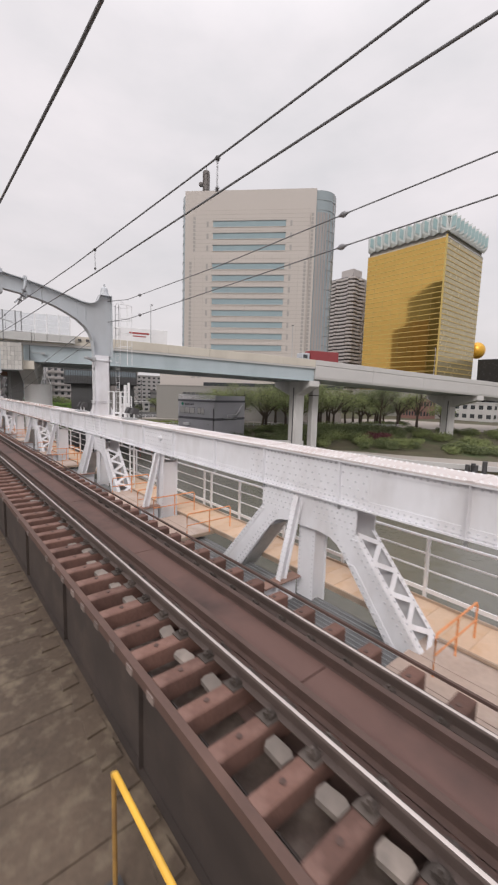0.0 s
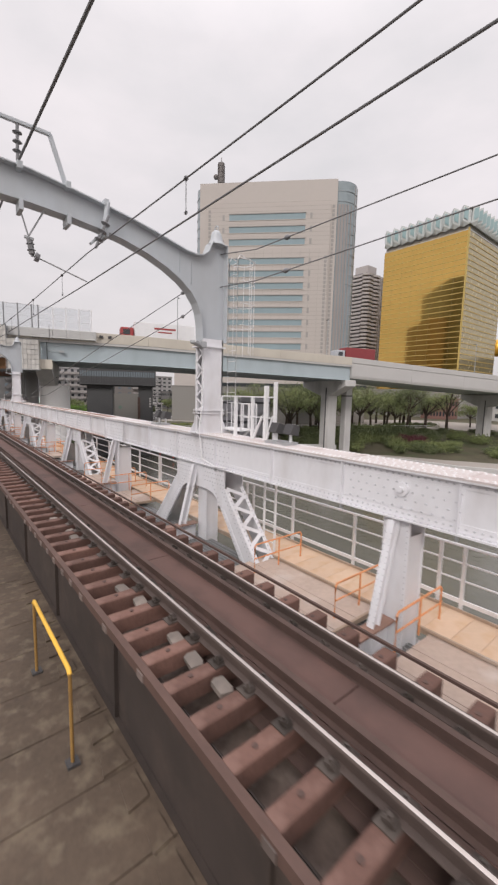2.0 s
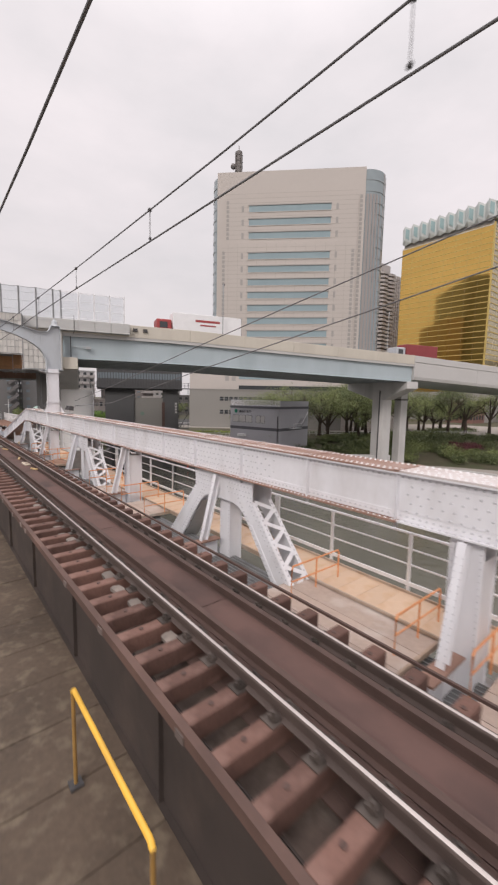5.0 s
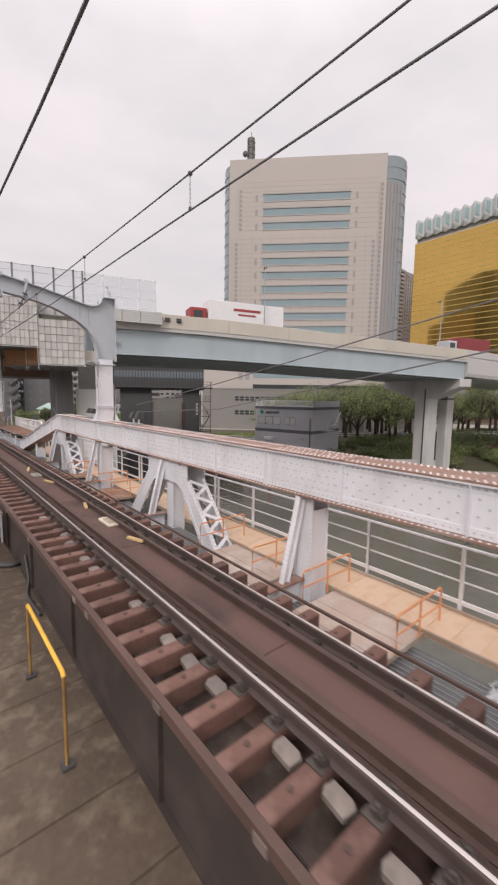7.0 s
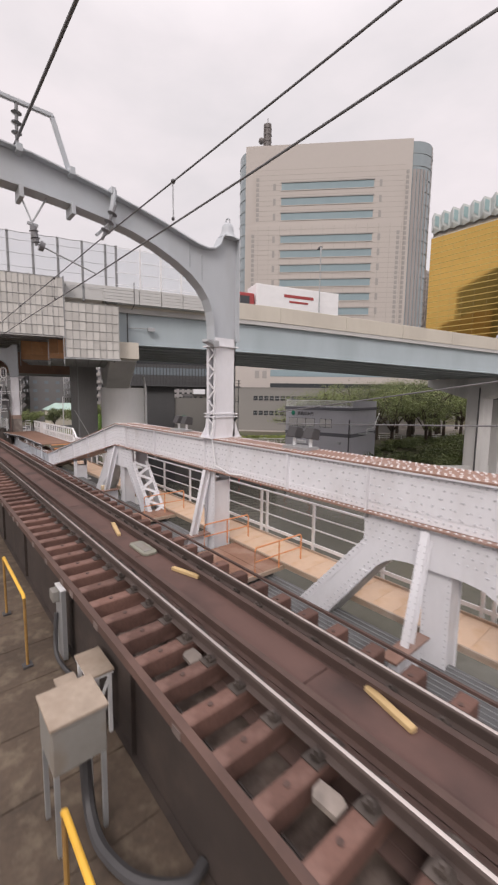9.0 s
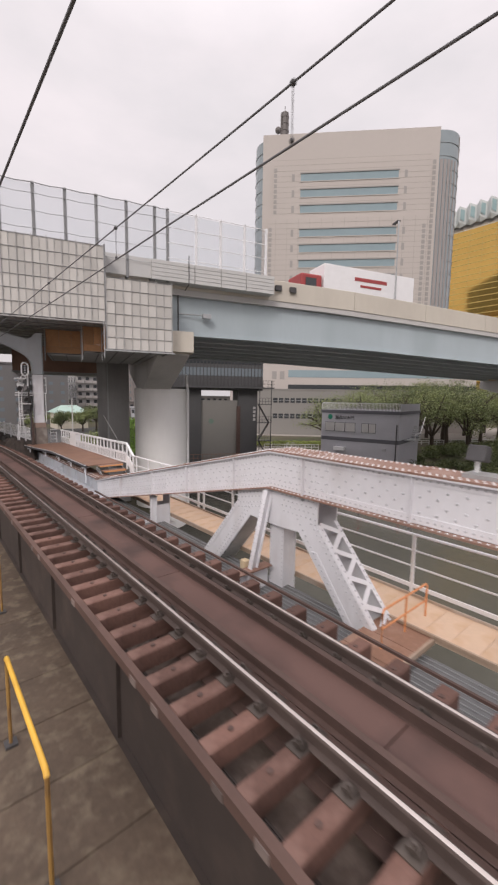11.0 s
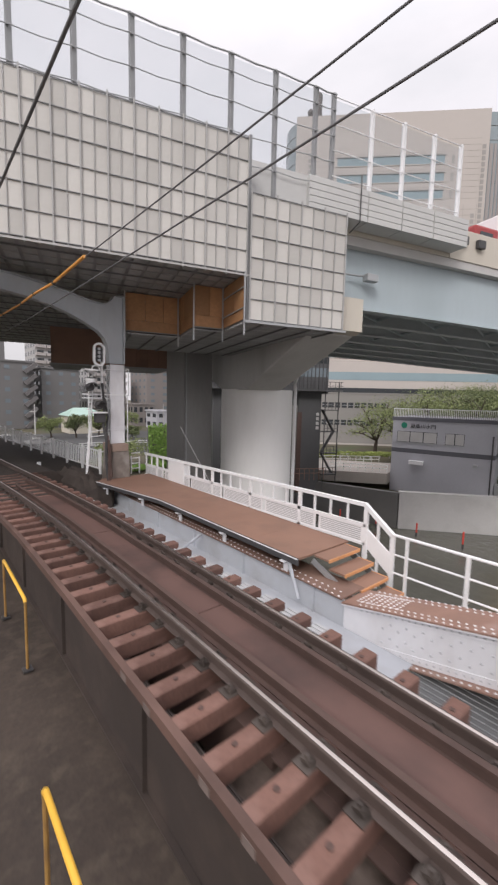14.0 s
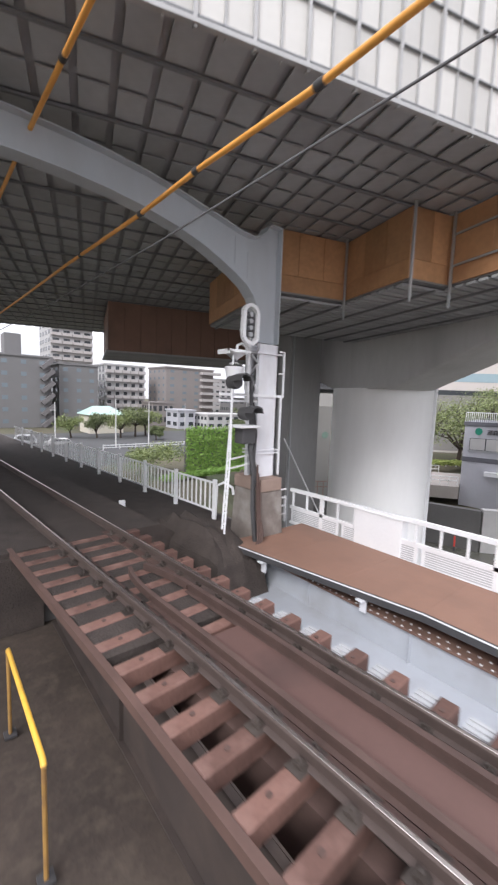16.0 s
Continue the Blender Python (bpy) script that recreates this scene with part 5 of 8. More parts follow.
def balise(yc, xc, rim, panel, label):
    tray = thing("balise_plate", (xc, yc, -0.118), label, "transponder", "transponder plates")
    pts = [(-0.14, -0.30), (-0.09, -0.35), (0.09, -0.35), (0.14, -0.30), (0.14, 0.30), (0.09, 0.35), (-0.09, 0.35), (-0.14, 0.30)]
    part("plate", Mesh().slab(pts, lambda u, v, t: (xc + u, yc + v, t), -0.117, -0.07), rim, tray, bevel=0.01)
    part("label_panel", Mesh().box(xc - 0.08, xc + 0.08, yc - 0.23, yc + 0.23, -0.072, -0.064), panel, tray)


GLASSY = mat("dirty_green_plastic", (0.26, 0.26, 0.21), 0.35, var=0.25, scale=6, fine=20, stain=(0.15, 0.13, 0.10), amount=0.6, stain_scale=5)
PALERIM = mat("pale_cream_plate", (0.60, 0.54, 0.44), 0.55, var=0.15, scale=4, fine=18, stain=(0.42, 0.33, 0.24), amount=0.6, stain_scale=5)
balise(44.25, 3.06, GLASSY, MIDBOX, "dirty grey-green transponder plate bolted between the rails")
balise(37.62, 3.16, PALERIM, LIDBOX, "flat cream transponder plate bolted between the rails")

cpst = thing("cable_post", (1.6, 44.35, -1.65), "short grey steel channel post with a cable box on the deck", "post")
part("upright", Mesh().box(1.59, 1.61, 44.16, 44.52, -1.65, -0.45).box(1.61, 1.66, 44.16, 44.18, -1.65, -0.45), MIDSTEEL, cpst)
part("cap", Mesh().box(1.58, 1.665, 44.15, 44.53, -0.45, -0.435), WHITE2, cpst)
part("head", Mesh().box(1.49, 1.59, 44.28, 44.5, -0.66, -0.48), MIDBOX, cpst, bevel=0.01)

# ---- end of the bridge: platform, steps, railing and approach girder ----
# red flange colour darkened to paint in the platform's shadow
SHADEFLANGE = mat("shaded_red_flange", (0.19, 0.115, 0.088), 0.7, var=0.2, scale=2, fine=18)
app = thing("approach_girder", (5.97, 69, -1.8), "blue-grey riveted plate girder beside the track past the bridge", "girder", kind="structure")
part("web", Mesh().box(5.96, 5.98, 63.9, 75.2, -1.62, -0.89), BLUEGREY, app)
part("top_flange", Mesh().box(5.88, 6.62, 63.9, 75.2, -0.89, -0.86), SHADEFLANGE, app, "red-brown top flange with rows of white rivets")
part("bottom_flange", Mesh().box(5.84, 6.2, 63.9, 75.2, -1.55, -1.52), RUST, app)
rvm = Mesh()
y = 64.0
while y < 75:
    rivet_dome(rvm, (5.93, y, -0.86), (0, 0, 1), 0.022, 0.014)
    rivet_dome(rvm, (6.10, y + 0.08, -0.86), (0, 0, 1), 0.022, 0.014)
    y += 0.15
tagged(part("rivets", rvm, WHITE2, app), kind="stuff")
for y in (64.6, 66.8, 69.0, 71.2, 73.4):
    part("stiffener", Mesh().box(5.90, 5.96, y - 0.01, y + 0.01, -1.52, -0.89), BLUEGREY, app)
m = Mesh().beam((5.90, 68.6, -0.95), (4.75, 68.2, -1.15), 0.05, 0.05)
m.beam((5.92, 65.3, -0.62), (5.80, 64.9, -1.25), 0.06, 0.06)
m.beam((5.92, 65.3, -0.62), (5.98, 65.9, -0.50), 0.06, 0.06)
part("strut", m, BLUEGREY, app)
part("low_deck", Mesh().box(3.9, 5.955, 62.52, 74.8, -1.47, -1.43), BLUEGREY, app, "pale blue-grey floor plate beside the sleepers")
for y0 in SLEEPERS:
    if not 62.6 < y0 < 72.6:
        continue
    y = y0 + 0.25
    m = Mesh().box(3.86 + bend(y), 4.12 + bend(y), y - 0.14, y + 0.14, -0.29, -0.27)
    for q in range(3):
        m.box(3.89 + 0.08 * q + bend(y), 3.92 + 0.08 * q + bend(y), y - 0.14, y + 0.14, -0.27, -0.25)
    part("grid_plate", m, RIB, app, "grey ribbed plate between sleeper ends")
UNDERMUD = mat("dark_dirty_floor", (0.056, 0.042, 0.033), 0.85, var=0.4, scale=0.7, fine=14, bump=0.5, dist=0.02, stain=(0.09, 0.07, 0.053), amount=0.8, stain_scale=4.5)
part("under_floor", Mesh().box(-3.6, 3.7, 62.02, 76.3, -1.75, -1.68), UNDERMUD, app, "dirty floor under the approach track")
for cx in (RAIL_N, RAIL_F):
    part("stringer", ribbon([(cx - 0.10, -1.1), (cx + 0.10, -1.1), (cx + 0.10, -0.37), (cx - 0.10, -0.37)], [62.0, 66, 68, 70, 72, 74, 76.3]), RUST, app)


def edge_x(y):
    """Near edge of the platform, cut back at its far end."""
    return 5.90 - 0.17 * max(0.0, y - 71.0)


def edge_strip(dx0, dx1, z0, z1, ys):
    m = Mesh()
    for y in ys:
        x = edge_x(y)
        m.v += [(x + dx0, y, z0), (x + dx1, y, z0), (x + dx1, y, z1), (x + dx0, y, z1)]
    n = len(ys) - 1
    for i in range(n):
        for j in range(4):
            a, b = 4 * i + j, 4 * i + (j + 1) % 4
            m.f.append((a, b, b + 4, a + 4))
    m.f += [(3, 2, 1, 0), (4 * n, 4 * n + 1, 4 * n + 2, 4 * n + 3)]
    return m


plat = thing("end_platform", (6.7, 70, -0.45), "brown painted steel platform beside the track with steps", "platform", kind="structure")
PY = [65.0, 66.5, 68.0, 69.5, 71.0, 72.5, 74.0, 75.2]
for a, b in zip(PY, PY[1:]):
    m = Mesh().add([(edge_x(a + 0.0015), a + 0.0015, -0.49), (7.6, a + 0.0015, -0.49), (7.6, b - 0.0015, -0.49), (edge_x(b), b - 0.0015, -0.49),
                    (edge_x(a + 0.0015), a + 0.0015, -0.45), (7.6, a + 0.0015, -0.45), (7.6, b - 0.0015, -0.45), (edge_x(b), b - 0.0015, -0.45)],
                   [(3, 2, 1, 0), (4, 5, 6, 7), (0, 1, 5, 4), (1, 2, 6, 5), (2, 3, 7, 6), (3, 0, 4, 7)])
    part("plate", m, BROWNPLAT, plat)
part("edge_channel", edge_strip(-0.04, -0.002, -0.60, -0.455, PY), DARKSTEEL, plat)
part("edge_line", edge_strip(-0.055, -0.04, -0.475, -0.455, PY), WHITE2, plat)
for y in (65.4, 67.6, 69.8, 72.0, 74.2):
    x = edge_x(y)
    m = Mesh().box(x - 0.10, x + 0.24, y - 0.07, y + 0.07, -0.63, -0.605)
    m.box(x + 0.02, x + 0.06, y - 0.06, y + 0.06, -0.86, -0.60)
    part("bracket", m, WHITE, plat)
part("rear_beam", Mesh().box(7.48, 7.6, 65.0, 75.2, -0.75, -0.5), BLUEGREY, plat)
steps = thing("platform_steps", (6.9, 64.2, -1.3), "short flight of brown steps with orange edges down to the walkway", "steps", kind="structure")
for i in range(4):
    y, z = 64.78 - 0.36 * i, -0.47 - 0.20 * i
    t = part("tread", Mesh().box(6.35 + 0.06 * i, 7.42, y - 0.19, y + 0.19, z - 0.04, z), BROWNPLAT, steps)
    part("nosing", Mesh().box(6.35 + 0.06 * i, 7.42, y - 0.215, y - 0.19, z - 0.06, z + 0.004), ORANGEDGE, t, "orange step edge")
    part("side_edge", Mesh().box(7.42, 7.45, y - 0.2, y + 0.2, z - 0.06, z + 0.004), ORANGEDGE, t)
part("string", Mesh().beam((7.47, 65.0, -0.55), (7.47, 63.4, -1.40), 0.04, 0.16), MIDSTEEL, steps)
part("string", Mesh().beam((6.33, 65.0, -0.60), (6.52, 63.4, -1.45), 0.04, 0.12), MIDSTEEL, steps)


def rz(y):
    return 0.53 - 0.012 * (y - 65)


pr = thing("platform_railing", (7.66, 70, -0.45), "white flat-bar railing with perforated kick panels", "railing", kind="structure")
RY = [64.6, 66.0, 68.0, 70.0, 72.0, 74.0, 75.7]


def rrib(dx0, dx1, z0, z1, ys):
    m = Mesh()
    for y in ys:
        x = 7.66
        m.v += [(x + dx0, y, rz(y) + z0), (x + dx1, y, rz(y) + z0), (x + dx1, y, rz(y) + z1), (x + dx0, y, rz(y) + z1)]
    for i in range(len(ys) - 1):
        for j in range(4):
            a, b = 4 * i + j, 4 * i + (j + 1) % 4
            m.f.append((a, b, b + 4, a + 4))
    n = len(ys) - 1
    m.f += [(3, 2, 1, 0), (4 * n, 4 * n + 1, 4 * n + 2, 4 * n + 3)]
    return m


part("top_rail", rrib(-0.05, 0.05, -0.09, 0.0, RY), WHITE2, pr, bevel=0.008)
part("mid_rail", rrib(-0.03, 0.03, -0.56, -0.48, RY), WHITE2, pr)
part("low_rail", rrib(-0.03, 0.03, -0.98, -0.92, RY), WHITE2, pr)
for a, b in zip(RY, RY[1:]):
    pan = part("kick_panel", rrib(-0.012, 0.0, -0.92, -0.56, [a + 0.05, b - 0.05]), WHITE2, pr)
    for k in range(7):
        part("slot", rrib(-0.016, -0.012, -0.89 + 0.046 * k, -0.865 + 0.046 * k, [a + 0.12, b - 0.12]), RIB, pan)
for i in range(23):
    y = 64.6 + 0.5 * i
    x = 7.66
    w = 0.05 if i % 4 == 0 else 0.018
    part("post" if i % 4 == 0 else "baluster", Mesh().box(x - 0.03, x + 0.03, y - w, y + w, -0.75 if i % 4 == 0 else rz(y) - 0.5, rz(y) - 0.06), WHITE2, pr)
m = Mesh().beam((7.66, 64.65, 0.50), (7.68, 63.95, -0.04), 0.10, 0.09)
part("sloping_rail", m, WHITE2, pr)
part("sloping_mid_rail", Mesh().beam((7.66, 64.65, -0.02), (7.68, 63.95, -0.52), 0.05, 0.06), WHITE2, pr)
part("sloping_panel", Mesh().slab([(64.65, -0.03), (63.95, -0.53), (63.95, -0.95), (64.65, -0.42)], lambda u, v, t: (t, u, v), 7.65, 7.665), WHITE2, pr)
for z in (-0.02, -0.44, -0.84):
    part("walkway_rail", Mesh().tube([(7.68, 63.95, z), (7.72, 61.6, z), (7.78, 60.6, z)], 0.032 if z > -0.1 else 0.022, 8), WHITE2, pr, smooth=True)
for y, w in ((64.3, 0.02), (63.95, 0.05), (63.62, 0.025), (62.43, 0.035), (61.2, 0.03)):
    part("post", Mesh().box(7.66, 7.72, y - w, y + w, -1.35, 0.22 if y > 64 else -0.02), WHITE2, pr)
m = Mesh().box(7.30, 7.34, 75.55, 75.62, -0.45, 0.25)
for k in range(4):
    m.box(6.95, 7.34, 75.56, 75.60, -0.25 + 0.22 * k, -0.21 + 0.22 * k)
m.box(6.93, 6.97, 75.55, 75.62, -0.45, 0.3)
part("end_ladder", m, WHITE2, pr)
wb = thing("white_equipment_box", (7.74, 73.0, -0.75), "white steel equipment box standing behind the platform railing", "equipment box")
part("body", Mesh().box(7.61, 7.88, 72.40, 73.58, -0.75, 0.33), WHITE2, wb, bevel=0.015)
part("lid", Mesh().box(7.59, 7.90, 72.37, 73.61, 0.33, 0.38), WHITE2, wb, bevel=0.01)

# plinth of the last portal, ladder and signal
BOXF_RING = [(3, 2, 1, 0), (4, 5, 6, 7), (0, 1, 5, 4), (1, 2, 6, 5), (2, 3, 7, 6), (3, 0, 4, 7)]
PLINTHCON = mat("stained_plinth_concrete", (0.20, 0.17, 0.15), 0.85, var=0.2, scale=1.0, fine=9, bump=0.3, stain=(0.38, 0.36, 0.33), amount=0.8, stain_scale=1.6)
PLINTHCAP = mat("brown_cap_stone", (0.30, 0.22, 0.18), 0.8, var=0.1, scale=1.5, fine=10)
pl = thing("portal_plinth", (6.25, 75.5, -1.5), "stained concrete plinth under the portal column", "plinth", kind="structure")
m = Mesh().add([(5.80, 74.9, -1.7), (6.68, 74.9, -1.7), (6.68, 76.1, -1.7), (5.80, 76.1, -1.7), (5.93, 75.0, 0.62), (6.62, 75.0, 0.62), (6.62, 76.0, 0.62), (5.93, 76.0, 0.62)], BOXF_RING)
part("block", m, PLINTHCON, pl, bevel=0.04)
part("cap", Mesh().box(5.91, 6.58, 74.98, 76.0, 0.62, 0.92), PLINTHCAP, pl, "brown stained cap stone", bevel=0.02)
lad = thing("signal_ladder", (4.97, 75.2, -0.6), "slender pale grey steel ladder up to the railway signal", "ladder")
for dx0, dx1 in ((-0.07, -0.09), (0.07, 0.20)):
    part("stile", Mesh().tube([(4.96 + dx0, 75.1 + 2 * dx0, -0.15), (5.13 + dx0, 75.2 + 2 * dx0, 1.5), (5.19 + dx1, 75.25 + 2 * dx0, 3.7)], 0.024, 6), WHITE2, lad)
for k in range(15):
    f = (k + 0.5) / 15
    c0 = Vector((4.97, 75.1, -0.12)).lerp(Vector((5.23, 75.25, 3.7)), f)
    w_ = 0.07 + 0.05 * f
    part("rung", Mesh().tube([c0 + Vector((-w_, -0.14, 0)), c0 + Vector((w_, 0.14, 0))], 0.014, 6), WHITE2, lad)
part("tie", Mesh().beam((5.10, 75.2, 1.42), (5.92, 75.3, 1.50), 0.04, 0.03).beam((5.10, 75.2, 1.22), (5.92, 75.3, 1.28), 0.04, 0.03), WHITE2, lad)
sig = thing("railway_signal", (5.35, 75.3, 2.0), "grey railway signal lamps on brackets beside the portal column", "signal")
part("hood", Mesh().tube([(5.22, 75.2, 3.80), (5.22, 75.2, 3.74), (5.22, 75.2, 3.45), (5.21, 75.2, 3.22)], [0.24, 0.25, 0.22, 0.17], 14), WHITE2, sig, smooth=True)
part("shelf", Mesh().box(4.90, 5.50, 75.0, 75.06, 3.76, 3.80).box(4.90, 4.93, 75.0, 75.4, 3.70, 3.80), WHITE2, sig)
part("gooseneck", Mesh().tube([(5.26, 75.2, 3.80), (5.28, 75.2, 3.92), (5.40, 75.2, 3.97), (5.52, 75.2, 3.90), (5.54, 75.2, 3.75)], 0.03, 8), WHITE2, sig, smooth=True)
part("bracket", Mesh().beam((4.92, 75.3, 2.86), (6.72, 75.3, 2.86), 0.07, 0.06).beam((4.90, 75.3, 2.72), (5.95, 75.3, 2.72), 0.05, 0.05), WHITE2, sig)
for zc, xc in ((3.12, 5.12), (2.45, 5.46)):
    l = part("lamp", Mesh().tube([(xc, 75.2, zc), (xc, 75.0, zc), (xc, 74.93, zc)], [0.14, 0.155, 0.13], 12), DARKSTEEL, sig, smooth=True)
    part("visor", Mesh().slab([(-0.17, 0.02), (-0.12, 0.14), (0, 0.18), (0.12, 0.14), (0.17, 0.02), (0.14, 0.02), (0.1, 0.11), (0, 0.145), (-0.1, 0.11), (-0.14, 0.02)], lambda u, v, t: (xc + u, t, zc + v), 74.65, 74.93), DARKSTEEL, l)
part("lamp_roof", Mesh().box(5.16, 5.72, 74.85, 75.3, 2.14, 2.20), WHITE2, sig, bevel=0.015)
part("lamp_box", Mesh().box(5.30, 5.68, 74.95, 75.25, 1.78, 2.14), DARKSTEEL, sig, bevel=0.03)
part("mast", Mesh().tube([(5.66, 75.3, 2.7), (5.66, 75.3, 4.15)], 0.05, 8), WHITE2, sig, smooth=True)
part("conduit", Mesh().tube([(5.60, 75.1, 3.3), (5.66, 75.1, 2.3), (5.60, 75.05, 1.7), (5.72, 75.05, 1.1), (5.66, 74.95, 0.3), (5.70, 74.85, -0.6)], 0.055, 8), DARKSTEEL, sig, smooth=True)
part("conduit", Mesh().tube([(5.68, 75.1, 2.7), (5.80, 75.1, 2.0), (5.72, 75.05, 1.4), (5.80, 74.95, 0.7), (5.76, 74.85, -0.6)], 0.04, 8), DARKSTEEL, sig, smooth=True)
ring_m = Mesh()
for a in range(20):                                  # raised rim round the oval lamp board
    p0, p1 = (Vector((5.47 + 0.19 * math.cos(q * math.pi / 10), 75.02, 4.36 + 0.19 * math.sin(q * math.pi / 10) + (0.21 if math.sin(q * math.pi / 10 + 0.001) > 0 else -0.21))) for q in (a, a + 1))
    ring_m.beam(p0, p1, 0.075, 0.10, (0, 1, 0))
board = part("oval_board", ring_m, WHITE2, sig, "pale oval rim of the lamp board")
part("board_face", Mesh().box(5.32, 5.62, 75.05, 75.09, 4.10, 4.62), DARKSTEEL, board)
for k in range(4):
    part("board_lamp", Mesh().tube([(5.47, 75.05, 4.15 + 0.14 * k), (5.47, 74.98, 4.15 + 0.14 * k)], 0.05, 10), MIDSTEEL, board)
part("side_frame", Mesh().box(6.70, 6.73, 75.2, 75.25, 2.83, 3.92).box(6.56, 6.73, 75.2, 75.25, 3.89, 3.92).box(6.56, 6.73, 75.2, 75.25, 3.38, 3.41).box(6.64, 6.67, 75.2, 75.25, 0.95, 2.83), WHITE2, sig)

cab_r = random.Random(8)
for k in range(3):                                   # loose cables at the foot of the portal column
    pts = [(5.74 + 0.04 * k, 74.93, 1.3 - 0.2 * k), (5.72 + 0.04 * k, 74.86, 0.2), (5.60 + 0.05 * k, 74.7, -0.45), (5.2 - 0.1 * k, 74.9 + 0.2 * k, -0.52), (4.9 - 0.1 * k, 75.5 + 0.3 * k, -0.55)]
    fine_ = []
    for i in range(len(pts) - 1):
        p0, p1, p2, p3 = (Vector(pts[max(0, min(len(pts) - 1, i + j))]) for j in (-1, 0, 1, 2))
        for q in range(5):
            f = q / 5
            fine_.append(0.5 * (2 * p1 + (p2 - p0) * f + (2 * p0 - 5 * p1 + 4 * p2 - p3) * f * f + (3 * p1 - p0 - 3 * p2 + p3) * f ** 3))
    cable_ob = thing("ground_cable", pts[2], "brown loose cable running down the portal column foot", "cable", "cables at the column foot")
    part("sheath", Mesh().tube(fine_, 0.024, 6), RUST, cable_ob, smooth=True)
heap_r = random.Random(12)
hm = Mesh()
HX, HY = 9, 12
for j in range(HY + 1):
    for i in range(HX + 1):
        fx_, fy_ = i / HX, j / HY
        edge = min(1.0, 3.2 * min(fx_, 1 - fx_), 3.2 * min(fy_, 1 - fy_))
        hm.v.append((4.35 + 1.5 * fx_ - 0.12 * j / HY * 3, 74.3 + 3.6 * fy_, -1.5 + (1.38 + heap_r.uniform(-0.08, 0.08)) * edge ** 0.4))
for j in range(HY):
    for i in range(HX):
        q = j * (HX + 1) + i
        hm.f.append((q, q + 1, q + HX + 2, q + HX + 1))
tagged(solid("ballast_heap", hm, BALLAST), "dark heap of ballast beside the plinth and rails", "ballast", kind="structure")
stick = thing("leaning_rod", (13.6, 80.5, -7.0), "thin white rod leaning against the steel column", "rod")
part("shaft", Mesh().tube([(12.58, 81.08, 1.05), (13.62, 80.5, -1.2), (16.3, 79.0, -7.0)], 0.035, 6), WHITE2, stick)

# ---- embankment past the bridge ----
EY = [76.3 + 4 * i for i in range(7)] + [110.0 + 20 * i for i in range(8)]
emb = thing("railway_embankment", (2, 100, -7), "dark ballasted embankment carrying the tracks on past the bridge", "embankment", kind="structure")
part("ballast", ribbon([(-6.5, -0.75), (-5.5, -0.30), (1.2, -0.17), (4.6, -0.15), (5.2, -0.62), (7.3, -0.70), (7.3, -1.0), (-6.5, -1.0)], EY), BALLAST, emb)
part("ballast", ribbon([(1.66, -0.34), (1.66, -0.175), (3.7, -0.165), (3.95, -0.34)], [72.4, 73.5, 74.5, 75.5, 76.295]), BALLAST, emb)
part("wall", ribbon([(-6.8, -8.0), (7.5, -8.0), (7.5, -0.75), (7.2, -0.75), (7.2, -1.05), (-6.5, -1.05), (-6.8, -0.75)], EY), DARKCON, emb)
part("end_face", Mesh().box(-6.4, 1.58, 76.16, 76.28, -1.67, -0.26), BALLAST, emb)
for k in range(44):
    y = 77.0 + 0.62 * k
    same("sleeper", sleeper_data, emb, pose(MID + bend(y), y, -0.019, 0, 0, math.degrees(math.atan(0.00408 * min(y - 60, 45)))))
fence = thing("trackside_fence", (6.2, 85, -0.7), "pale grey steel bar fence along the embankment edge", "fence")
for k in range(11):
    y0 = 77.4 + 2.0 * k

    def fx(y):
        return 6.9 + bend(y)
    pan = part("panel_frame", Mesh().beam((fx(y0), y0, 0.36), (fx(y0 + 2), y0 + 2, 0.36), 0.04, 0.05).beam((fx(y0), y0, -0.45), (fx(y0 + 2), y0 + 2, -0.45), 0.04, 0.05), WHITE2, fence)
    part("post", Mesh().box(fx(y0) - 0.05, fx(y0) + 0.05, y0 - 0.05, y0 + 0.05, -0.75, 0.46), WHITE2, fence)
    for q in range(1, 9):
        yy = y0 + q * 0.222
        part("bar", Mesh().box(fx(yy) - 0.014, fx(yy) + 0.014, yy - 0.025, yy + 0.025, -0.43, 0.34), WHITE2, pan)
part("end_hoop", Mesh().tube([(fx(77.4), 77.35, -0.7), (fx(77.4), 77.3, 0.30), (fx(77.4) + 0.1, 77.1, 0.42), (fx(77.4) + 0.25, 76.9, 0.30), (fx(77.4) + 0.28, 76.88, 0.1)], 0.04, 8), WHITE2, fence, smooth=True)
mk = thing("track_marker_post", (4.6, 79.0, -0.5), "small white marker block beside the rails", "marker")
part("block", Mesh().box(4.0, 4.16, 78.6, 78.72, -0.6, -0.12), WHITE2, mk, bevel=0.02)

# ---- scaffold hung under the expressway ----
SHEET = mat("white_scaffold_sheet", (0.54, 0.525, 0.495), 0.55, var=0.05, scale=0.7, fine=9, bump=0.08, stain=(0.48, 0.40, 0.29), amount=0.9, stain_scale=0.35, random=0.13)
PLY = mat("orange_plywood", (0.44, 0.24, 0.115), 0.65, var=0.22, scale=0.9, fine=9, stain=(0.26, 0.115, 0.05), amount=0.8, stain_scale=0.9, random=0.2)
SOFFITBACK = mat("dark_soffit_backing", (0.33, 0.33, 0.34), 0.8, var=0.12, scale=0.6, fine=6)
SOFFIT = mat("scaffold_soffit_board", (0.38, 0.385, 0.39), 0.75, var=0.12, scale=0.6, fine=6, stain=(0.32, 0.32, 0.32), amount=0.6, stain_scale=0.4, random=0.12)
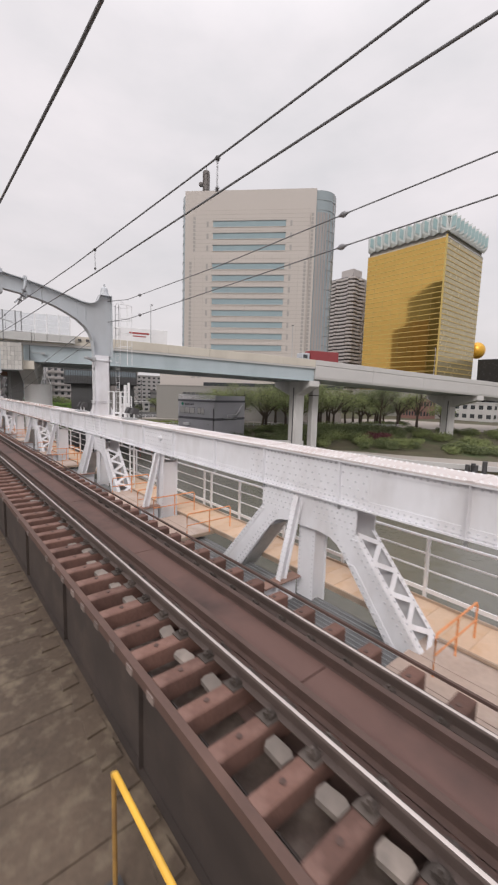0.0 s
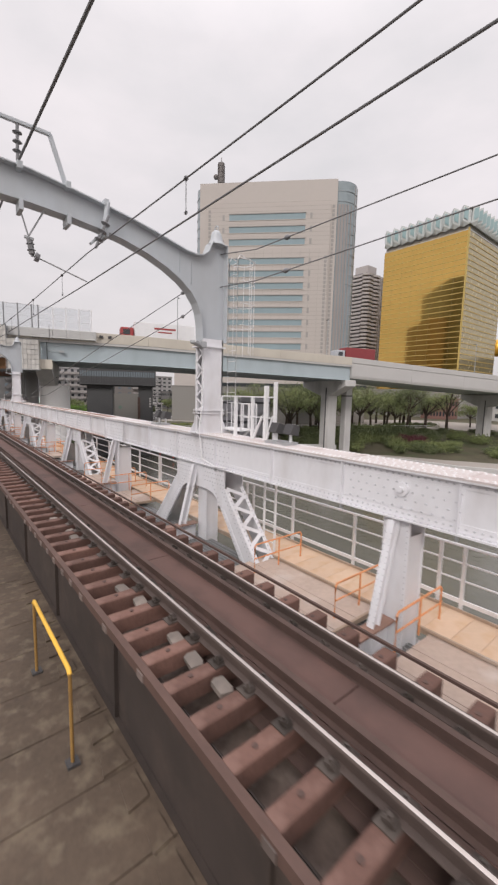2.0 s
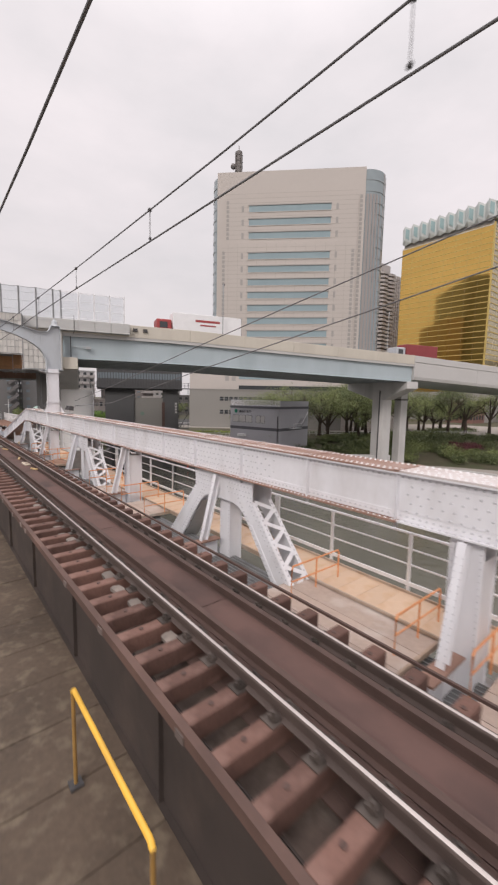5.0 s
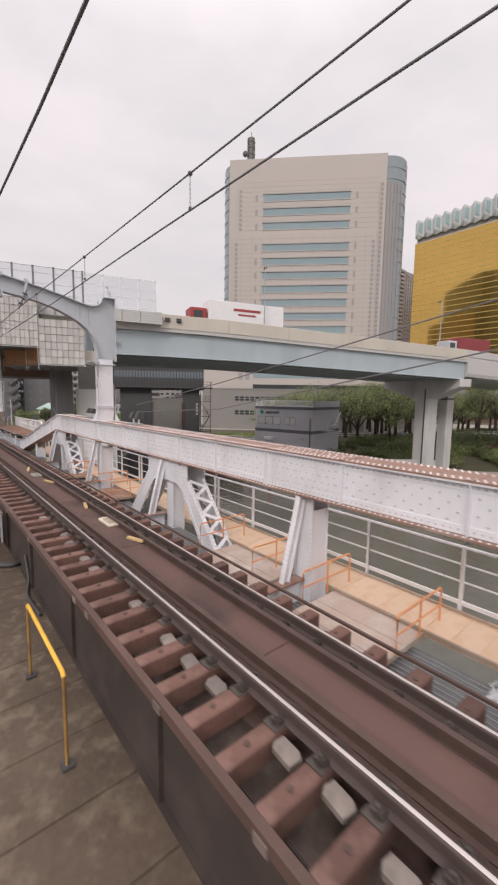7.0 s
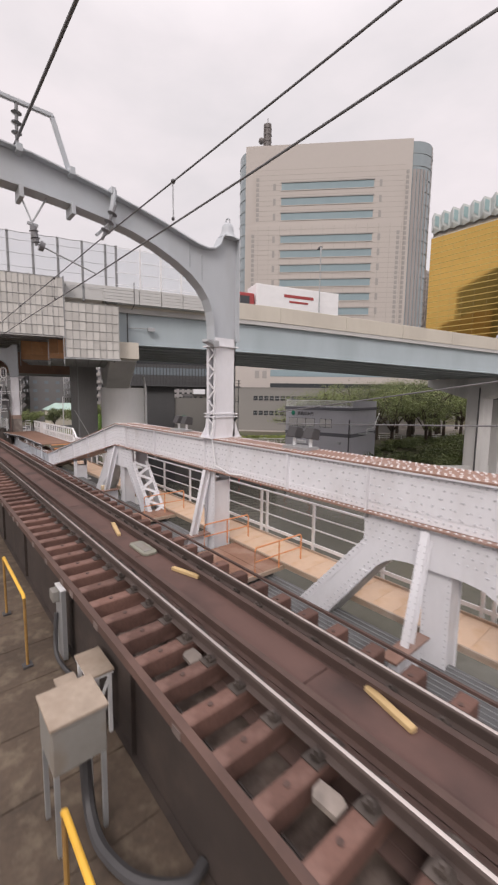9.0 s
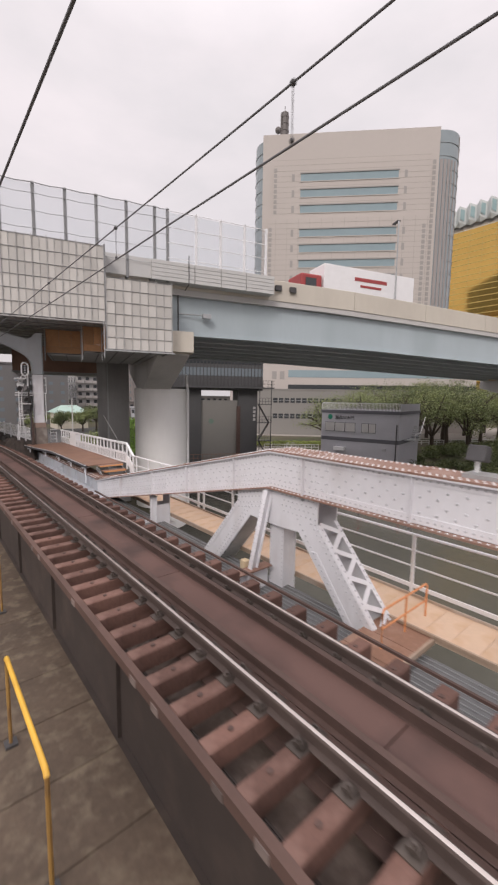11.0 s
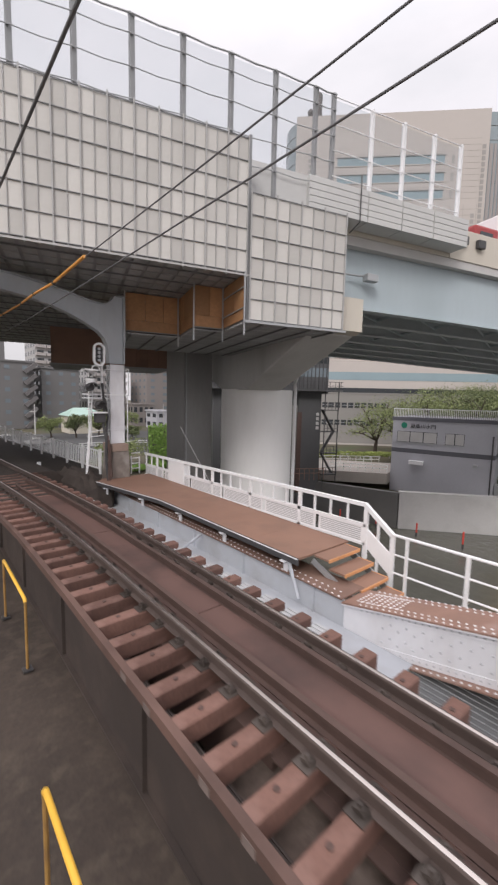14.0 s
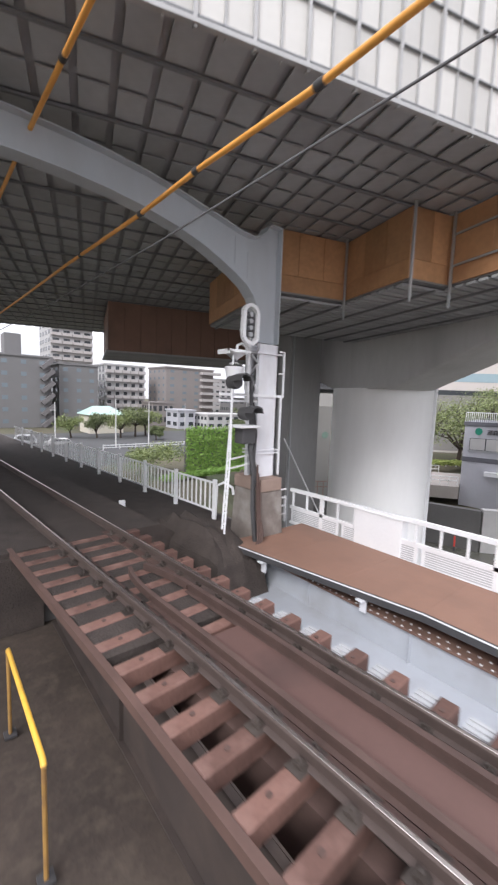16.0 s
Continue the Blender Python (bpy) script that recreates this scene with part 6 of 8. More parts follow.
SOFFTUBE = mat("grey_soffit_tube", (0.20, 0.20, 0.205), 0.6, var=0.12, scale=1.0, fine=8)
SF = Vector((9.08, 70.76, 0))


def sc(u, d, z):
    """u along the scaffold's face from its corner (to the left negative), d behind the face."""
    p = SF + E_DIR * u + E_BACK * d
    return (p.x, p.y, z)


def scm(u0, u1, d0, d1, z0, z1):
    m = Mesh().box(u0, u1, d0, d1, z0, z1)
    m.v = [sc(*p) for p in m.v]
    return m


scaf = thing("hanging_scaffold", sc(-6, 6, 7.2), "scaffold with white sheet panels hung below the expressway", "scaffold", kind="structure")
PW, ROWS_N = 0.3755, 6
ph = (11.52 - 7.18) / ROWS_N
rot = Matrix.Rotation(math.atan2(E_DIR.y, E_DIR.x), 4, 'Z')
panel_data = data_of("sheet_panel", Mesh().box(0.012, PW - 0.012, 0.0, 0.02, 0.012, ph - 0.012), SHEET)
for i in range(52):
    for j in range(ROWS_N):
        same("sheet_panel", panel_data, scaf, Matrix.Translation(sc(-PW * (i + 1), 0.0, 7.18 + ph * j)) @ rot)
for i in range(53):
    u = -PW * i
    wide = i % 2 == 0
    part("upright", scm(u - (0.021 if wide else 0.010), u + (0.021 if wide else 0.010), -0.07 if wide else -0.04, -0.002, 7.02, 11.62 if wide else 11.5), SCAFUP, scaf)
for j in range(ROWS_N + 1):
    z = 7.18 + ph * j
    part("ledger", scm(-PW * 52, 0.03, -0.045, -0.006, z - 0.010, z + 0.010), SCAFBAR, scaf)
part("bottom_tube", scm(-PW * 52, 0.1, -0.10, -0.02, 7.05, 7.11), SCAFUP, scaf)
part("corner_post", scm(0.0, 0.09, -0.08, 0.3, 5.45, 11.62), SCAFBAR, scaf)
part("side_sheet", scm(0.02, 0.05, 0.1, 2.0, 9.8, 11.5), SCAFBAR, scaf)
# soffit boards
bw, bl = 0.54, 0.72
board_data = data_of("soffit_board", Mesh().box(0.06, bw - 0.06, 0.05, bl - 0.05, 0.0, 0.03), SOFFIT)
for i in range(39):
    for j in range(8):
        same("soffit_board", board_data, scaf, Matrix.Translation(sc(-bw * (i + 1), 0.1 + bl * j, 7.20)) @ rot)
rest = Mesh()
for i in range(39):
    for j in range(8, 36):
        b = Mesh().box(-bw * (i + 1) + 0.06, -bw * i - 0.06, 0.15 + bl * j, 0.05 + bl * (j + 1), 7.20, 7.23)
        rest.add([sc(*p) for p in b.v], b.f)
tagged(part("far_boards", rest, SOFFIT, scaf), kind="stuff")
part("soffit_backing", scm(-22, 0, 0.1, 26.2, 7.26, 7.34), SOFFITBACK, scaf)
for k in range(18):
    d = 0.1 + bl * (2 * k + 1)
    part("soffit_tube", scm(-21, 0.0, d - 0.025, d + 0.025, 7.15, 7.19), SOFFTUBE, scaf)
# the lower box round the pier head
BW, BN, BR = 3.92 / 8, 8, 6
bh = (9.76 - 5.58) / BR
panel2 = data_of("sheet_panel", Mesh().box(0.012, BW - 0.012, 0.0, 0.02, 0.012, bh - 0.012), SHEET)
for i in range(BN):
    for j in range(BR):
        same("sheet_panel", panel2, scaf, Matrix.Translation(sc(0.08 + BW * i, -0.15, 5.58 + bh * j)) @ rot)
for i in range(BN + 1):
    u = 0.08 + BW * i
    wide = i % 2 == 0
    part("upright", scm(u - (0.021 if wide else 0.010), u + (0.021 if wide else 0.010), -0.21, -0.155, 5.45, 9.86 if wide else 9.74), SCAFUP, scaf)
for j in range(BR + 1):
    z = 5.58 + bh * j
    part("ledger", scm(0.08, 4.02, -0.195, -0.158, z - 0.010, z + 0.010), SCAFBAR, scaf)
part("box_side", scm(4.0, 4.04, -0.15, 2.0, 5.6, 9.7), SHEET, scaf)
part("box_tube", scm(-0.1, 4.15, -0.24, -0.16, 5.46, 5.54), MIDSTEEL, scaf)
STEPS = ((-0.005, 0.0, 2.2), (-1.2, 2.2, 4.6), (-3.5, 4.6, 10.2))     # the box widens in two steps towards the pier
for k in range(34):
    d = 0.30 * k
    u0 = [st[0] for st in STEPS if st[1] <= d + 0.09][-1]
    part("floor_batten", scm(u0, 4.0, d, d + 0.20, 5.50, 5.56), SOFFIT, scaf)
for u0, d0, d1 in STEPS:
    part("floor_backing", scm(u0, 4.0, d0 + 0.005, d1 - 0.005, 5.58, 5.64), SOFFTUBE, scaf)
for k in range(8):
    u = -3.3 + 1.0 * k
    part("floor_tube", scm(u - 0.03, u + 0.03, 0.02 if u > 0.2 else 2.3 if u > -1.2 else 4.7, 10.1, 5.44, 5.495), SOFFTUBE, scaf)
for u0, d0, d1 in STEPS:
    n_ = max(2, round((d1 - d0) / 0.95))
    w_ = (d1 - d0) / n_
    for k in range(n_):
        part("plywood_panel", scm(u0 - 0.04, u0, d0 + w_ * k + 0.006, d0 + w_ * (k + 1) - 0.006, 6.05, 7.16), PLY, scaf)
    part("plywood_panel", scm(u0 - 0.045, u0, d0 + 0.006, d1 - 0.006, 5.62, 6.04), PLY, scaf)
for (ua, _, d0), (ub, _, _) in zip(STEPS, STEPS[1:]):
    n_ = max(2, round((ua - ub) / 0.8))
    w_ = (ua - ub) / n_
    for k in range(n_):
        part("plywood_panel", scm(ub + w_ * k + 0.006, ub + w_ * (k + 1) - 0.006, d0, d0 + 0.04, 6.05, 7.16), PLY, scaf)
    part("plywood_panel", scm(ub + 0.006, ua - 0.006, d0 - 0.005, d0 + 0.04, 5.62, 6.04), PLY, scaf)
for u, d in ((-0.08, -0.1), (-0.12, 2.05), (-1.3, 2.05), (-1.35, 4.45), (-3.6, 4.45)):
    part("hanger_tube", scm(u - 0.025, u + 0.025, d - 0.025, d + 0.025, 5.05, 7.2), MIDSTEEL, scaf)
for z in (6.0, 6.7):
    part("rail_tube", scm(-0.10, -0.06, -0.1, 2.1, z - 0.02, z + 0.02), MIDSTEEL, scaf)
lo = thing("lower_scaffold_box", sc(-6, 18, 4.8), "dark brown boarded box hung lower under the expressway", "scaffold", kind="structure")
# platform brown instead of plywood: deep shade put into the boarding's colour
part("box", scm(-7.0, 0.6, 15.5, 21.0, 4.9, 7.18), BROWNPLAT, lo, "boarding with its shade painted as dark brown")
for k in range(12):
    part("batten", scm(-7.1, 0.7, 15.5 + 0.46 * k, 15.7 + 0.46 * k, 4.82, 4.9), SOFFIT, lo)
for k in range(10):
    part("plywood_panel", scm(-7.0 + 0.76 * k, -6.26 + 0.76 * k, 15.44, 15.5, 4.9, 7.18), BROWNPLAT, lo)

# ---- noise fence on the expressway ----
ACRYL = bpy.data.materials.new("clear_acrylic_sheet")
ACRYL.use_nodes = True
nt_ = ACRYL.node_tree
tr, gl, mx, fr = nt_.nodes.new("ShaderNodeBsdfTransparent"), nt_.nodes.new("ShaderNodeBsdfPrincipled"), nt_.nodes.new("ShaderNodeMixShader"), None
tr.inputs["Color"].default_value = (0.93, 0.94, 0.95, 1)
gl.inputs["Base Color"].default_value = (0.55, 0.56, 0.57, 1)
gl.inputs["Roughness"].default_value = 0.15
mx.inputs["Fac"].default_value = 0.08
nt_.links.new(tr.outputs[0], mx.inputs[1])
nt_.links.new(gl.outputs[0], mx.inputs[2])
nt_.links.new(mx.outputs[0], nt_.nodes["Material Output"].inputs["Surface"])
CORR = mat("pale_corrugated_barrier", (0.52, 0.52, 0.51), 0.6, var=0.05, scale=0.6, fine=6, bump=0.05)
NFPOST = mat("grey_fence_post", (0.27, 0.275, 0.28), 0.55, metal=0.2, var=0.1, scale=1, fine=8)
nf_ = thing("noise_fence", ex(0, 0.3, 11), "tall clear noise fence with steel posts on the expressway edge", "noise fence", kind="structure")
FD = -0.75                                          # the fence stands forward of the parapet on brackets
xs = [6.1 - 1.63 * i for i in range(18, 0, -1)] + [6.1, 7.69, 9.33, 11.0, 12.66, 13.45]
for i, x in enumerate(xs):
    post = part("post", Mesh().beam(ex(x, FD, 10.2), ex(x, FD, 14.75), 0.14, 0.16), NFPOST, nf_, bevel=0.01)
    part("cap", Mesh().beam(ex(x, FD, 14.75), ex(x, FD, 14.79), 0.17, 0.19), MIDSTEEL, post)
    part("bracket", Mesh().beam(ex(x, FD, 10.4), ex(x, 0.1, 10.4), 0.10, 0.16), NFPOST, post)
    for z in (11.3, 12.25, 13.2, 14.15):
        part("wire_clip", Mesh().beam(ex(x, FD - 0.12, z - 0.04), ex(x, FD - 0.12, z + 0.04), 0.07, 0.05), NFPOST, post)
for a, b in zip(xs, xs[1:]):
    pane = part("pane", Mesh().beam(ex(a + 0.08, FD + 0.02, 13.1), ex(b - 0.08, FD + 0.02, 13.1), 0.015, 3.2), ACRYL, nf_, "clear acrylic pane")
    for z in (11.3, 12.25, 13.2, 14.15, 14.72):
        part("wire", Mesh().tube([ex(a, FD - 0.12, z), ex((a + b) / 2, FD - 0.12, z - 0.05), ex(b, FD - 0.12, z)], 0.018 if z < 14.5 else 0.03, 6), MIDSTEEL, pane)
    if a < 12:
        part("kick_panel", Mesh().beam(ex(a + 0.08, FD + 0.03, 10.95), ex(b - 0.08, FD + 0.03, 10.95), 0.05, 1.2), CORR, nf_)
xs2 = [13.45, 15.28, 16.93, 18.62, 20.22]
for i, x in enumerate(xs2[1:]):
    part("post", Mesh().beam(ex(x, FD, 11.55), ex(x, FD, 14.75), 0.17, 0.12), WHITE2, nf_)
for a, b in zip(xs2, xs2[1:]):
    pane = part("pane", Mesh().beam(ex(a + 0.09, FD, 13.1), ex(b - 0.09, FD, 13.1), 0.015, 3.0), ACRYL, nf_, "clear acrylic pane")
    for z in (11.75, 12.7, 13.65, 14.65):
        part("bar", Mesh().tube([ex(a, FD - 0.08, z), ex(b, FD - 0.08, z)], 0.02, 6), WHITE2, pane)
for a, b in ((12.4, 15.15), (15.15, 16.93), (16.93, 18.72), (18.72, 20.85)):
    part("barrier_back", Mesh().beam(ex(a + 0.02, -0.44, 10.92), ex(b - 0.02, -0.44, 10.92), 0.84, 1.24), CORR, nf_)
    for k in range(5):
        part("barrier_slat", Mesh().beam(ex(a + 0.02, -0.90, 10.40 + 0.25 * k), ex(b - 0.02, -0.90, 10.40 + 0.25 * k), 0.08, 0.225), CORR, nf_)
part("drain_pipe", Mesh().tube([ex(14.75, -0.98, 12.0), ex(14.75, -0.98, 10.2), ex(14.6, -0.5, 9.9)], 0.03, 6), DARKSTEEL, nf_, smooth=True)

# fittings on the expressway
spk = thing("viaduct_floodlight", ex(16.1, 0.2, 8.3), "small grey lamp box on an arm on the viaduct girder", "lamp")
part("arm", Mesh().tube([ex(14.3, 0.3, 8.5), ex(16.0, 0.1, 8.5)], 0.04, 6), MIDSTEEL, spk)
part("box", Mesh().beam(ex(15.9, 0.0, 8.42), ex(16.5, 0.0, 8.42), 0.35, 0.32), MIDSTEEL, spk, bevel=0.03)
part("mast", Mesh().tube([ex(14.3, 0.2, 7.1), ex(14.3, 0.2, 11.0)], 0.05, 6), DARKSTEEL, spk)
for x in (21.3, 22.5):
    b = thing("parapet_box", ex(x, -0.2, 11), "small dark junction box on the parapet face", "junction box", "parapet boxes")
    part("body", Mesh().beam(ex(x, -0.12, 11.0), ex(x + 0.5, -0.12, 11.0), 0.22, 0.4), DARKSTEEL, b, bevel=0.02)
for x, zt in ((33.0, 18.3), (61.0, 17.4), (100, 15.6), (128, 14.8)):
    lp = thing("street_lamp", ex(x, 0.6, road_z(x) - 1.4), "slim grey street lamp on the expressway edge", "street lamp", "expressway lamps")
    part("pole", Mesh().tube([ex(x, 0.6, road_z(x) - 1.4), ex(x, 0.6, zt - 0.3), ex(x + 0.1, 0.75, zt)], [0.11, 0.07, 0.06], 8), MIDSTEEL, lp, smooth=True)
    part("head", Mesh().beam(ex(x + 0.1, 0.7, zt), ex(x + 0.4, 1.7, zt + 0.12), 0.3, 0.12), DARKSTEEL, lp, bevel=0.02)

# ---- overhead line ----


def wire(name, pts, r, label, group="overhead wires", mat_=None, category="wire"):
    return tagged(solid(name, Mesh().tube(pts, r, 8), mat_ or WIRE, True), label, category, group)


WX = 3.05


def wxb(y):
    return WX + bend(y) * 0.55


CZ = [(-30, 5.30), (0, 5.28), (7, 5.225), (15.5, 5.21), (23, 5.26), (31, 5.30), (35, 5.295), (41, 5.25), (46.2, 5.25), (52, 5.29), (57, 5.28)]
MZ = [(-30, 5.68), (0, 5.68), (8, 5.72), (15.6, 5.86), (24, 5.76), (31, 5.76), (40, 5.80), (46.2, 5.86), (55, 5.84), (60, 5.82)]
wire("messenger_wire", [(wxb(y), y, z) for y, z in MZ] + [(2.95, 65, 5.70), (2.9, 68.7, 5.66)], 0.0115, "dark steel messenger wire above the contact wire")
wire("contact_wire", [(WX, y, z) for y, z in CZ] + [(2.97, 65, 5.20), (2.9, 70, 5.13), (2.88, 74, 5.12), (2.75, 80, 5.15), (2.2, 92, 5.2), (1.0, 110, 5.2)], 0.0125, "dark copper contact wire over the far track")
SLZ = [(2.9, 68.6, 5.68), (2.9, 71, 5.63), (2.9, 73, 5.74), (2.9, 75, 5.77), (2.85, 79, 5.92), (2.7, 84, 5.95), (2.3, 92, 5.9)]
tagged(solid("sleeved_messenger_wire", Mesh().tube(SLZ, 0.036, 10), SLEEVE, True), "orange insulating sleeve round the messenger wire under the expressway", "wire sleeve", "orange sleeves")
FX = 1.70
wire("feeder_wire", [(FX, y, z) for y, z in ((-30, 6.9), (-8, 6.75), (3, 6.8), (15.7, 7.25), (28, 7.05), (36, 7.05), (46.4, 7.35), (55, 7.28), (60, 7.2))] + [(1.55, 65, 6.92), (1.42, 69.2, 6.56)], 0.024, "thick dark feeder wire carried over the arches")
tagged(solid("sleeved_feeder_wire", Mesh().tube([(1.42, 69.2, 6.51), (1.4, 72.6, 6.55), (1.4, 76.1, 6.78), (1.38, 79, 6.85)], 0.036, 10), SLEEVE, True), "orange insulating sleeve on the feeder wire", "wire sleeve", "orange sleeves")
for x, y, z in ((2.9, 70.96, 5.63), (2.9, 73.1, 5.745), (2.9, 74.85, 5.767), (2.86, 78.0, 5.88), (1.4, 73.6, 6.62)):
    tagged(solid("sleeve_clamp", Mesh().tube([(x, y - 0.06, z), (x, y + 0.06, z + 0.005)], 0.047, 10), DARKSTEEL, True), "black clamp round the orange sleeve", "clamp", "sleeve clamps")
for y, z in ((2.0, 5.68), (6.5, 5.70), (11.2, 5.78), (17.8, 5.83), (21.5, 5.79), (26.0, 5.76), (30.0, 5.76), (33.95, 5.77), (38.4, 5.79), (43.0, 5.83), (49.5, 5.85), (54.0, 5.845), (58.75, 5.825)):
    d = thing("dropper", (WX, y, 5.5), "thin dropper hanging the contact wire from the messenger", "dropper", "droppers")
    x = wxb(y)
    part("rod", Mesh().tube([(x, y, 5.31), (x, y, z)], 0.006, 6), WIRE, d)
    part("clamp", Mesh().ball((x, y, z), 0.035, 0.035, 0.035, 8, 6), DARKSTEEL, d, smooth=True)
    part("clip", Mesh().ball((x, y, 5.32), 0.022, 0.03, 0.03, 8, 6), DARKSTEEL, d, smooth=True)
# feeders on the river side, dropping towards the water gate
def bead(p, q, f):
    """A bead insulator threaded on the wire between p and q."""
    c, d = Vector(p).lerp(Vector(q), f), (Vector(q) - Vector(p)).normalized()
    m = Mesh().tube([c + d * o for o in (-0.14, -0.08, -0.03, 0.03, 0.08, 0.14)], [0.016, 0.035, 0.062, 0.062, 0.035, 0.016], 10)
    tagged(solid("wire_insulator", m, INSUL, True), "dark bead insulator on the feeder wire", "insulator", "bead insulators")


for za, zb_, zc, ze in ((6.70, 6.37, 2.35, 6.62), (6.04, 5.57, 2.05, 5.74)):
    first = [(7.25, -30, za + 0.15), (7.22, -6, za), (7.2, 3, za - 0.07), (7.2, 8, za - 0.12), (7.2, 14.6, za - 0.03 if za > 6.5 else za - 0.19), (6.63, 15.48, ze)]
    second = [(6.63, 15.55, zb_ + 0.2), (7.2, 18.4, zb_ - 0.12), (7.2, 27, zb_ - 1.35), (7.2, 31.4, zb_ - 2.0), (7.2, 39, zb_ - 3.2), (7.2, 45.0, zc)]
    wire("side_feeder", first, 0.014, "dark feeder wire along the river side")
    wire("side_feeder", second, 0.014, "dark feeder wire falling towards the bridge end")
    bead(first[3], first[4], 0.82)
    bead(first[2], first[3], 0.05)
    bead(second[1], second[2], 0.02)


def insulator(m, a, b, n=3, r=0.085):
    """A rod with n sheds from a to b."""
    a, b = Vector(a), Vector(b)
    m.tube([a, b], 0.03, 8)
    d = (b - a) / (n + 1)
    for i in range(n):
        p = a + d * (i + 1)
        m.tube([p - d * 0.2, p, p + d * 0.15], [r * 0.5, r, r * 0.45], 12)


for y, off in ((15.50, 0.0), (46.3, 0.0)):
    ms = thing("messenger_support", (3.3, y - 0.25, 6.2), "dark insulator bracket holding the messenger wire to the arch", "insulator", "messenger supports")
    m = Mesh().beam((3.42, y - 0.2, 6.95), (3.30, y - 0.26, 6.25), 0.10, 0.05).beam((3.42, y - 0.16, 6.4), (3.0, y - 0.26, 5.95), 0.06, 0.05)
    part("bracket", m, ARCH, ms)
    m = Mesh()
    insulator(m, (3.40, y - 0.3, 6.62), (3.10, y - 0.3, 5.88), 3, 0.10)
    part("insulator", m, INSUL, ms, smooth=True)
    ya = y + 0.12 if y < 20 else y - 0.12
    arm = thing("pull_off_arm", (2.2, y - 0.25, 5.6), "hanging insulator with a slanting rod steadying the contact wire", "pull-off arm", "pull-off arms")
    m = Mesh()
    for x0 in (1.67, 2.17):
        m.tube([(x0, y, 6.5), (1.86, ya, 5.92)], 0.016, 6)
    m.beam((1.78, ya, 5.90), (1.96, ya, 5.88), 0.05, 0.05)
    part("hanger", m, MIDSTEEL, arm)
    m = Mesh()
    insulator(m, (1.87, ya, 5.90), (1.92, ya, 5.53), 2, 0.085)
    m.tube([(1.875, ya, 5.86), (1.915, ya, 5.58)], 0.06, 10)
    part("insulator", m, INSUL, arm, smooth=True)
    part("rod", Mesh().tube([(1.92, ya, 5.56), (3.03, ya, 5.23)], 0.016, 8), MIDSTEEL, arm, smooth=True)
    m = Mesh().tube([(1.97, ya, 5.545), (2.05, ya, 5.52)], [0.10, 0.085], 12)
    part("collar", m, INSUL, arm, smooth=True)
    fi = thing("feeder_insulator", (1.7, y, 7.4), "dark insulator hanging the feeder wire in the bracket over the arch", "insulator", "feeder insulators")
    m = Mesh()
    insulator(m, (1.72, y, 7.97), (1.70, y, 7.28), 3, 0.09)
    part("string", m, INSUL, fi, smooth=True)
    for x in (1.7, 2.6, 3.4):
        dz = 0.13 * max(x - 2.0, 0)
        c = thing("flange_clip", (x, y, 6.4), "steel clip on the arch flanges", "clip", "flange clips")
        part("upper_jaw", Mesh().box(x - 0.05, x + 0.05, y - 0.22, y + 0.22, 7.06 - dz, 7.20 - dz), ARCH, c, bevel=0.01)
        part("lower_jaw", Mesh().box(x - 0.04, x + 0.04, y - 0.2, y + 0.2, 6.30 - 0.46 * dz, 6.52 - 0.46 * dz), ARCH, c, bevel=0.01)
    fl = thing("arch_floodlight", (5.8, y - 0.3, 4.2), "small grey floodlight on the inner side of the portal column", "floodlight", "portal floodlights")
    part("head", Mesh().beam((5.50, y - 0.45, 4.10), (5.80, y - 0.3, 4.04), 0.18, 0.08, (0, 0, 1)), MIDSTEEL, fl, bevel=0.015)
    part("box", Mesh().box(5.80, 5.97, y - 0.40, y - 0.2, 3.97, 4.14), MIDSTEEL, fl, bevel=0.02)
    cb = thing("column_cable", (5.95, y - 0.3, 1.2), "pale cable looping down the column foot and over the chord", "cable")
    part("run", Mesh().tube([(5.9, y - 0.28, 2.9), (5.88, y - 0.28, 2.2), (5.80, y - 0.3, 1.75), (5.85, y - 0.32, 1.3), (5.85, y - 0.4, 0.95), (5.86, y - 1.0, 0.82), (5.86, y - 1.5, 0.86)], 0.018, 6), WHITE2, cb, smooth=True)

# caged ladder and railed platform on the first portal
cage = thing("caged_ladder", (7.1, 15.35, 1.65), "white caged ladder on the river side of the portal column", "ladder", kind="structure")
for dy in (-0.2, 0.2):
    part("stile", Mesh().tube([(7.0, 15.35 + dy, 1.65), (7.0, 15.35 + dy, 6.5), (7.08, 15.35 + dy, 6.64), (7.25, 15.35 + dy, 6.6)], 0.014, 6), WHITE2, cage, smooth=True)
for k in range(16):
    part("rung", Mesh().tube([(7.0, 15.15, 1.9 + 0.3 * k), (7.0, 15.55, 1.9 + 0.3 * k)], 0.009, 6), WHITE2, cage)
hoop = [(7.0, 15.0), (7.3, 14.97), (7.58, 15.1), (7.68, 15.35), (7.58, 15.6), (7.3, 15.73), (7.0, 15.7)]
for k in range(4):
    part("hoop", Mesh().tube([(x, y, 4.7 + 0.6 * k) for x, y in hoop], 0.012, 6), WHITE2, cage, smooth=True)
for x, y in hoop[1:6]:
    part("cage_bar", Mesh().tube([(x, y, 3.9), (x, y, 6.55)], 0.008, 6), WHITE2, cage)
pf = thing("chord_platform", (6.5, 14.0, 1.63), "white railing frame standing on the bridge chord by the portal", "platform", kind="structure")
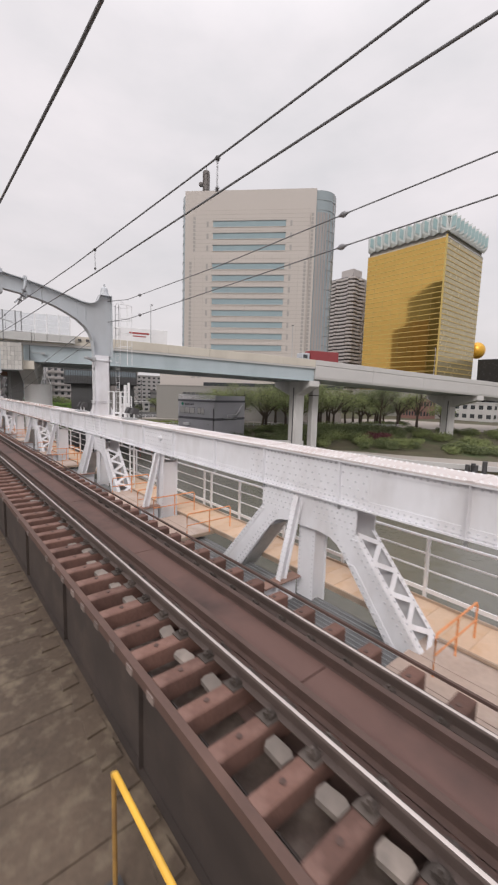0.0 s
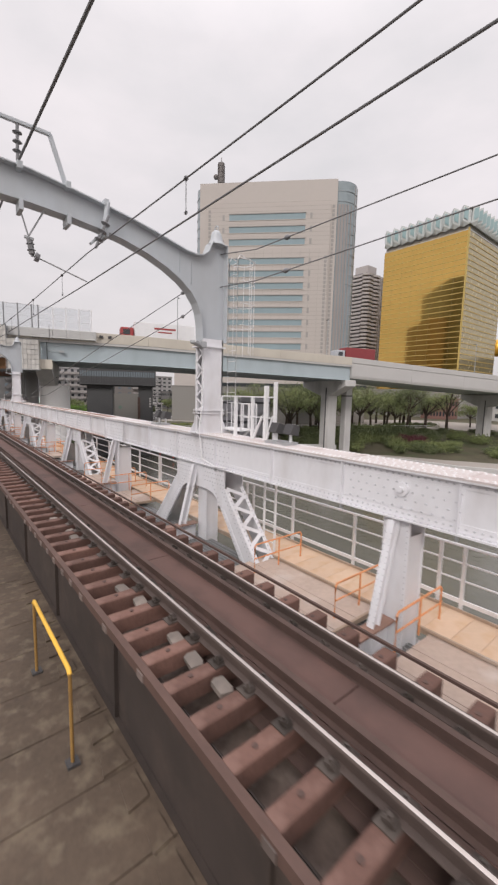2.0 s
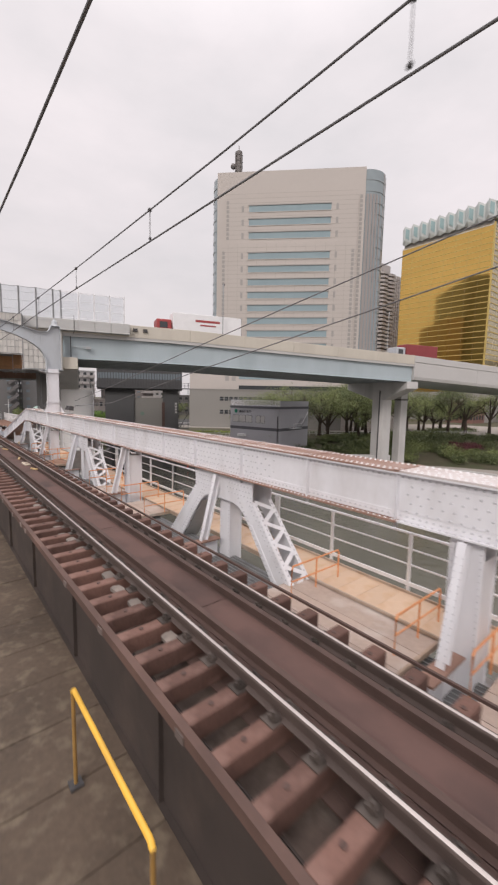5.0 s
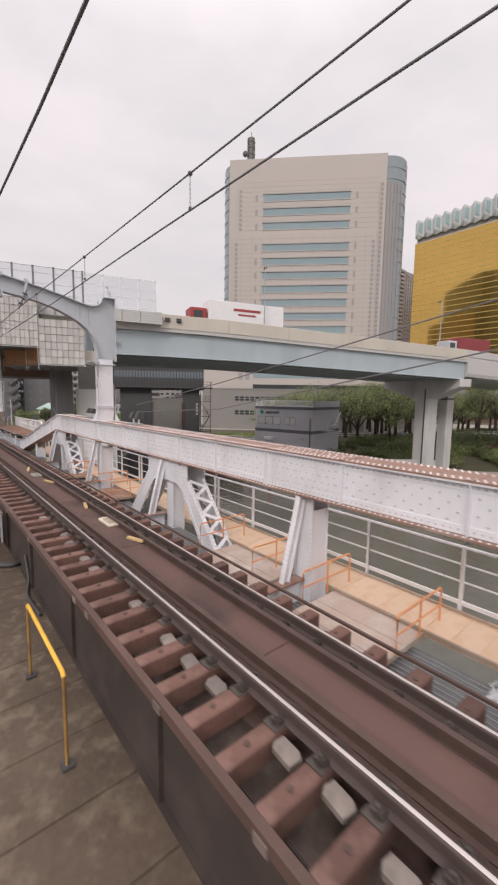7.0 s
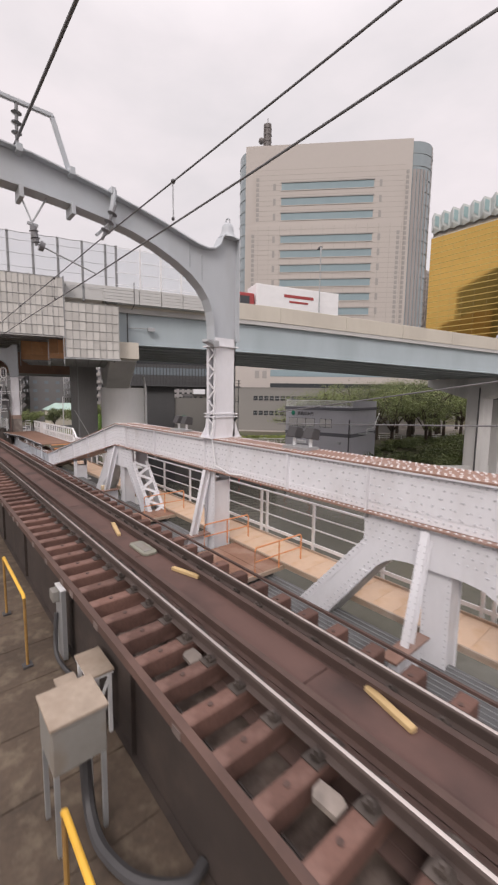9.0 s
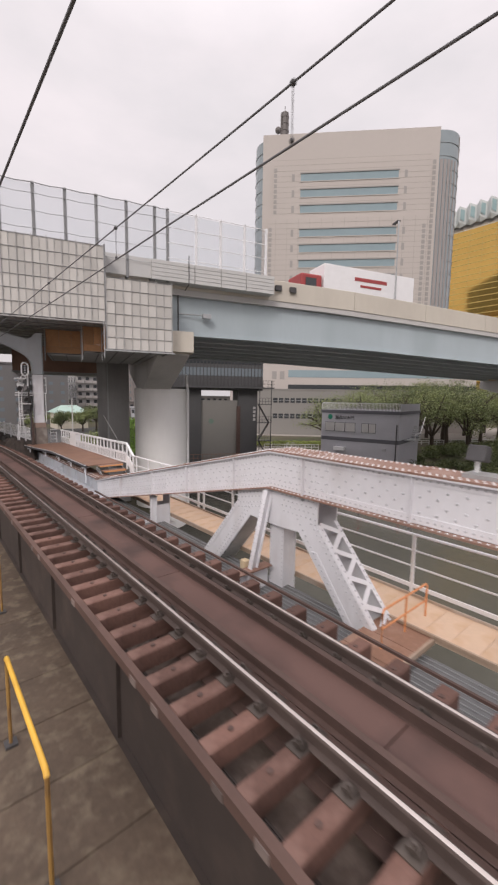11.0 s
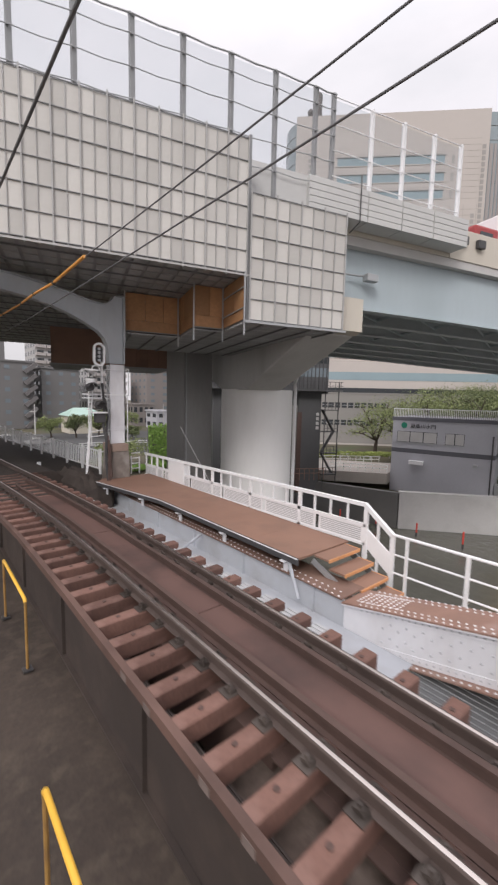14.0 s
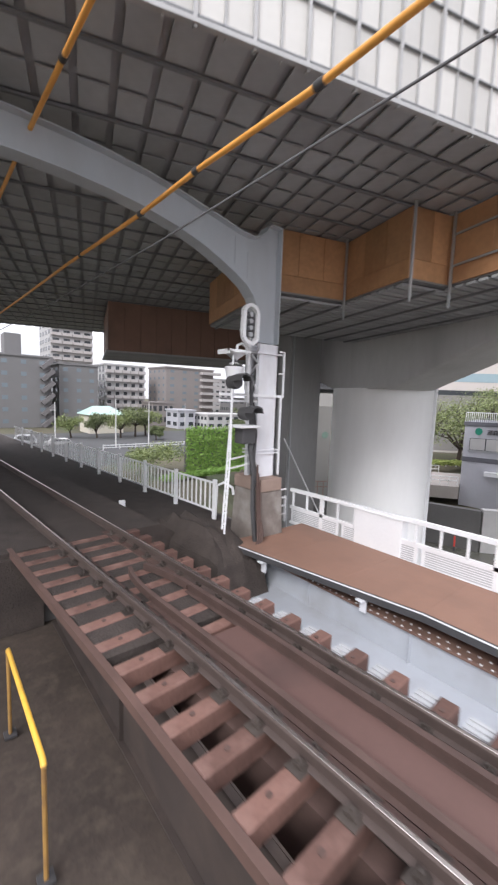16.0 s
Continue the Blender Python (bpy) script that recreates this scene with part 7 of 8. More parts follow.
for x, y, zt, w in ((6.45, 15.05, 2.70, 0.02), (6.45, 14.40, 2.70, 0.035), (6.45, 13.68, 2.70, 0.035), (6.45, 13.17, 2.97, 0.045), (6.45, 12.84, 3.06, 0.035)):
    part("post", Mesh().box(x - w, x + w, y - w, y + w, 1.63, zt), WHITE2, pf)
part("top_rail", Mesh().box(6.43, 6.47, 12.80, 15.10, 2.68, 2.71), WHITE2, pf)
part("mid_rail", Mesh().box(6.435, 6.465, 12.84, 13.68, 2.18, 2.205), WHITE2, pf)
part("brace", Mesh().beam((6.42, 13.60, 1.64), (6.42, 13.27, 2.22), 0.05, 0.04), WHITE2, pf)
part("brace", Mesh().beam((6.42, 13.10, 1.64), (6.42, 12.88, 2.24), 0.05, 0.04), WHITE2, pf)
bk = thing("ladder_basket", (7.2, 15.1, 1.74), "small white railed landing at the foot of the caged ladder", "landing", kind="structure")
part("floor", Mesh().box(6.72, 7.34, 14.52, 15.75, 1.72, 1.75), WHITE2, bk)
for y in (14.54, 14.84, 15.14, 15.44, 15.72):
    part("post", Mesh().box(7.285, 7.315, y - 0.012, y + 0.012, 1.75, 2.48), WHITE2, bk)
for x in (6.76, 7.02):
    part("post", Mesh().box(x - 0.015, x + 0.015, 14.525, 14.555, 1.75, 2.48), WHITE2, bk)
for z in (2.1, 2.47):
    part("rail", Mesh().box(7.285, 7.315, 14.53, 15.74, z, z + 0.025).box(6.74, 7.285, 14.53, 14.555, z, z + 0.025), WHITE2, bk)
part("bracket", Mesh().beam((6.66, 14.8, 1.25), (7.28, 14.8, 1.72), 0.05, 0.04).beam((6.66, 15.6, 1.25), (7.28, 15.6, 1.72), 0.05, 0.04), WHITE2, bk)
hl = thing("hanging_ladder", (6.75, 13.25, 0.7), "white steel ladder hanging from the chord down to the walkway", "ladder")
for y in (13.04, 13.46):
    part("stile", Mesh().box(6.73, 6.77, y - 0.025, y + 0.025, -1.3, 0.75), WHITE2, hl)
for k in range(7):
    part("rung", Mesh().tube([(6.75, 13.04, -1.05 + 0.27 * k), (6.75, 13.46, -1.05 + 0.27 * k)], 0.014, 6), WHITE2, hl)
part("hook", Mesh().box(6.60, 6.77, 13.02, 13.06, 0.72, 0.76).box(6.60, 6.77, 13.44, 13.48, 0.72, 0.76), WHITE2, hl)


def chord_light(y, s=1):
    f = thing("chord_floodlight", (6.35, y, 1.63), "dark floodlight pair on a white stand on the bridge chord", "floodlight", "chord floodlights")
    part("base", Mesh().box(6.15, 6.55, y - 0.35, y + 0.35, 1.63, 1.69), MIDSTEEL, f)
    for d in (-0.24, 0.24):
        part("stand", Mesh().box(6.40, 6.44, y + d - 0.03, y + d + 0.03, 1.69, 1.92), WHITE2, f)
        h = part("head", Mesh().slab([(-0.16, -0.08), (0.13, -0.13), (0.16, 0.10), (-0.05, 0.15)], lambda u, v, t: (6.42 + u, y + d + t, 1.96 + v), -0.13, 0.13), DARKSTEEL, f, bevel=0.015)


for y in (43.4, 48.5, 13.4 - 0.9, 18.6, -8):
    chord_light(y)

# ---- water-gate house ----
GREYWALL = mat("blue_grey_rendered_wall", (0.44, 0.44, 0.475), 0.8, var=0.06, scale=0.3, fine=5, bump=0.08)
GREYDARK = mat("dark_grey_band", (0.12, 0.12, 0.135), 0.8, var=0.05, scale=0.3, fine=5)
INK = mat("black_lettering", (0.02, 0.02, 0.022), 0.5, var=0.0, bump=0.0)
PALEGREEN = mat("faded_green_paint", (0.17, 0.245, 0.20), 0.7, var=0.1, bump=0.0)
GREENSIGN = mat("green_emblem", (0.02, 0.22, 0.14), 0.5, var=0.0, bump=0.0)
HF = Vector((3.0, -12.4, 0)).normalized()
HB = Vector((12.4, 3.0, 0)).normalized()
H0 = Vector((52.4, 89.4, 0.6))
HL = 12.76


def gh(u, d, z):
    p = H0 + HF * u + HB * d
    return (p.x, p.y, z + p.z)


def ghm(u0, u1, d0, d1, z0, z1):
    m = Mesh().box(u0, u1, d0, d1, z0, z1)
    m.v = [gh(*p) for p in m.v]
    return m


house = thing("water_gate_house", gh(6, 3, -10.4), "blue-grey two-storey water-gate control house on the bank", "house")
part("wall", ghm(0, HL, 0, 12.0, -11.5, 0.2), GREYWALL, house)
part("band", ghm(-0.03, HL + 0.03, -0.04, 12.0, -4.6, -4.0), GREYDARK, house)
part("cornice", ghm(-0.12, HL + 0.12, -0.12, 12.1, -0.1, 0.4), GREYDARK, house)
m = Mesh()
for k in range(60):
    u = HL * k / 59
    b = ghm(u - 0.03, u + 0.03, 0.1, 0.16, 0.4, 1.5)
    m.add(b.v, b.f)
rl = part("roof_railing", ghm(0, HL, 0.08, 0.18, 1.5, 1.6), WHITE, house)
tagged(part("baluster_row", m, WHITE, rl), kind="stuff")
part("roof_side_rail", ghm(HL - 0.1, HL, 0.1, 12.0, 0.4, 1.55), GREYWALL, house)
for u0, u1, n_ in ((0.65, 5.9, 3), (6.9, 9.2, 2)):
    w = part("window", ghm(u0, u1, -0.02, 0.1, -3.1, -1.6), DARKGLASS, house)
    part("frame", ghm(u0 - 0.1, u1 + 0.1, -0.08, 0.02, -3.25, -3.1), MIDSTEEL, w)
    for k in range(n_):
        a = u0 + (u1 - u0) * k / n_
        b = u0 + (u1 - u0) * (k + 1) / n_
        part("blind", ghm(a + 0.06, b - 0.06, -0.05, -0.02, -3.05, -1.65), WALLCON, w)
aw = part("door_canopy", ghm(2.6, 4.4, -0.8, 0.0, -6.1, -5.6), WHITE2, house)
part("wall_lamp", ghm(10.4, 10.9, -0.3, 0.0, -5.8, -5.4), MIDSTEEL, house)
part("drain_pipe", Mesh().tube([gh(HL - 0.35, -0.12, -11), gh(HL - 0.35, -0.12, -1.6)], 0.09, 8), DARKSTEEL, house)
part("air_conditioner", ghm(HL - 0.2 + 0.3, HL + 1.0, 0.6, 2.4, -9.6, -7.9), MIDSTEEL, house)
st = part("outside_stair", ghm(HL, HL + 1.6, 3.0, 6.5, -4.2, -4.05), MIDSTEEL, house)
for k in range(7):
    part("step", ghm(HL + 0.1, HL + 1.5, 6.5 + 0.3 * k, 6.8 + 0.3 * k, -4.1 + 0.3 * k, -4.0 + 0.3 * k), MIDSTEEL, st)
part("stair_rail", Mesh().beam(gh(HL + 1.6, 3.0, -3.1), gh(HL + 1.6, 6.4, -3.1), 0.08, 0.08).beam(gh(HL + 1.6, 6.4, -3.1), gh(HL + 1.6, 9.0, -0.6), 0.1, 0.1).beam(gh(HL + 1.6, 3.0, -4.1), gh(HL + 1.6, 3.0, -3.1), 0.08, 0.08), WHITE2, st)
txt = bpy.data.curves.new("sign_text", 'FONT')
txt.body = "源森川水門"
txt.size, txt.extrude = 0.66, 0.02
tob = bpy.data.objects.new("sign_text", txt)
scene.collection.objects.link(tob)
bpy.context.view_layer.update()
tmesh = bpy.data.meshes.new_from_object(tob.evaluated_get(bpy.context.evaluated_depsgraph_get()))
bpy.data.objects.remove(tob)
tmesh.materials.clear()
tmesh.materials.append(INK)
sign = new("wall_lettering", tmesh)
sign.parent = house
zax = Vector((0, 0, 1))
rotm = Matrix((HF, zax, HF.cross(zax))).transposed().to_4x4()
sign.matrix_parent_inverse = Matrix.Translation(house.location).inverted()
sign.matrix_basis = Matrix.Translation(gh(2.4, -0.06, -1.05)) @ rotm
part("emblem", Mesh().slab([(1.55 + 0.42 * math.cos(a * 0.785), -0.75 + 0.45 * math.sin(a * 0.785)) for a in range(8)], lambda u, v, t: gh(u, t, v), -0.06, -0.01), GREENSIGN, house)

# ---- lock gate: steel bridge between concrete towers ----
gate = thing("water_gate", (36, 97, -9), "dark steel water gate with a glazed machine bridge and stair tower", "water gate")
GD = Vector((0.894, -0.447, 0))
GB = Vector((0.447, 0.894, 0))
G0 = Vector((40, 95, 0))


def gt(u, d, z):
    p = G0 + GD * u + GB * d
    return (p.x, p.y, z)


def gtm(u0, u1, d0, d1, z0, z1):
    m = Mesh().box(u0, u1, d0, d1, z0, z1)
    m.v = [gt(*p) for p in m.v]
    return m


GREYBLOCK = mat("grey_block_wall", (0.25, 0.24, 0.225), 0.8, var=0.04, scale=0.1, fine=2, bump=0.04)
GATEDARK = mat("dark_grey_machine_house", (0.085, 0.085, 0.088), 0.6, var=0.1, scale=0.4, fine=5)
part("bridge", gtm(-14.0, 3.0, 0, 5, 3.9, 9.2), GATEDARK, gate)
for k in range(31):
    u = -13.5 + 0.54 * k
    part("mullion", gtm(u - 0.06, u + 0.06, -0.08, 0.0, 4.6, 9.0), DARKSTEEL, gate)
part("glazing", gtm(-13.8, 2.9, -0.03, 0.0, 6.1, 7.3), PALEGLASS, gate)
part("glazing", gtm(-13.8, 2.9, -0.03, 0.0, 7.9, 8.7), DARKGLASS, gate)
part("leaf_emblem", Mesh().slab([(-5.2 + 0.4 * math.cos(a * 0.785), -1.0 + 0.4 * math.sin(a * 0.785)) for a in range(8)], lambda u, v, t: gt(u, t, v), 0.54, 0.6), PALEGREEN, gate, "faded pale green round emblem")
part("walkway", gtm(-14.0, 4.6, -1.2, 0, 4.2, 4.4), GATEDARK, gate)
for z in (4.9, 5.4):
    part("walk_rail", gtm(-14.0, 4.6, -1.22, -1.16, z, z + 0.06), DARKSTEEL, gate)
for k in range(24):
    part("walk_post", gtm(-13.9 + 0.79 * k, -13.84 + 0.79 * k, -1.22, -1.16, 4.4, 5.45), DARKSTEEL, gate)
part("gate_leaf", gtm(-6.8, -1.0, 0.6, 1.4, -9.5, 2.3), GREYBLOCK, gate, "grey gate leaf")
part("tower", gtm(-1.0, 2.2, 0.2, 4.5, -12.5, 3.9), GATEDARK, gate)
part("tower", gtm(-12.5, -6.8, 0.2, 4.5, -12.5, 3.9), GATEDARK, gate)
part("gate_guide", gtm(-1.2, -0.6, 0.05, 0.2, -9.5, 1.4), RUST, gate)
for k in range(4):
    part("sign_bar", gtm(1.5, 1.9, 0.12, 0.19, -0.9 + 0.62 * k, -0.5 + 0.62 * k), WALLCON, gate)
for k in range(4):
    z = -7.0 + 2.9 * k
    s_ = part("landing", gtm(2.2, 4.3, -0.9, 0.5, z, z + 0.1), DARKSTEEL, gate)
    for zz in (0.5, 1.0):
        part("landing_rail", gtm(2.2, 4.3, -0.92, -0.87, z + zz, z + zz + 0.05), DARKSTEEL, s_)
    for q in range(5):
        part("landing_post", gtm(2.2 + 0.51 * q, 2.25 + 0.51 * q, -0.92, -0.87, z, z + 1.0), DARKSTEEL, s_)
    if k:
        part("stair_flight", Mesh().beam(gt(4.1 if k % 2 else 2.4, 0.2, z - 2.85), gt(2.4 if k % 2 else 4.1, 0.2, z), 0.7, 0.10), DARKSTEEL, s_)
for u in (2.3, 4.2):
    part("stair_post", gtm(u - 0.05, u + 0.05, -0.9, -0.78, -9, 5.5), DARKSTEEL, gate)
low_rail = thing("gate_basin_railing", gt(-6, -2.0, -7), "dark red steel railing along the gate basin", "railing")
part("top_rail", gtm(-11, 2.0, -2.04, -1.98, -5.9, -5.84), BROWNPLAT, low_rail)
part("low_rail", gtm(-11, 2.0, -2.04, -1.98, -6.5, -6.44), BROWNPLAT, low_rail)
for k in range(20):
    part("post", gtm(-11 + 0.68 * k, -10.94 + 0.68 * k, -2.04, -1.98, -7.4, -5.84), BROWNPLAT, low_rail)

# ---- grey block in front of the tower ----
gb_ = thing("grey_office_block", (84, 114, -7), "low grey office block with small paned window rows", "building")
T1 = Vector((80, 118, 0))


def gk(s, d, z):
    p = T1 + TU * s - TN * d
    return (p.x, p.y, z)


def gkm(s0, s1, d0, d1, z0, z1):
    m = Mesh().box(s0, s1, d0, d1, z0, z1)
    m.v = [gk(*p) for p in m.v]
    return m


part("wall", gkm(-18.5, 30, 0, 12, -8, 5.0), GREYBLOCK, gb_)
part("parapet", gkm(-18.6, 30.1, -0.1, 12, 5.0, 5.3), GREYBLOCK, gb_)
for z in (1.6, -2.6):
    for k in range(12):
        s0 = -8.5 + 1.55 * k
        w = part("window", gkm(s0, s0 + 1.2, -0.05, 0.1, z, z + 1.25), DARKGLASS, gb_)
        part("bar", gkm(s0, s0 + 1.2, -0.1, -0.05, z + 0.58, z + 0.66), MIDSTEEL, w)

# ---- low building, dark hall and golden ornament beside the gold tower ----
hall = thing("dark_stone_hall", (262, 92, -7), "black polished hall building carrying a golden ornament", "building")
BLACKSTONE = mat("black_polished_stone", (0.03, 0.03, 0.033), 0.25, var=0.1, scale=0.1, fine=1, bump=0.0)
part("body", Mesh().slab([(258, GZ), (300, GZ), (304, 29), (256, 27)], lambda u, v, t: (u, t, v), 62, 94), BLACKSTONE, hall)
orn = part("golden_ornament", Mesh().ball((265, 98.6, 33.4), 5.2, 4.6, 5.0, 20, 14), mat("golden_ornament_metal", (0.75, 0.42, 0.05), 0.35, metal=0.4, var=0.03, bump=0.0), hall, "golden rounded ornament", True)


def plain_building(name, label, x0, x1, y0, y1, z0, z1, wall_m_, floors, cols, face="-y", win=DARKGLASS, ww=0.55, hh=0.45, balcony=False, wing=None):
    """A block with real windows on its near faces."""
    b = thing(name, ((x0 + x1) / 2, (y0 + y1) / 2, z0), label, "building")
    part("wall", Mesh().box(x0, x1, y0, y1, z0, z1), wall_m_, b)
    part("roof", Mesh().box(x0 - 0.3, x1 + 0.3, y0 - 0.3, y1 + 0.3, z1, z1 + 0.5), wall_m_, b)
    fh = (z1 - z0) / floors
    for f in range(floors):
        for c_ in range(cols):
            zc = z0 + fh * (f + 0.55)
            if "y" in face:
                w_ = (x1 - x0) / cols
                xc = x0 + w_ * (c_ + 0.5)
                p_ = part("window", Mesh().box(xc - w_ * ww / 2, xc + w_ * ww / 2, y0 - 0.06, y0 + 0.1, zc - fh * hh / 2, zc + fh * hh / 2), win, b)
                if balcony:
                    part("balcony", Mesh().box(xc - w_ * 0.47, xc + w_ * 0.47, y0 - 1.2, y0, zc - fh * 0.45, zc - fh * 0.08), BAND, p_)
            if "x" in face:
                w_ = (y1 - y0) / cols
                yc = y0 + w_ * (c_ + 0.5)
                part("window", Mesh().box(x0 - 0.06, x0 + 0.1, yc - w_ * ww / 2, yc + w_ * ww / 2, zc - fh * hh / 2, zc + fh * hh / 2), win, b)
    return b


# far bank behind the piers
BRICKRED = mat("brown_red_cladding", (0.22, 0.12, 0.10), 0.7, var=0.06, scale=0.1, fine=2)
plain_building("brown_low_building", "low brown-red building behind the bank trees", 190, 215, 92, 104, GZ, 2.5, BRICKRED, 2, 8, "xy")
plain_building("white_shop_building", "white low shop building behind the expressway", 205, 232, 66, 84, GZ, 1.6, WALLCON, 2, 5, "xy")
road = tagged(solid("riverside_road", Mesh().add([(128, 64, GZ + 0.02), (160, 0, GZ + 0.02), (190, 0, GZ + 0.02), (170, 95, GZ + 0.02), (60, 150, GZ + 0.02), (54, 138, GZ + 0.02)], [(0, 1, 2, 3, 4, 5)]), PAVING), "pale riverside road surface", "road", kind="structure")
prom = Mesh()
for (a, b), (c_, d_) in zip(zip(SHORE[8:15], SHORE[9:16]), zip(terrace[8:15], terrace[9:16])):
    prom.add([(a[0], a[1], GZ - 3.36), (b[0], b[1], GZ - 3.36), (d_[0], d_[1], GZ - 3.15), (c_[0], c_[1], GZ - 3.15)], [(0, 1, 2, 3)])
tagged(solid("promenade", prom, PAVING), "pale paved river promenade at the water's edge", "promenade", kind="structure")
pw = Mesh()
for (a, b) in zip(SHORE[8:15], SHORE[9:16]):
    pw.beam((a[0], a[1], GZ - 3.2), (b[0], b[1], GZ - 3.2), 0.7, 0.9)
tagged(solid("promenade_kerb", pw, WALLCON), "concrete kerb along the promenade edge", "kerb", kind="structure")
for (x, y) in ((76.0, 26.2), (75.6, 24.7), (76.4, 25.4), (76.0, 23.4)):
    tagged(solid("mooring_pile", Mesh().tube([(x, y, WZ - 2), (x, y, -8.2 + rnd.uniform(-0.6, 0.4))], 0.42, 10), DARKSTEEL, True), "dark steel mooring pile standing in the river", "pile", "mooring piles")

# ---- trees and shrubs ----
BARK = mat("dark_bark", (0.06, 0.045, 0.035), 0.9, var=0.3, scale=2, fine=12, bump=0.6, dist=0.03)


def leaf_mat(name, c1, c2):
    m = bpy.data.materials.new(name)
    m.use_nodes = True
    n_, l_ = m.node_tree.nodes, m.node_tree.links
    b = n_["Principled BSDF"]
    g_ = n_.new("ShaderNodeNewGeometry")
    r_ = n_.new("ShaderNodeValToRGB")
    r_.color_ramp.elements[0].color, r_.color_ramp.elements[1].color = (*c1, 1), (*c2, 1)
    l_.new(g_.outputs["Random Per Island"], r_.inputs["Fac"])
    l_.new(r_.outputs["Color"], b.inputs["Base Color"])
    b.inputs["Roughness"].default_value = 0.65
    b.inputs["Transmission Weight"].default_value = 0.0
    b.inputs["Subsurface Weight"].default_value = 0.0
    return m


LEAF = leaf_mat("green_leaves", (0.10, 0.13, 0.045), (0.27, 0.31, 0.12))
LEAF2 = leaf_mat("dark_green_leaves", (0.06, 0.08, 0.033), (0.17, 0.20, 0.08))
LEAF3 = leaf_mat("bright_ivy_leaves", (0.13, 0.26, 0.04), (0.28, 0.42, 0.10))
LEAFRED = leaf_mat("dark_red_shrub_leaves", (0.09, 0.025, 0.035), (0.17, 0.05, 0.06))


def leaves(m, c, r, n, size, rr, flat=0.7):
    for _ in range(n):
        d = Vector((rr.gauss(0, 1), rr.gauss(0, 1), rr.gauss(0, 1))).normalized() * r * rr.uniform(0.1, 1.15) ** 0.7
        p = Vector(c) + Vector((d.x, d.y, d.z * flat))
        a = Vector((rr.gauss(0, 1), rr.gauss(0, 1), rr.gauss(0, 0.6))).normalized() * size * rr.uniform(0.6, 1.3)
        b = a.cross(Vector((rr.gauss(0, 1), rr.gauss(0, 1), rr.gauss(0, 1)))).normalized() * size * rr.uniform(0.35, 0.7)
        m.add([p - a * 0.5, p + b * 0.5 - a * 0.05, p + a * 0.5, p - b * 0.5 - a * 0.05], [(0, 1, 2, 3)])


def tree(x, y, z, h, r, seed, label, leaf=None, n=1500, size=0.42):
    rr = random.Random(seed)
    t = thing("tree", (x, y, z), label, "tree", "bank trees")
    m = Mesh()
    fork = h * rr.uniform(0.22, 0.34)
    lean = Vector((rr.uniform(-0.5, 0.5), rr.uniform(-0.5, 0.5), 0))
    top = Vector((x, y, z + fork)) + lean * 0.5
    r0 = 0.022 * h + 0.06
    m.tube([(x, y, z - 0.3), Vector((x, y, z + fork * 0.5)) + lean * 0.15, top], [r0 * 1.25, r0, r0 * 0.85], 9)
    part("trunk", m, BARK, t, smooth=True)
    limbs, crown = Mesh(), Mesh()
    k = rr.randint(7, 9)
    share = n // (5 * k)
    for i in range(k):
        a = 2 * math.pi * (i + rr.uniform(-0.35, 0.35)) / k
        reach = r * rr.uniform(0.35, 1.0)
        end = top + Vector((math.cos(a) * reach, math.sin(a) * reach, (h - fork) * (rr.uniform(0.12, 0.58) + 0.42 * (1 - reach / r))))
        mid = top.lerp(end, 0.5) + Vector((rr.uniform(-0.3, 0.3), rr.uniform(-0.3, 0.3), h * 0.04))
        limbs.tube([top, mid, end], [r0 * 0.6, r0 * 0.38, r0 * 0.12], 6)
        for q in range(4):
            st0 = mid.lerp(end, rr.uniform(0.0, 0.7))
            e2 = st0 + Vector((rr.uniform(-1, 1), rr.uniform(-1, 1), rr.uniform(-0.2, 0.9))) * r * 0.5
            limbs.tube([st0, st0.lerp(e2, 0.5) + Vector((0, 0, 0.1)), e2], [r0 * 0.26, r0 * 0.16, r0 * 0.06], 5)
            leaves(crown, e2, r * rr.uniform(0.2, 0.46), int(share * rr.uniform(0.5, 1.4)), size, rr, rr.uniform(0.5, 0.95))
        leaves(crown, end, r * rr.uniform(0.24, 0.46), share, size, rr, 0.75)
    part("branchwork", limbs, BARK, t, smooth=True)
    tagged(part("crown", crown, leaf or LEAF, t), kind="stuff")
    return t


spots = [(68.5, 91.0, 15.0, 6.5), (71, 87, 14.5, 6.5), (77, 82, 13.5, 6.0), (82, 89, 14.5, 7.0), (86, 83, 12.5, 6.0), (93, 87, 12.5, 6.0), (99, 81, 11.5, 5.5), (106, 86, 12.0, 6.0),
         (113, 81, 11, 5.5), (121, 80, 11, 5.5), (129, 76, 10.0, 5.0), (136, 84, 10.5, 5.5), (148, 64, 8.0, 4.0), (118, 92, 12.5, 6.5), (102, 95, 12.5, 6.5), (72, 98, 13, 6.5), (88, 94, 13, 6.5), (70, 103, 13, 5.5), (79, 99, 14, 7), (95, 97, 14, 7), (109, 94, 13.5, 7), (90, 80, 12.5, 6.5), (97, 88, 14, 7), (112, 88, 13.5, 6.5), (104, 79, 12, 6.0), (126, 84, 12.5, 6.5), (119, 76, 11, 5.5), (84, 78, 12, 5.5), (133, 92, 13, 6.5), (140, 76, 11.5, 6), (110, 101, 14, 7), (128, 78, 15, 6), (130, 71, 14.5, 6), (132, 65, 14, 5.5), (121, 72.5, 13.5, 5.5)]
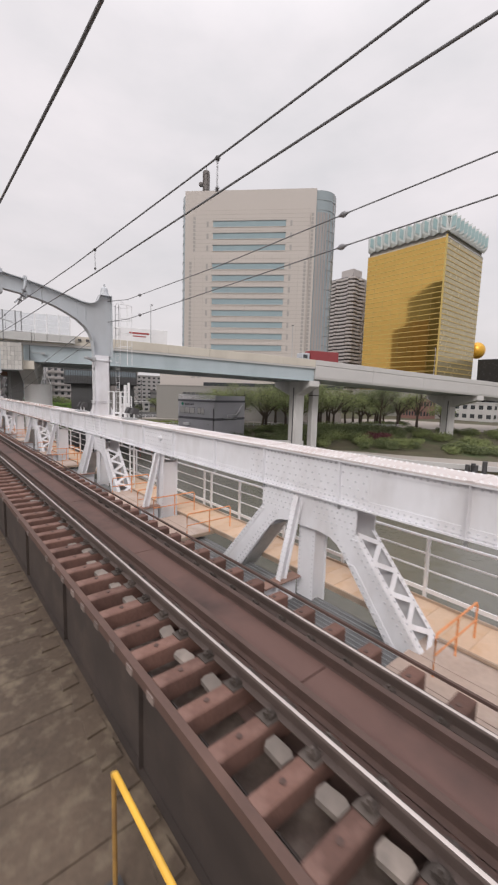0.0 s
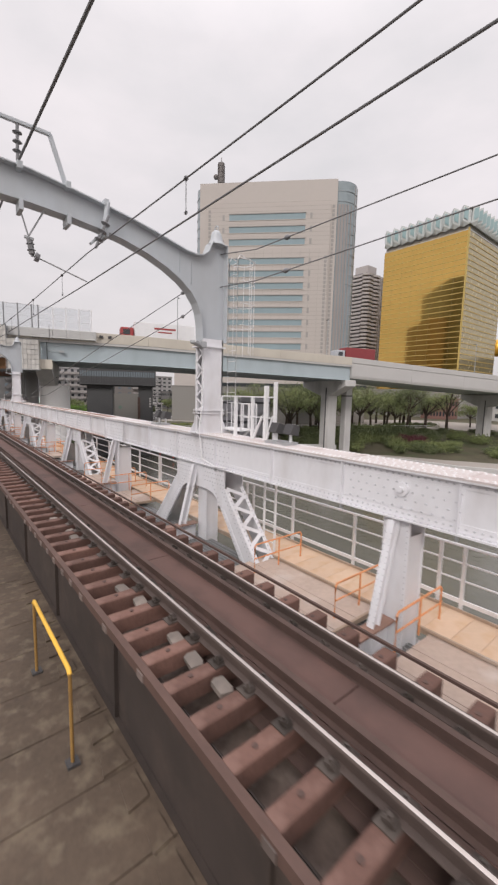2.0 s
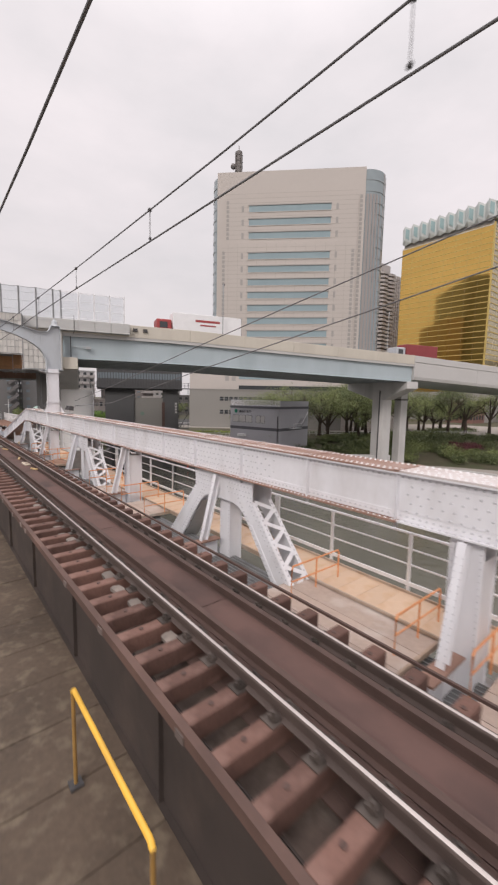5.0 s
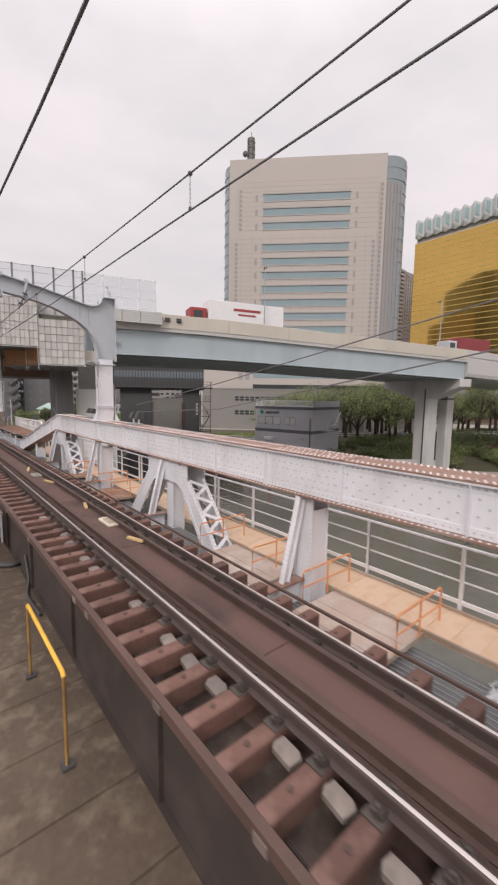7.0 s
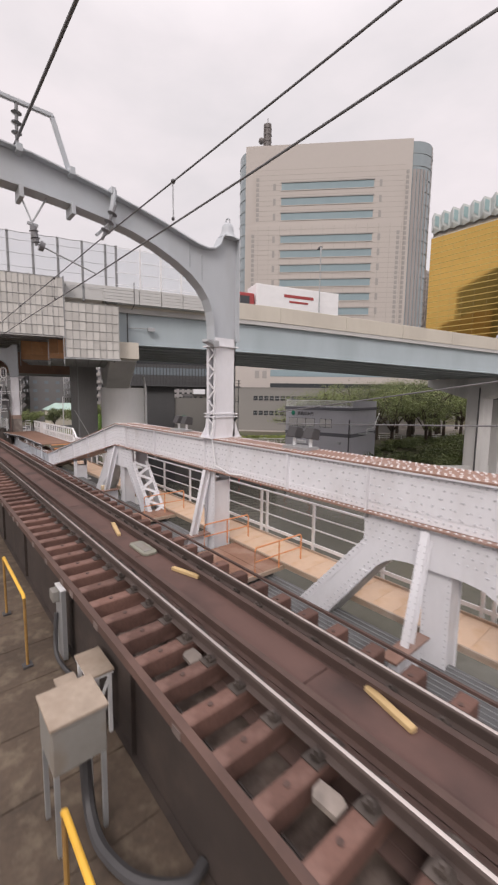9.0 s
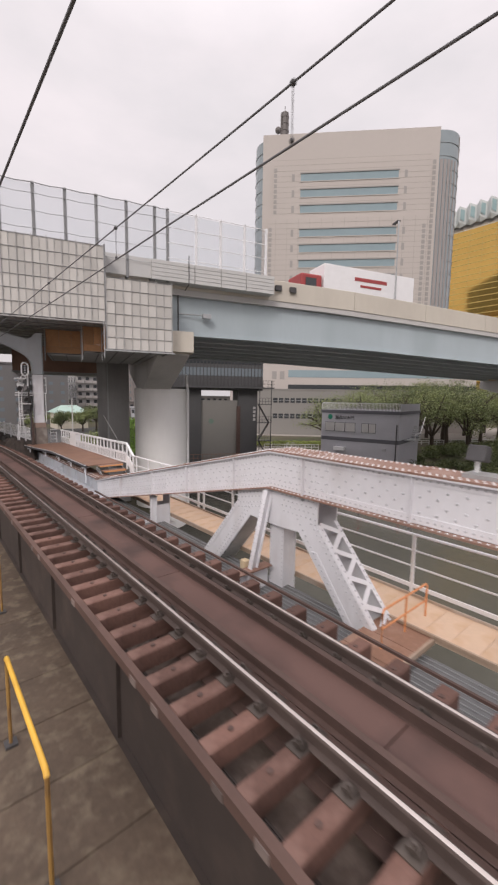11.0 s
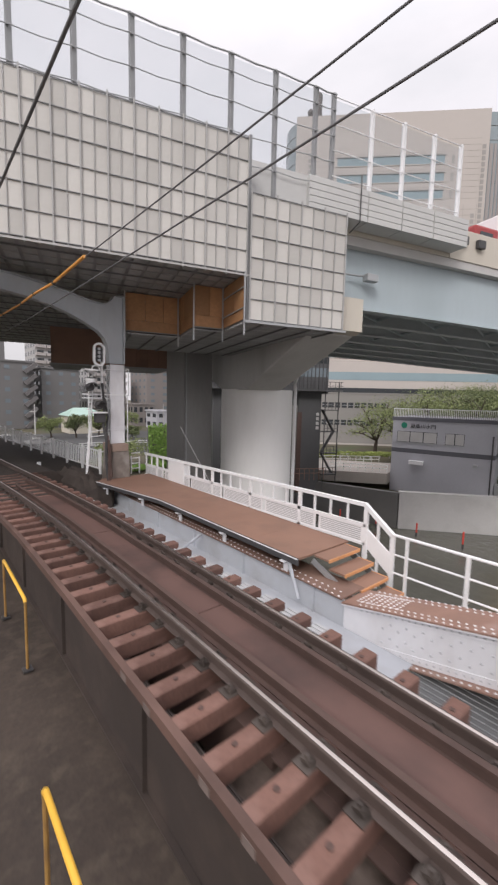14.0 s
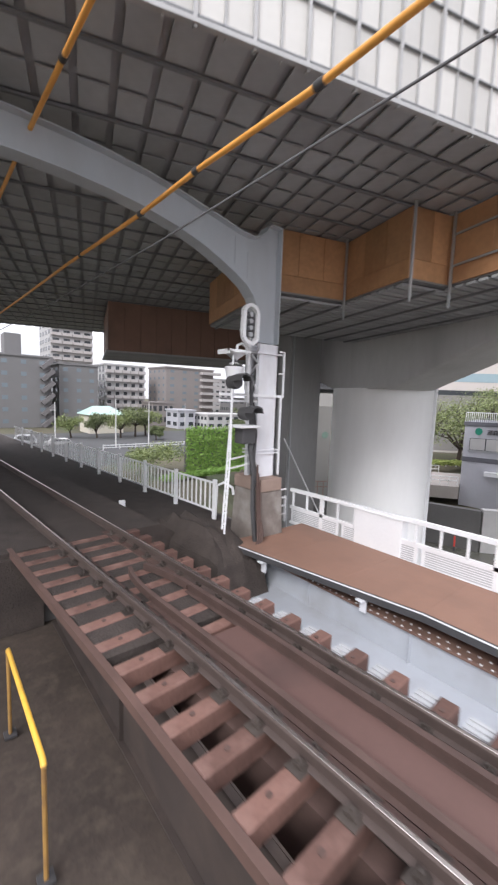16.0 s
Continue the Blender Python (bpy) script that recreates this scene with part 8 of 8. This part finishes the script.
for i, (x, y, h, r) in enumerate(spots):
    z = GZ if x > 78 else GZ - 2.2 + max(0.0, (x + y - 155) * 0.09)
    if x > 84:
        h, r = h * 1.18, r * 1.1
    tree(x, y, min(z, GZ), h + GZ - min(z, GZ), r, 40 + i, "broad-crowned green tree on the river bank", LEAF2 if i % 3 == 1 else LEAF, 4200, 0.31)
shrub_r = random.Random(9)


def shrub(x, y, z, r, leaf, label, name="shrub"):
    m = Mesh()
    for _ in range(5):
        leaves(m, (x + shrub_r.uniform(-0.6, 0.6) * r, y + shrub_r.uniform(-0.6, 0.6) * r, z + r * 0.35), r * 0.65, 190, 0.34, shrub_r, 0.6)
    tagged(solid(name, m, leaf), label, "shrub", "bank shrubs")


for (x, y) in ((90, 68), (95, 69), (99, 70), (84, 70), (79, 70), (104, 69), (92, 73), (87, 74), (113, 66), (118, 64), (123, 58), (128, 52), (121, 66), (101, 74), (108, 73), (75, 72), (132, 46), (126, 62)):
    shrub(x, y, GZ - 1.6 + (0.8 if y > 72 else 0), shrub_r.uniform(2.2, 3.4), LEAF2 if (x + y) % 2 else LEAF, "dense dark green shrub on the bank slope")
for (x, y) in ((96, 58), (99, 57), (93.5, 58.5), (97.5, 60)):
    shrub(x, y, GZ - 1.5, 2.4, LEAFRED, "dark red leaved shrub on the bank slope")
bush_r = random.Random(31)


def bank_point(k, u, f):
    """A place on the bank slope: stretch k of the shore, u along it, f from the water up to street level."""
    a = Vector((*SHORE[k], 0)).lerp(Vector((*SHORE[k + 1], 0)), u)
    b = Vector((*inner[k], 0)).lerp(Vector((*inner[k + 1], 0)), u)
    p = a.lerp(b, f)
    return p.x, p.y, GZ - 3.2 * (1 - (f - 0.18) / 0.82)


for k in range(120):
    x, y, z = bank_point(bush_r.choice((7, 8, 8, 9, 9, 10, 11)), bush_r.random(), bush_r.uniform(0.28, 0.95))
    shrub(x, y, z, bush_r.uniform(1.4, 3.8), (LEAF2, LEAF, LEAF2, LEAF2, LEAF)[k % 5], "low green shrub on the bank slope")
for k in range(26):
    shrub(74 + 2.5 * k + bush_r.uniform(-0.8, 0.8), 79.5 - 0.25 * k + bush_r.uniform(-1, 1), GZ - 0.2, bush_r.uniform(1.6, 2.6), LEAF2 if k % 3 else LEAF, "dense dark green bush under the bank trees")
RAILPIPE = mat("white_pipe_paint", (0.66, 0.66, 0.65), 0.5, var=0.05, bump=0.0)
YELLOWLEAF = leaf_mat("yellow_green_hedge_leaves", (0.17, 0.23, 0.05), (0.36, 0.40, 0.12))
for k in range(12):
    shrub(52.0 + k * 1.25, 104.2 - k * 0.78, GZ + 0.5, 1.0, YELLOWLEAF, "low yellow-green clipped hedge bush beside the gate house", "hedge_bush")
quay_path = Mesh().add([(43.5, 97.5, GZ + 0.03), (50.2, 88.6, GZ + 0.03), (60.5, 92.5, GZ + 0.03), (52.0, 105.0, GZ + 0.03), (43.5, 97.5, GZ - 1.5), (50.2, 88.6, GZ - 1.5), (60.5, 92.5, GZ - 1.5), (52.0, 105.0, GZ - 1.5)], BOXF_RING)
tagged(solid("quay_pavement", quay_path, PAVING), "pale paved quay between the water gate and its house", "pavement", kind="structure")
for r_ in range(2):
    qa, qb = (Vector((46.2, 95.6, GZ)), Vector((51.2, 89.2, GZ))) if r_ == 0 else (Vector((50.5, 101.5, GZ)), Vector((58.5, 95.0, GZ)))
    qr = thing("quay_railing", tuple(qa), "white pipe railing along the quay pavement", "railing", "quay railings")
    for z in (0.55, 1.05):
        part("rail", Mesh().tube([qa + Vector((0, 0, z)), qb + Vector((0, 0, z))], 0.05, 6), RAILPIPE, qr, smooth=True)
    for k in range(9):
        c_ = qa.lerp(qb, k / 8)
        part("post", Mesh().tube([c_, c_ + Vector((0, 0, 1.05))], 0.05, 6), RAILPIPE, qr, smooth=True)
RAILW = mat("white_fence_paint", (0.62, 0.62, 0.62), 0.6, var=0.05, bump=0.0)
hf = thing("bank_fence", (80, 90, GZ), "white low fence along the riverside road", "fence")
for k in range(40):
    a = Vector((56, 101, GZ)).lerp(Vector((128, 68, GZ)), k / 40)
    b = Vector((56, 101, GZ)).lerp(Vector((128, 68, GZ)), (k + 1) / 40)
    part("rail", Mesh().beam(a + Vector((0, 0, 0.95)), b + Vector((0, 0, 0.95)), 0.08, 0.12).beam(a + Vector((0, 0, 0.5)), b + Vector((0, 0, 0.5)), 0.06, 0.1), RAILW, hf)
    part("post", Mesh().box(a.x - 0.06, a.x + 0.06, a.y - 0.06, a.y + 0.06, GZ, GZ + 1.05), RAILW, hf)

# ---- street and houses past the bridge ----
GREYAPT = mat("grey_apartment_tiles", (0.17, 0.165, 0.165), 0.75, var=0.06, scale=0.2, fine=3)
PALEAPT = mat("pale_apartment_tiles", (0.42, 0.41, 0.41), 0.75, var=0.05, scale=0.2, fine=3)
BROWNAPT = mat("brown_grey_apartment_tiles", (0.24, 0.215, 0.205), 0.75, var=0.06, scale=0.2, fine=3)
street = tagged(solid("street", Mesh().add([(10, 120, GZ + 0.03), (120, 150, GZ + 0.03), (120, 168, GZ + 0.03), (10, 172, GZ + 0.03)], [(0, 1, 2, 3)]), ASPHALT), "grey asphalt street past the railway", "road", kind="structure")
S = GZ + 0.03
a1 = plain_building("grey_apartment_block", "grey six-storey apartment block with an outside stair", 14, 27.5, 190, 205, S, 12.2, GREYAPT, 6, 3, "xy", PALEGLASS, 0.3, 0.35)
for f in range(6):
    z = S + 3.2 * f
    # flights take the same dark grey as the painted recess shade
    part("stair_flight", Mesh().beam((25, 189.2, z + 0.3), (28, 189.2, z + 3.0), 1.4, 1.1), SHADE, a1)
part("roof_house", Mesh().box(17, 21, 194, 200, 12.4, 18.5), GREYAPT, a1)
plain_building("grey_apartment_wing", "grey apartment wing with square windows", 30, 41, 192, 208, S, 11.0, GREYAPT, 6, 3, "xy", PALEGLASS, 0.35, 0.35)
plain_building("white_apartment_tower", "tall pale apartment tower with rows of balconies", 41, 58, 250, 270, S, 33, PALEAPT, 12, 4, "xy", DARKGLASS, 0.6, 0.5, True)
plain_building("striped_apartment_block", "apartment block with white and grey vertical bays", 46, 59.8, 200, 216, S, 12.6, PALEAPT, 7, 5, "xy", DARKGLASS, 0.45, 0.7, True)
b8 = plain_building("brown_apartment_block", "brown-grey apartment block with balconies on its side", 66, 86, 196, 210, S, 13.0, BROWNAPT, 8, 4, "xy", PALEGLASS, 0.3, 0.35)
for f in range(8):
    part("balcony", Mesh().box(80, 88.5, 194.4, 196, S + 2.5 * f + 0.9, S + 2.5 * f + 1.9), BAND, b8)
plain_building("small_brown_shop", "small brown flat-roofed shop building", 58, 66, 190, 198, S, 0.5, BROWNAPT, 2, 4, "xy")
plain_building("blue_grey_shop", "narrow blue-grey shop front", 60, 66, 176, 184, S, -1.5, GREYWALL, 2, 2, "xy")
plain_building("white_house", "white two-storey house with a grey roof", 68, 84, 172, 182, S, -2.6, WALLCON, 2, 5, "xy")
plain_building("far_pale_block", "far pale apartment block", 100, 120, 230, 245, S, 12.0, PALEAPT, 8, 6, "xy", DARKGLASS, 0.5, 0.4)
plain_building("far_grey_block", "far low grey building", 110, 135, 215, 225, S, 3.0, GREYAPT, 3, 7, "xy", DARKGLASS, 0.5, 0.4)
GREENROOF = mat("pale_green_metal_roof", (0.36, 0.50, 0.44), 0.5, var=0.05, scale=0.5, fine=6, bump=0.05)
CREAM = mat("cream_wall", (0.58, 0.54, 0.45), 0.8, var=0.05)
gr = thing("green_roof_house", (33, 172, S), "cream house with a pale green hipped roof", "house")
part("wall", Mesh().box(31, 39.5, 168, 176, S, -2.3), CREAM, gr)
m = Mesh().add([(30.3, 167.3, -2.3), (40.2, 167.3, -2.3), (40.2, 176.7, -2.3), (30.3, 176.7, -2.3), (33, 172, -0.2), (37.5, 172, -0.2)], [(0, 1, 5, 4), (1, 2, 5), (2, 3, 4, 5), (3, 0, 4), (0, 3, 2, 1)])
part("roof", m, GREENROOF, gr)
for i, (x, y, h, r) in enumerate(((24.5, 160, 6.0, 2.6), (29.5, 158, 6.0, 3.0), (34.5, 157, 6.6, 3.6), (38.5, 158, 7.6, 3.8), (42, 160, 7.8, 3.6), (40, 150, 3.2, 2.0), (93, 184, 8, 4.5), (75, 165, 4.0, 2.4))):
    tree(x, y, S, h, r, 90 + i, "small dark green street tree", LEAF2 if i % 2 else LEAF, 3600, 0.34)
ivy = thing("ivy_wall", (29, 112, S), "wall thickly grown over with bright green ivy", "ivy wall")
part("wall", Mesh().box(25.9, 38, 112.4, 113.0, S, -1.4), DARKCON, ivy)
ir = random.Random(21)
m = Mesh()
for _ in range(6500):
    p = Vector((ir.uniform(25.7, 38.0), 112.2 + ir.uniform(-0.35, 0.25), ir.uniform(S, -1.2 + ir.uniform(-0.2, 0.35))))
    a = Vector((ir.gauss(0, 1), ir.gauss(0, 0.4), ir.gauss(0, 1))).normalized() * 0.26
    b = a.cross(Vector((ir.gauss(0, 0.4), 1, ir.gauss(0, 0.4)))).normalized() * 0.18
    m.add([p - a * 0.5, p + b * 0.5, p + a * 0.5, p - b * 0.5], [(0, 1, 2, 3)])
tagged(part("leaves", m, LEAF3, ivy), kind="stuff")
for (x, y, r) in ((21.6, 113, 3.0), (24.2, 114, 3.3), (19.8, 114, 2.4)):
    shrub(x, y, S + 1.5, r, LEAF, "round green bush beside the ivy wall", "bush")
for k in range(10):
    shrub(21 + 1.6 * k, 108.5 + 0.2 * k, S + 0.2, 0.9, LEAF3, "low bright green border plants", "border_plant")
for (x, y, lab) in ((13.5, 150, "white van parked by the street"), (18.5, 146, "pale car parked by the street"), (9.0, 160, "dark car parked by the street")):
    c_ = thing("parked_car", (x, y, S), lab, "car", "parked cars")
    hgt = 1.9 if "van" in lab else 1.45
    body = [(-2.2, 0.35), (-2.2, 0.85), (-1.5, 0.95), (-0.9, hgt), (1.6, hgt), (2.1, 0.95), (2.2, 0.4)]
    paint = {"w": WHITE2, "p": WALLCON, "d": DARKSTEEL}[lab[0]]
    part("body", Mesh().slab(body, lambda u, v, t: (x + u, y + t, S + v), -0.85, 0.85), paint, c_, bevel=0.08)
    part("window", Mesh().slab([(-1.3, 1.0), (-0.85, hgt - 0.12), (1.5, hgt - 0.12), (1.9, 1.0)], lambda u, v, t: (x + u, y + t, S + v), -0.87, 0.87), DARKGLASS, c_)
    for u in (-1.4, 1.4):
        for t in (-0.75, 0.75):
            part("wheel", Mesh().tube([(x + u, y + t - 0.12, S + 0.33), (x + u, y + t + 0.12, S + 0.33)], 0.33, 12), DARKSTEEL, c_, smooth=True)
gr2 = thing("street_guard_rail", (40, 140, S), "white pipe guard rail along the street", "guard rail")
for k in range(16):
    x0 = 24 + 3.0 * k
    part("rail", Mesh().box(x0, x0 + 2.9, 138.0, 138.1, S + 0.7, S + 0.85).box(x0, x0 + 2.9, 138.0, 138.1, S + 0.3, S + 0.42), RAILW, gr2)
    part("post", Mesh().box(x0 - 0.06, x0 + 0.06, 137.98, 138.12, S, S + 0.9), RAILW, gr2)
for (x, y, h) in ((27, 140, 9), (33.5, 140, 8.5), (19, 150, 8), (60, 172, 8)):
    p_ = thing("utility_pole", (x, y, S), "slim grey utility pole by the street", "pole", "street poles")
    part("shaft", Mesh().tube([(x, y, S), (x, y, S + h)], [0.14, 0.09], 8), CONCRETE, p_, smooth=True)
    part("arm", Mesh().box(x - 0.9, x + 0.2, y - 0.06, y + 0.06, S + h * 0.8, S + h * 0.8 + 0.12), CONCRETE, p_)

# ---- vehicles on the expressway ----


def lorry(x, cab, box, box_len, zb, label, bars=None):
    """A lorry on the near lane, driving to the left."""
    z0 = road_z(x) - 1.42
    v = thing("lorry", ex(x, 3.0, z0), label, "lorry", "lorries on the expressway")

    def lm(x0, x1, d0, d1, za, zc):
        m = Mesh().box(x0, x1, d0, d1, za, zc)
        m.v = [ex(px, d, z0 + pz) for px, d, pz in m.v]
        return m
    part("box_body", lm(x, x + box_len, 1.6, 4.0, 1.0, zb), box, v, bevel=0.05)
    c = part("cab", lm(x - 2.1, x - 0.15, 1.65, 3.95, 0.6, 2.9), cab, v, bevel=0.15)
    part("cab_window", lm(x - 1.7, x - 0.7, 1.62, 1.66, 1.75, 2.55), DARKGLASS, c)
    part("chassis", lm(x - 2.0, x + box_len, 1.9, 3.7, 0.55, 1.0), DARKSTEEL, v)
    for px in (x - 1.2, x + box_len - 1.2, x + box_len - 2.5):
        for d in (1.7, 3.6):
            part("wheel", Mesh().tube([ex(px, d, z0 + 0.5), ex(px, d + 0.3, z0 + 0.5)], 0.5, 14), DARKSTEEL, v, smooth=True)
    if bars:
        for k, (a, b, za, zc) in enumerate(bars):
            part("marking", lm(x + a, x + b, 1.57, 1.6, za, zc), REDPAINT, v)


REDPAINT = mat("dull_red_paint", (0.34, 0.05, 0.05), 0.5, var=0.06, bump=0.02)
CONTAINER = mat("dark_red_container", (0.26, 0.045, 0.05), 0.55, var=0.08, scale=0.8, fine=6)
lorry(26.5, REDPAINT, WHITE2, 9.5, 3.9, "white box lorry with a red cab on the expressway", [(3.0, 6.4, 2.85, 3.15), (3.6, 5.8, 2.35, 2.55)])
lorry(66.0, BLUEGREY, CONTAINER, 7.0, 3.5, "lorry with a dark red container on the expressway")

# red marker poles in the water before the flood wall
REDMARK = mat("red_marker_paint", (0.62, 0.07, 0.05), 0.5, var=0.08, bump=0.0)
for x, y, h in ((42.1, 90.3, 1.35), (43.0, 85.6, 1.6), (44.0, 80.9, 1.55), (44.0, 75.8, 1.9), (46.8, 71.7, 1.5)):
    mp = thing("marker_pole", (x, y, WZ), "thin red marker pole standing in the river", "marker pole", "river marker poles")
    part("pole", Mesh().tube([(x, y, WZ - 1.5), (x, y, WZ + h)], 0.10, 8), REDMARK, mp, smooth=True)
    part("dark_base", Mesh().tube([(x, y, WZ - 1.5), (x, y, WZ + h * 0.3)], 0.115, 8), DARKSTEEL, mp, "dark wet base", True)
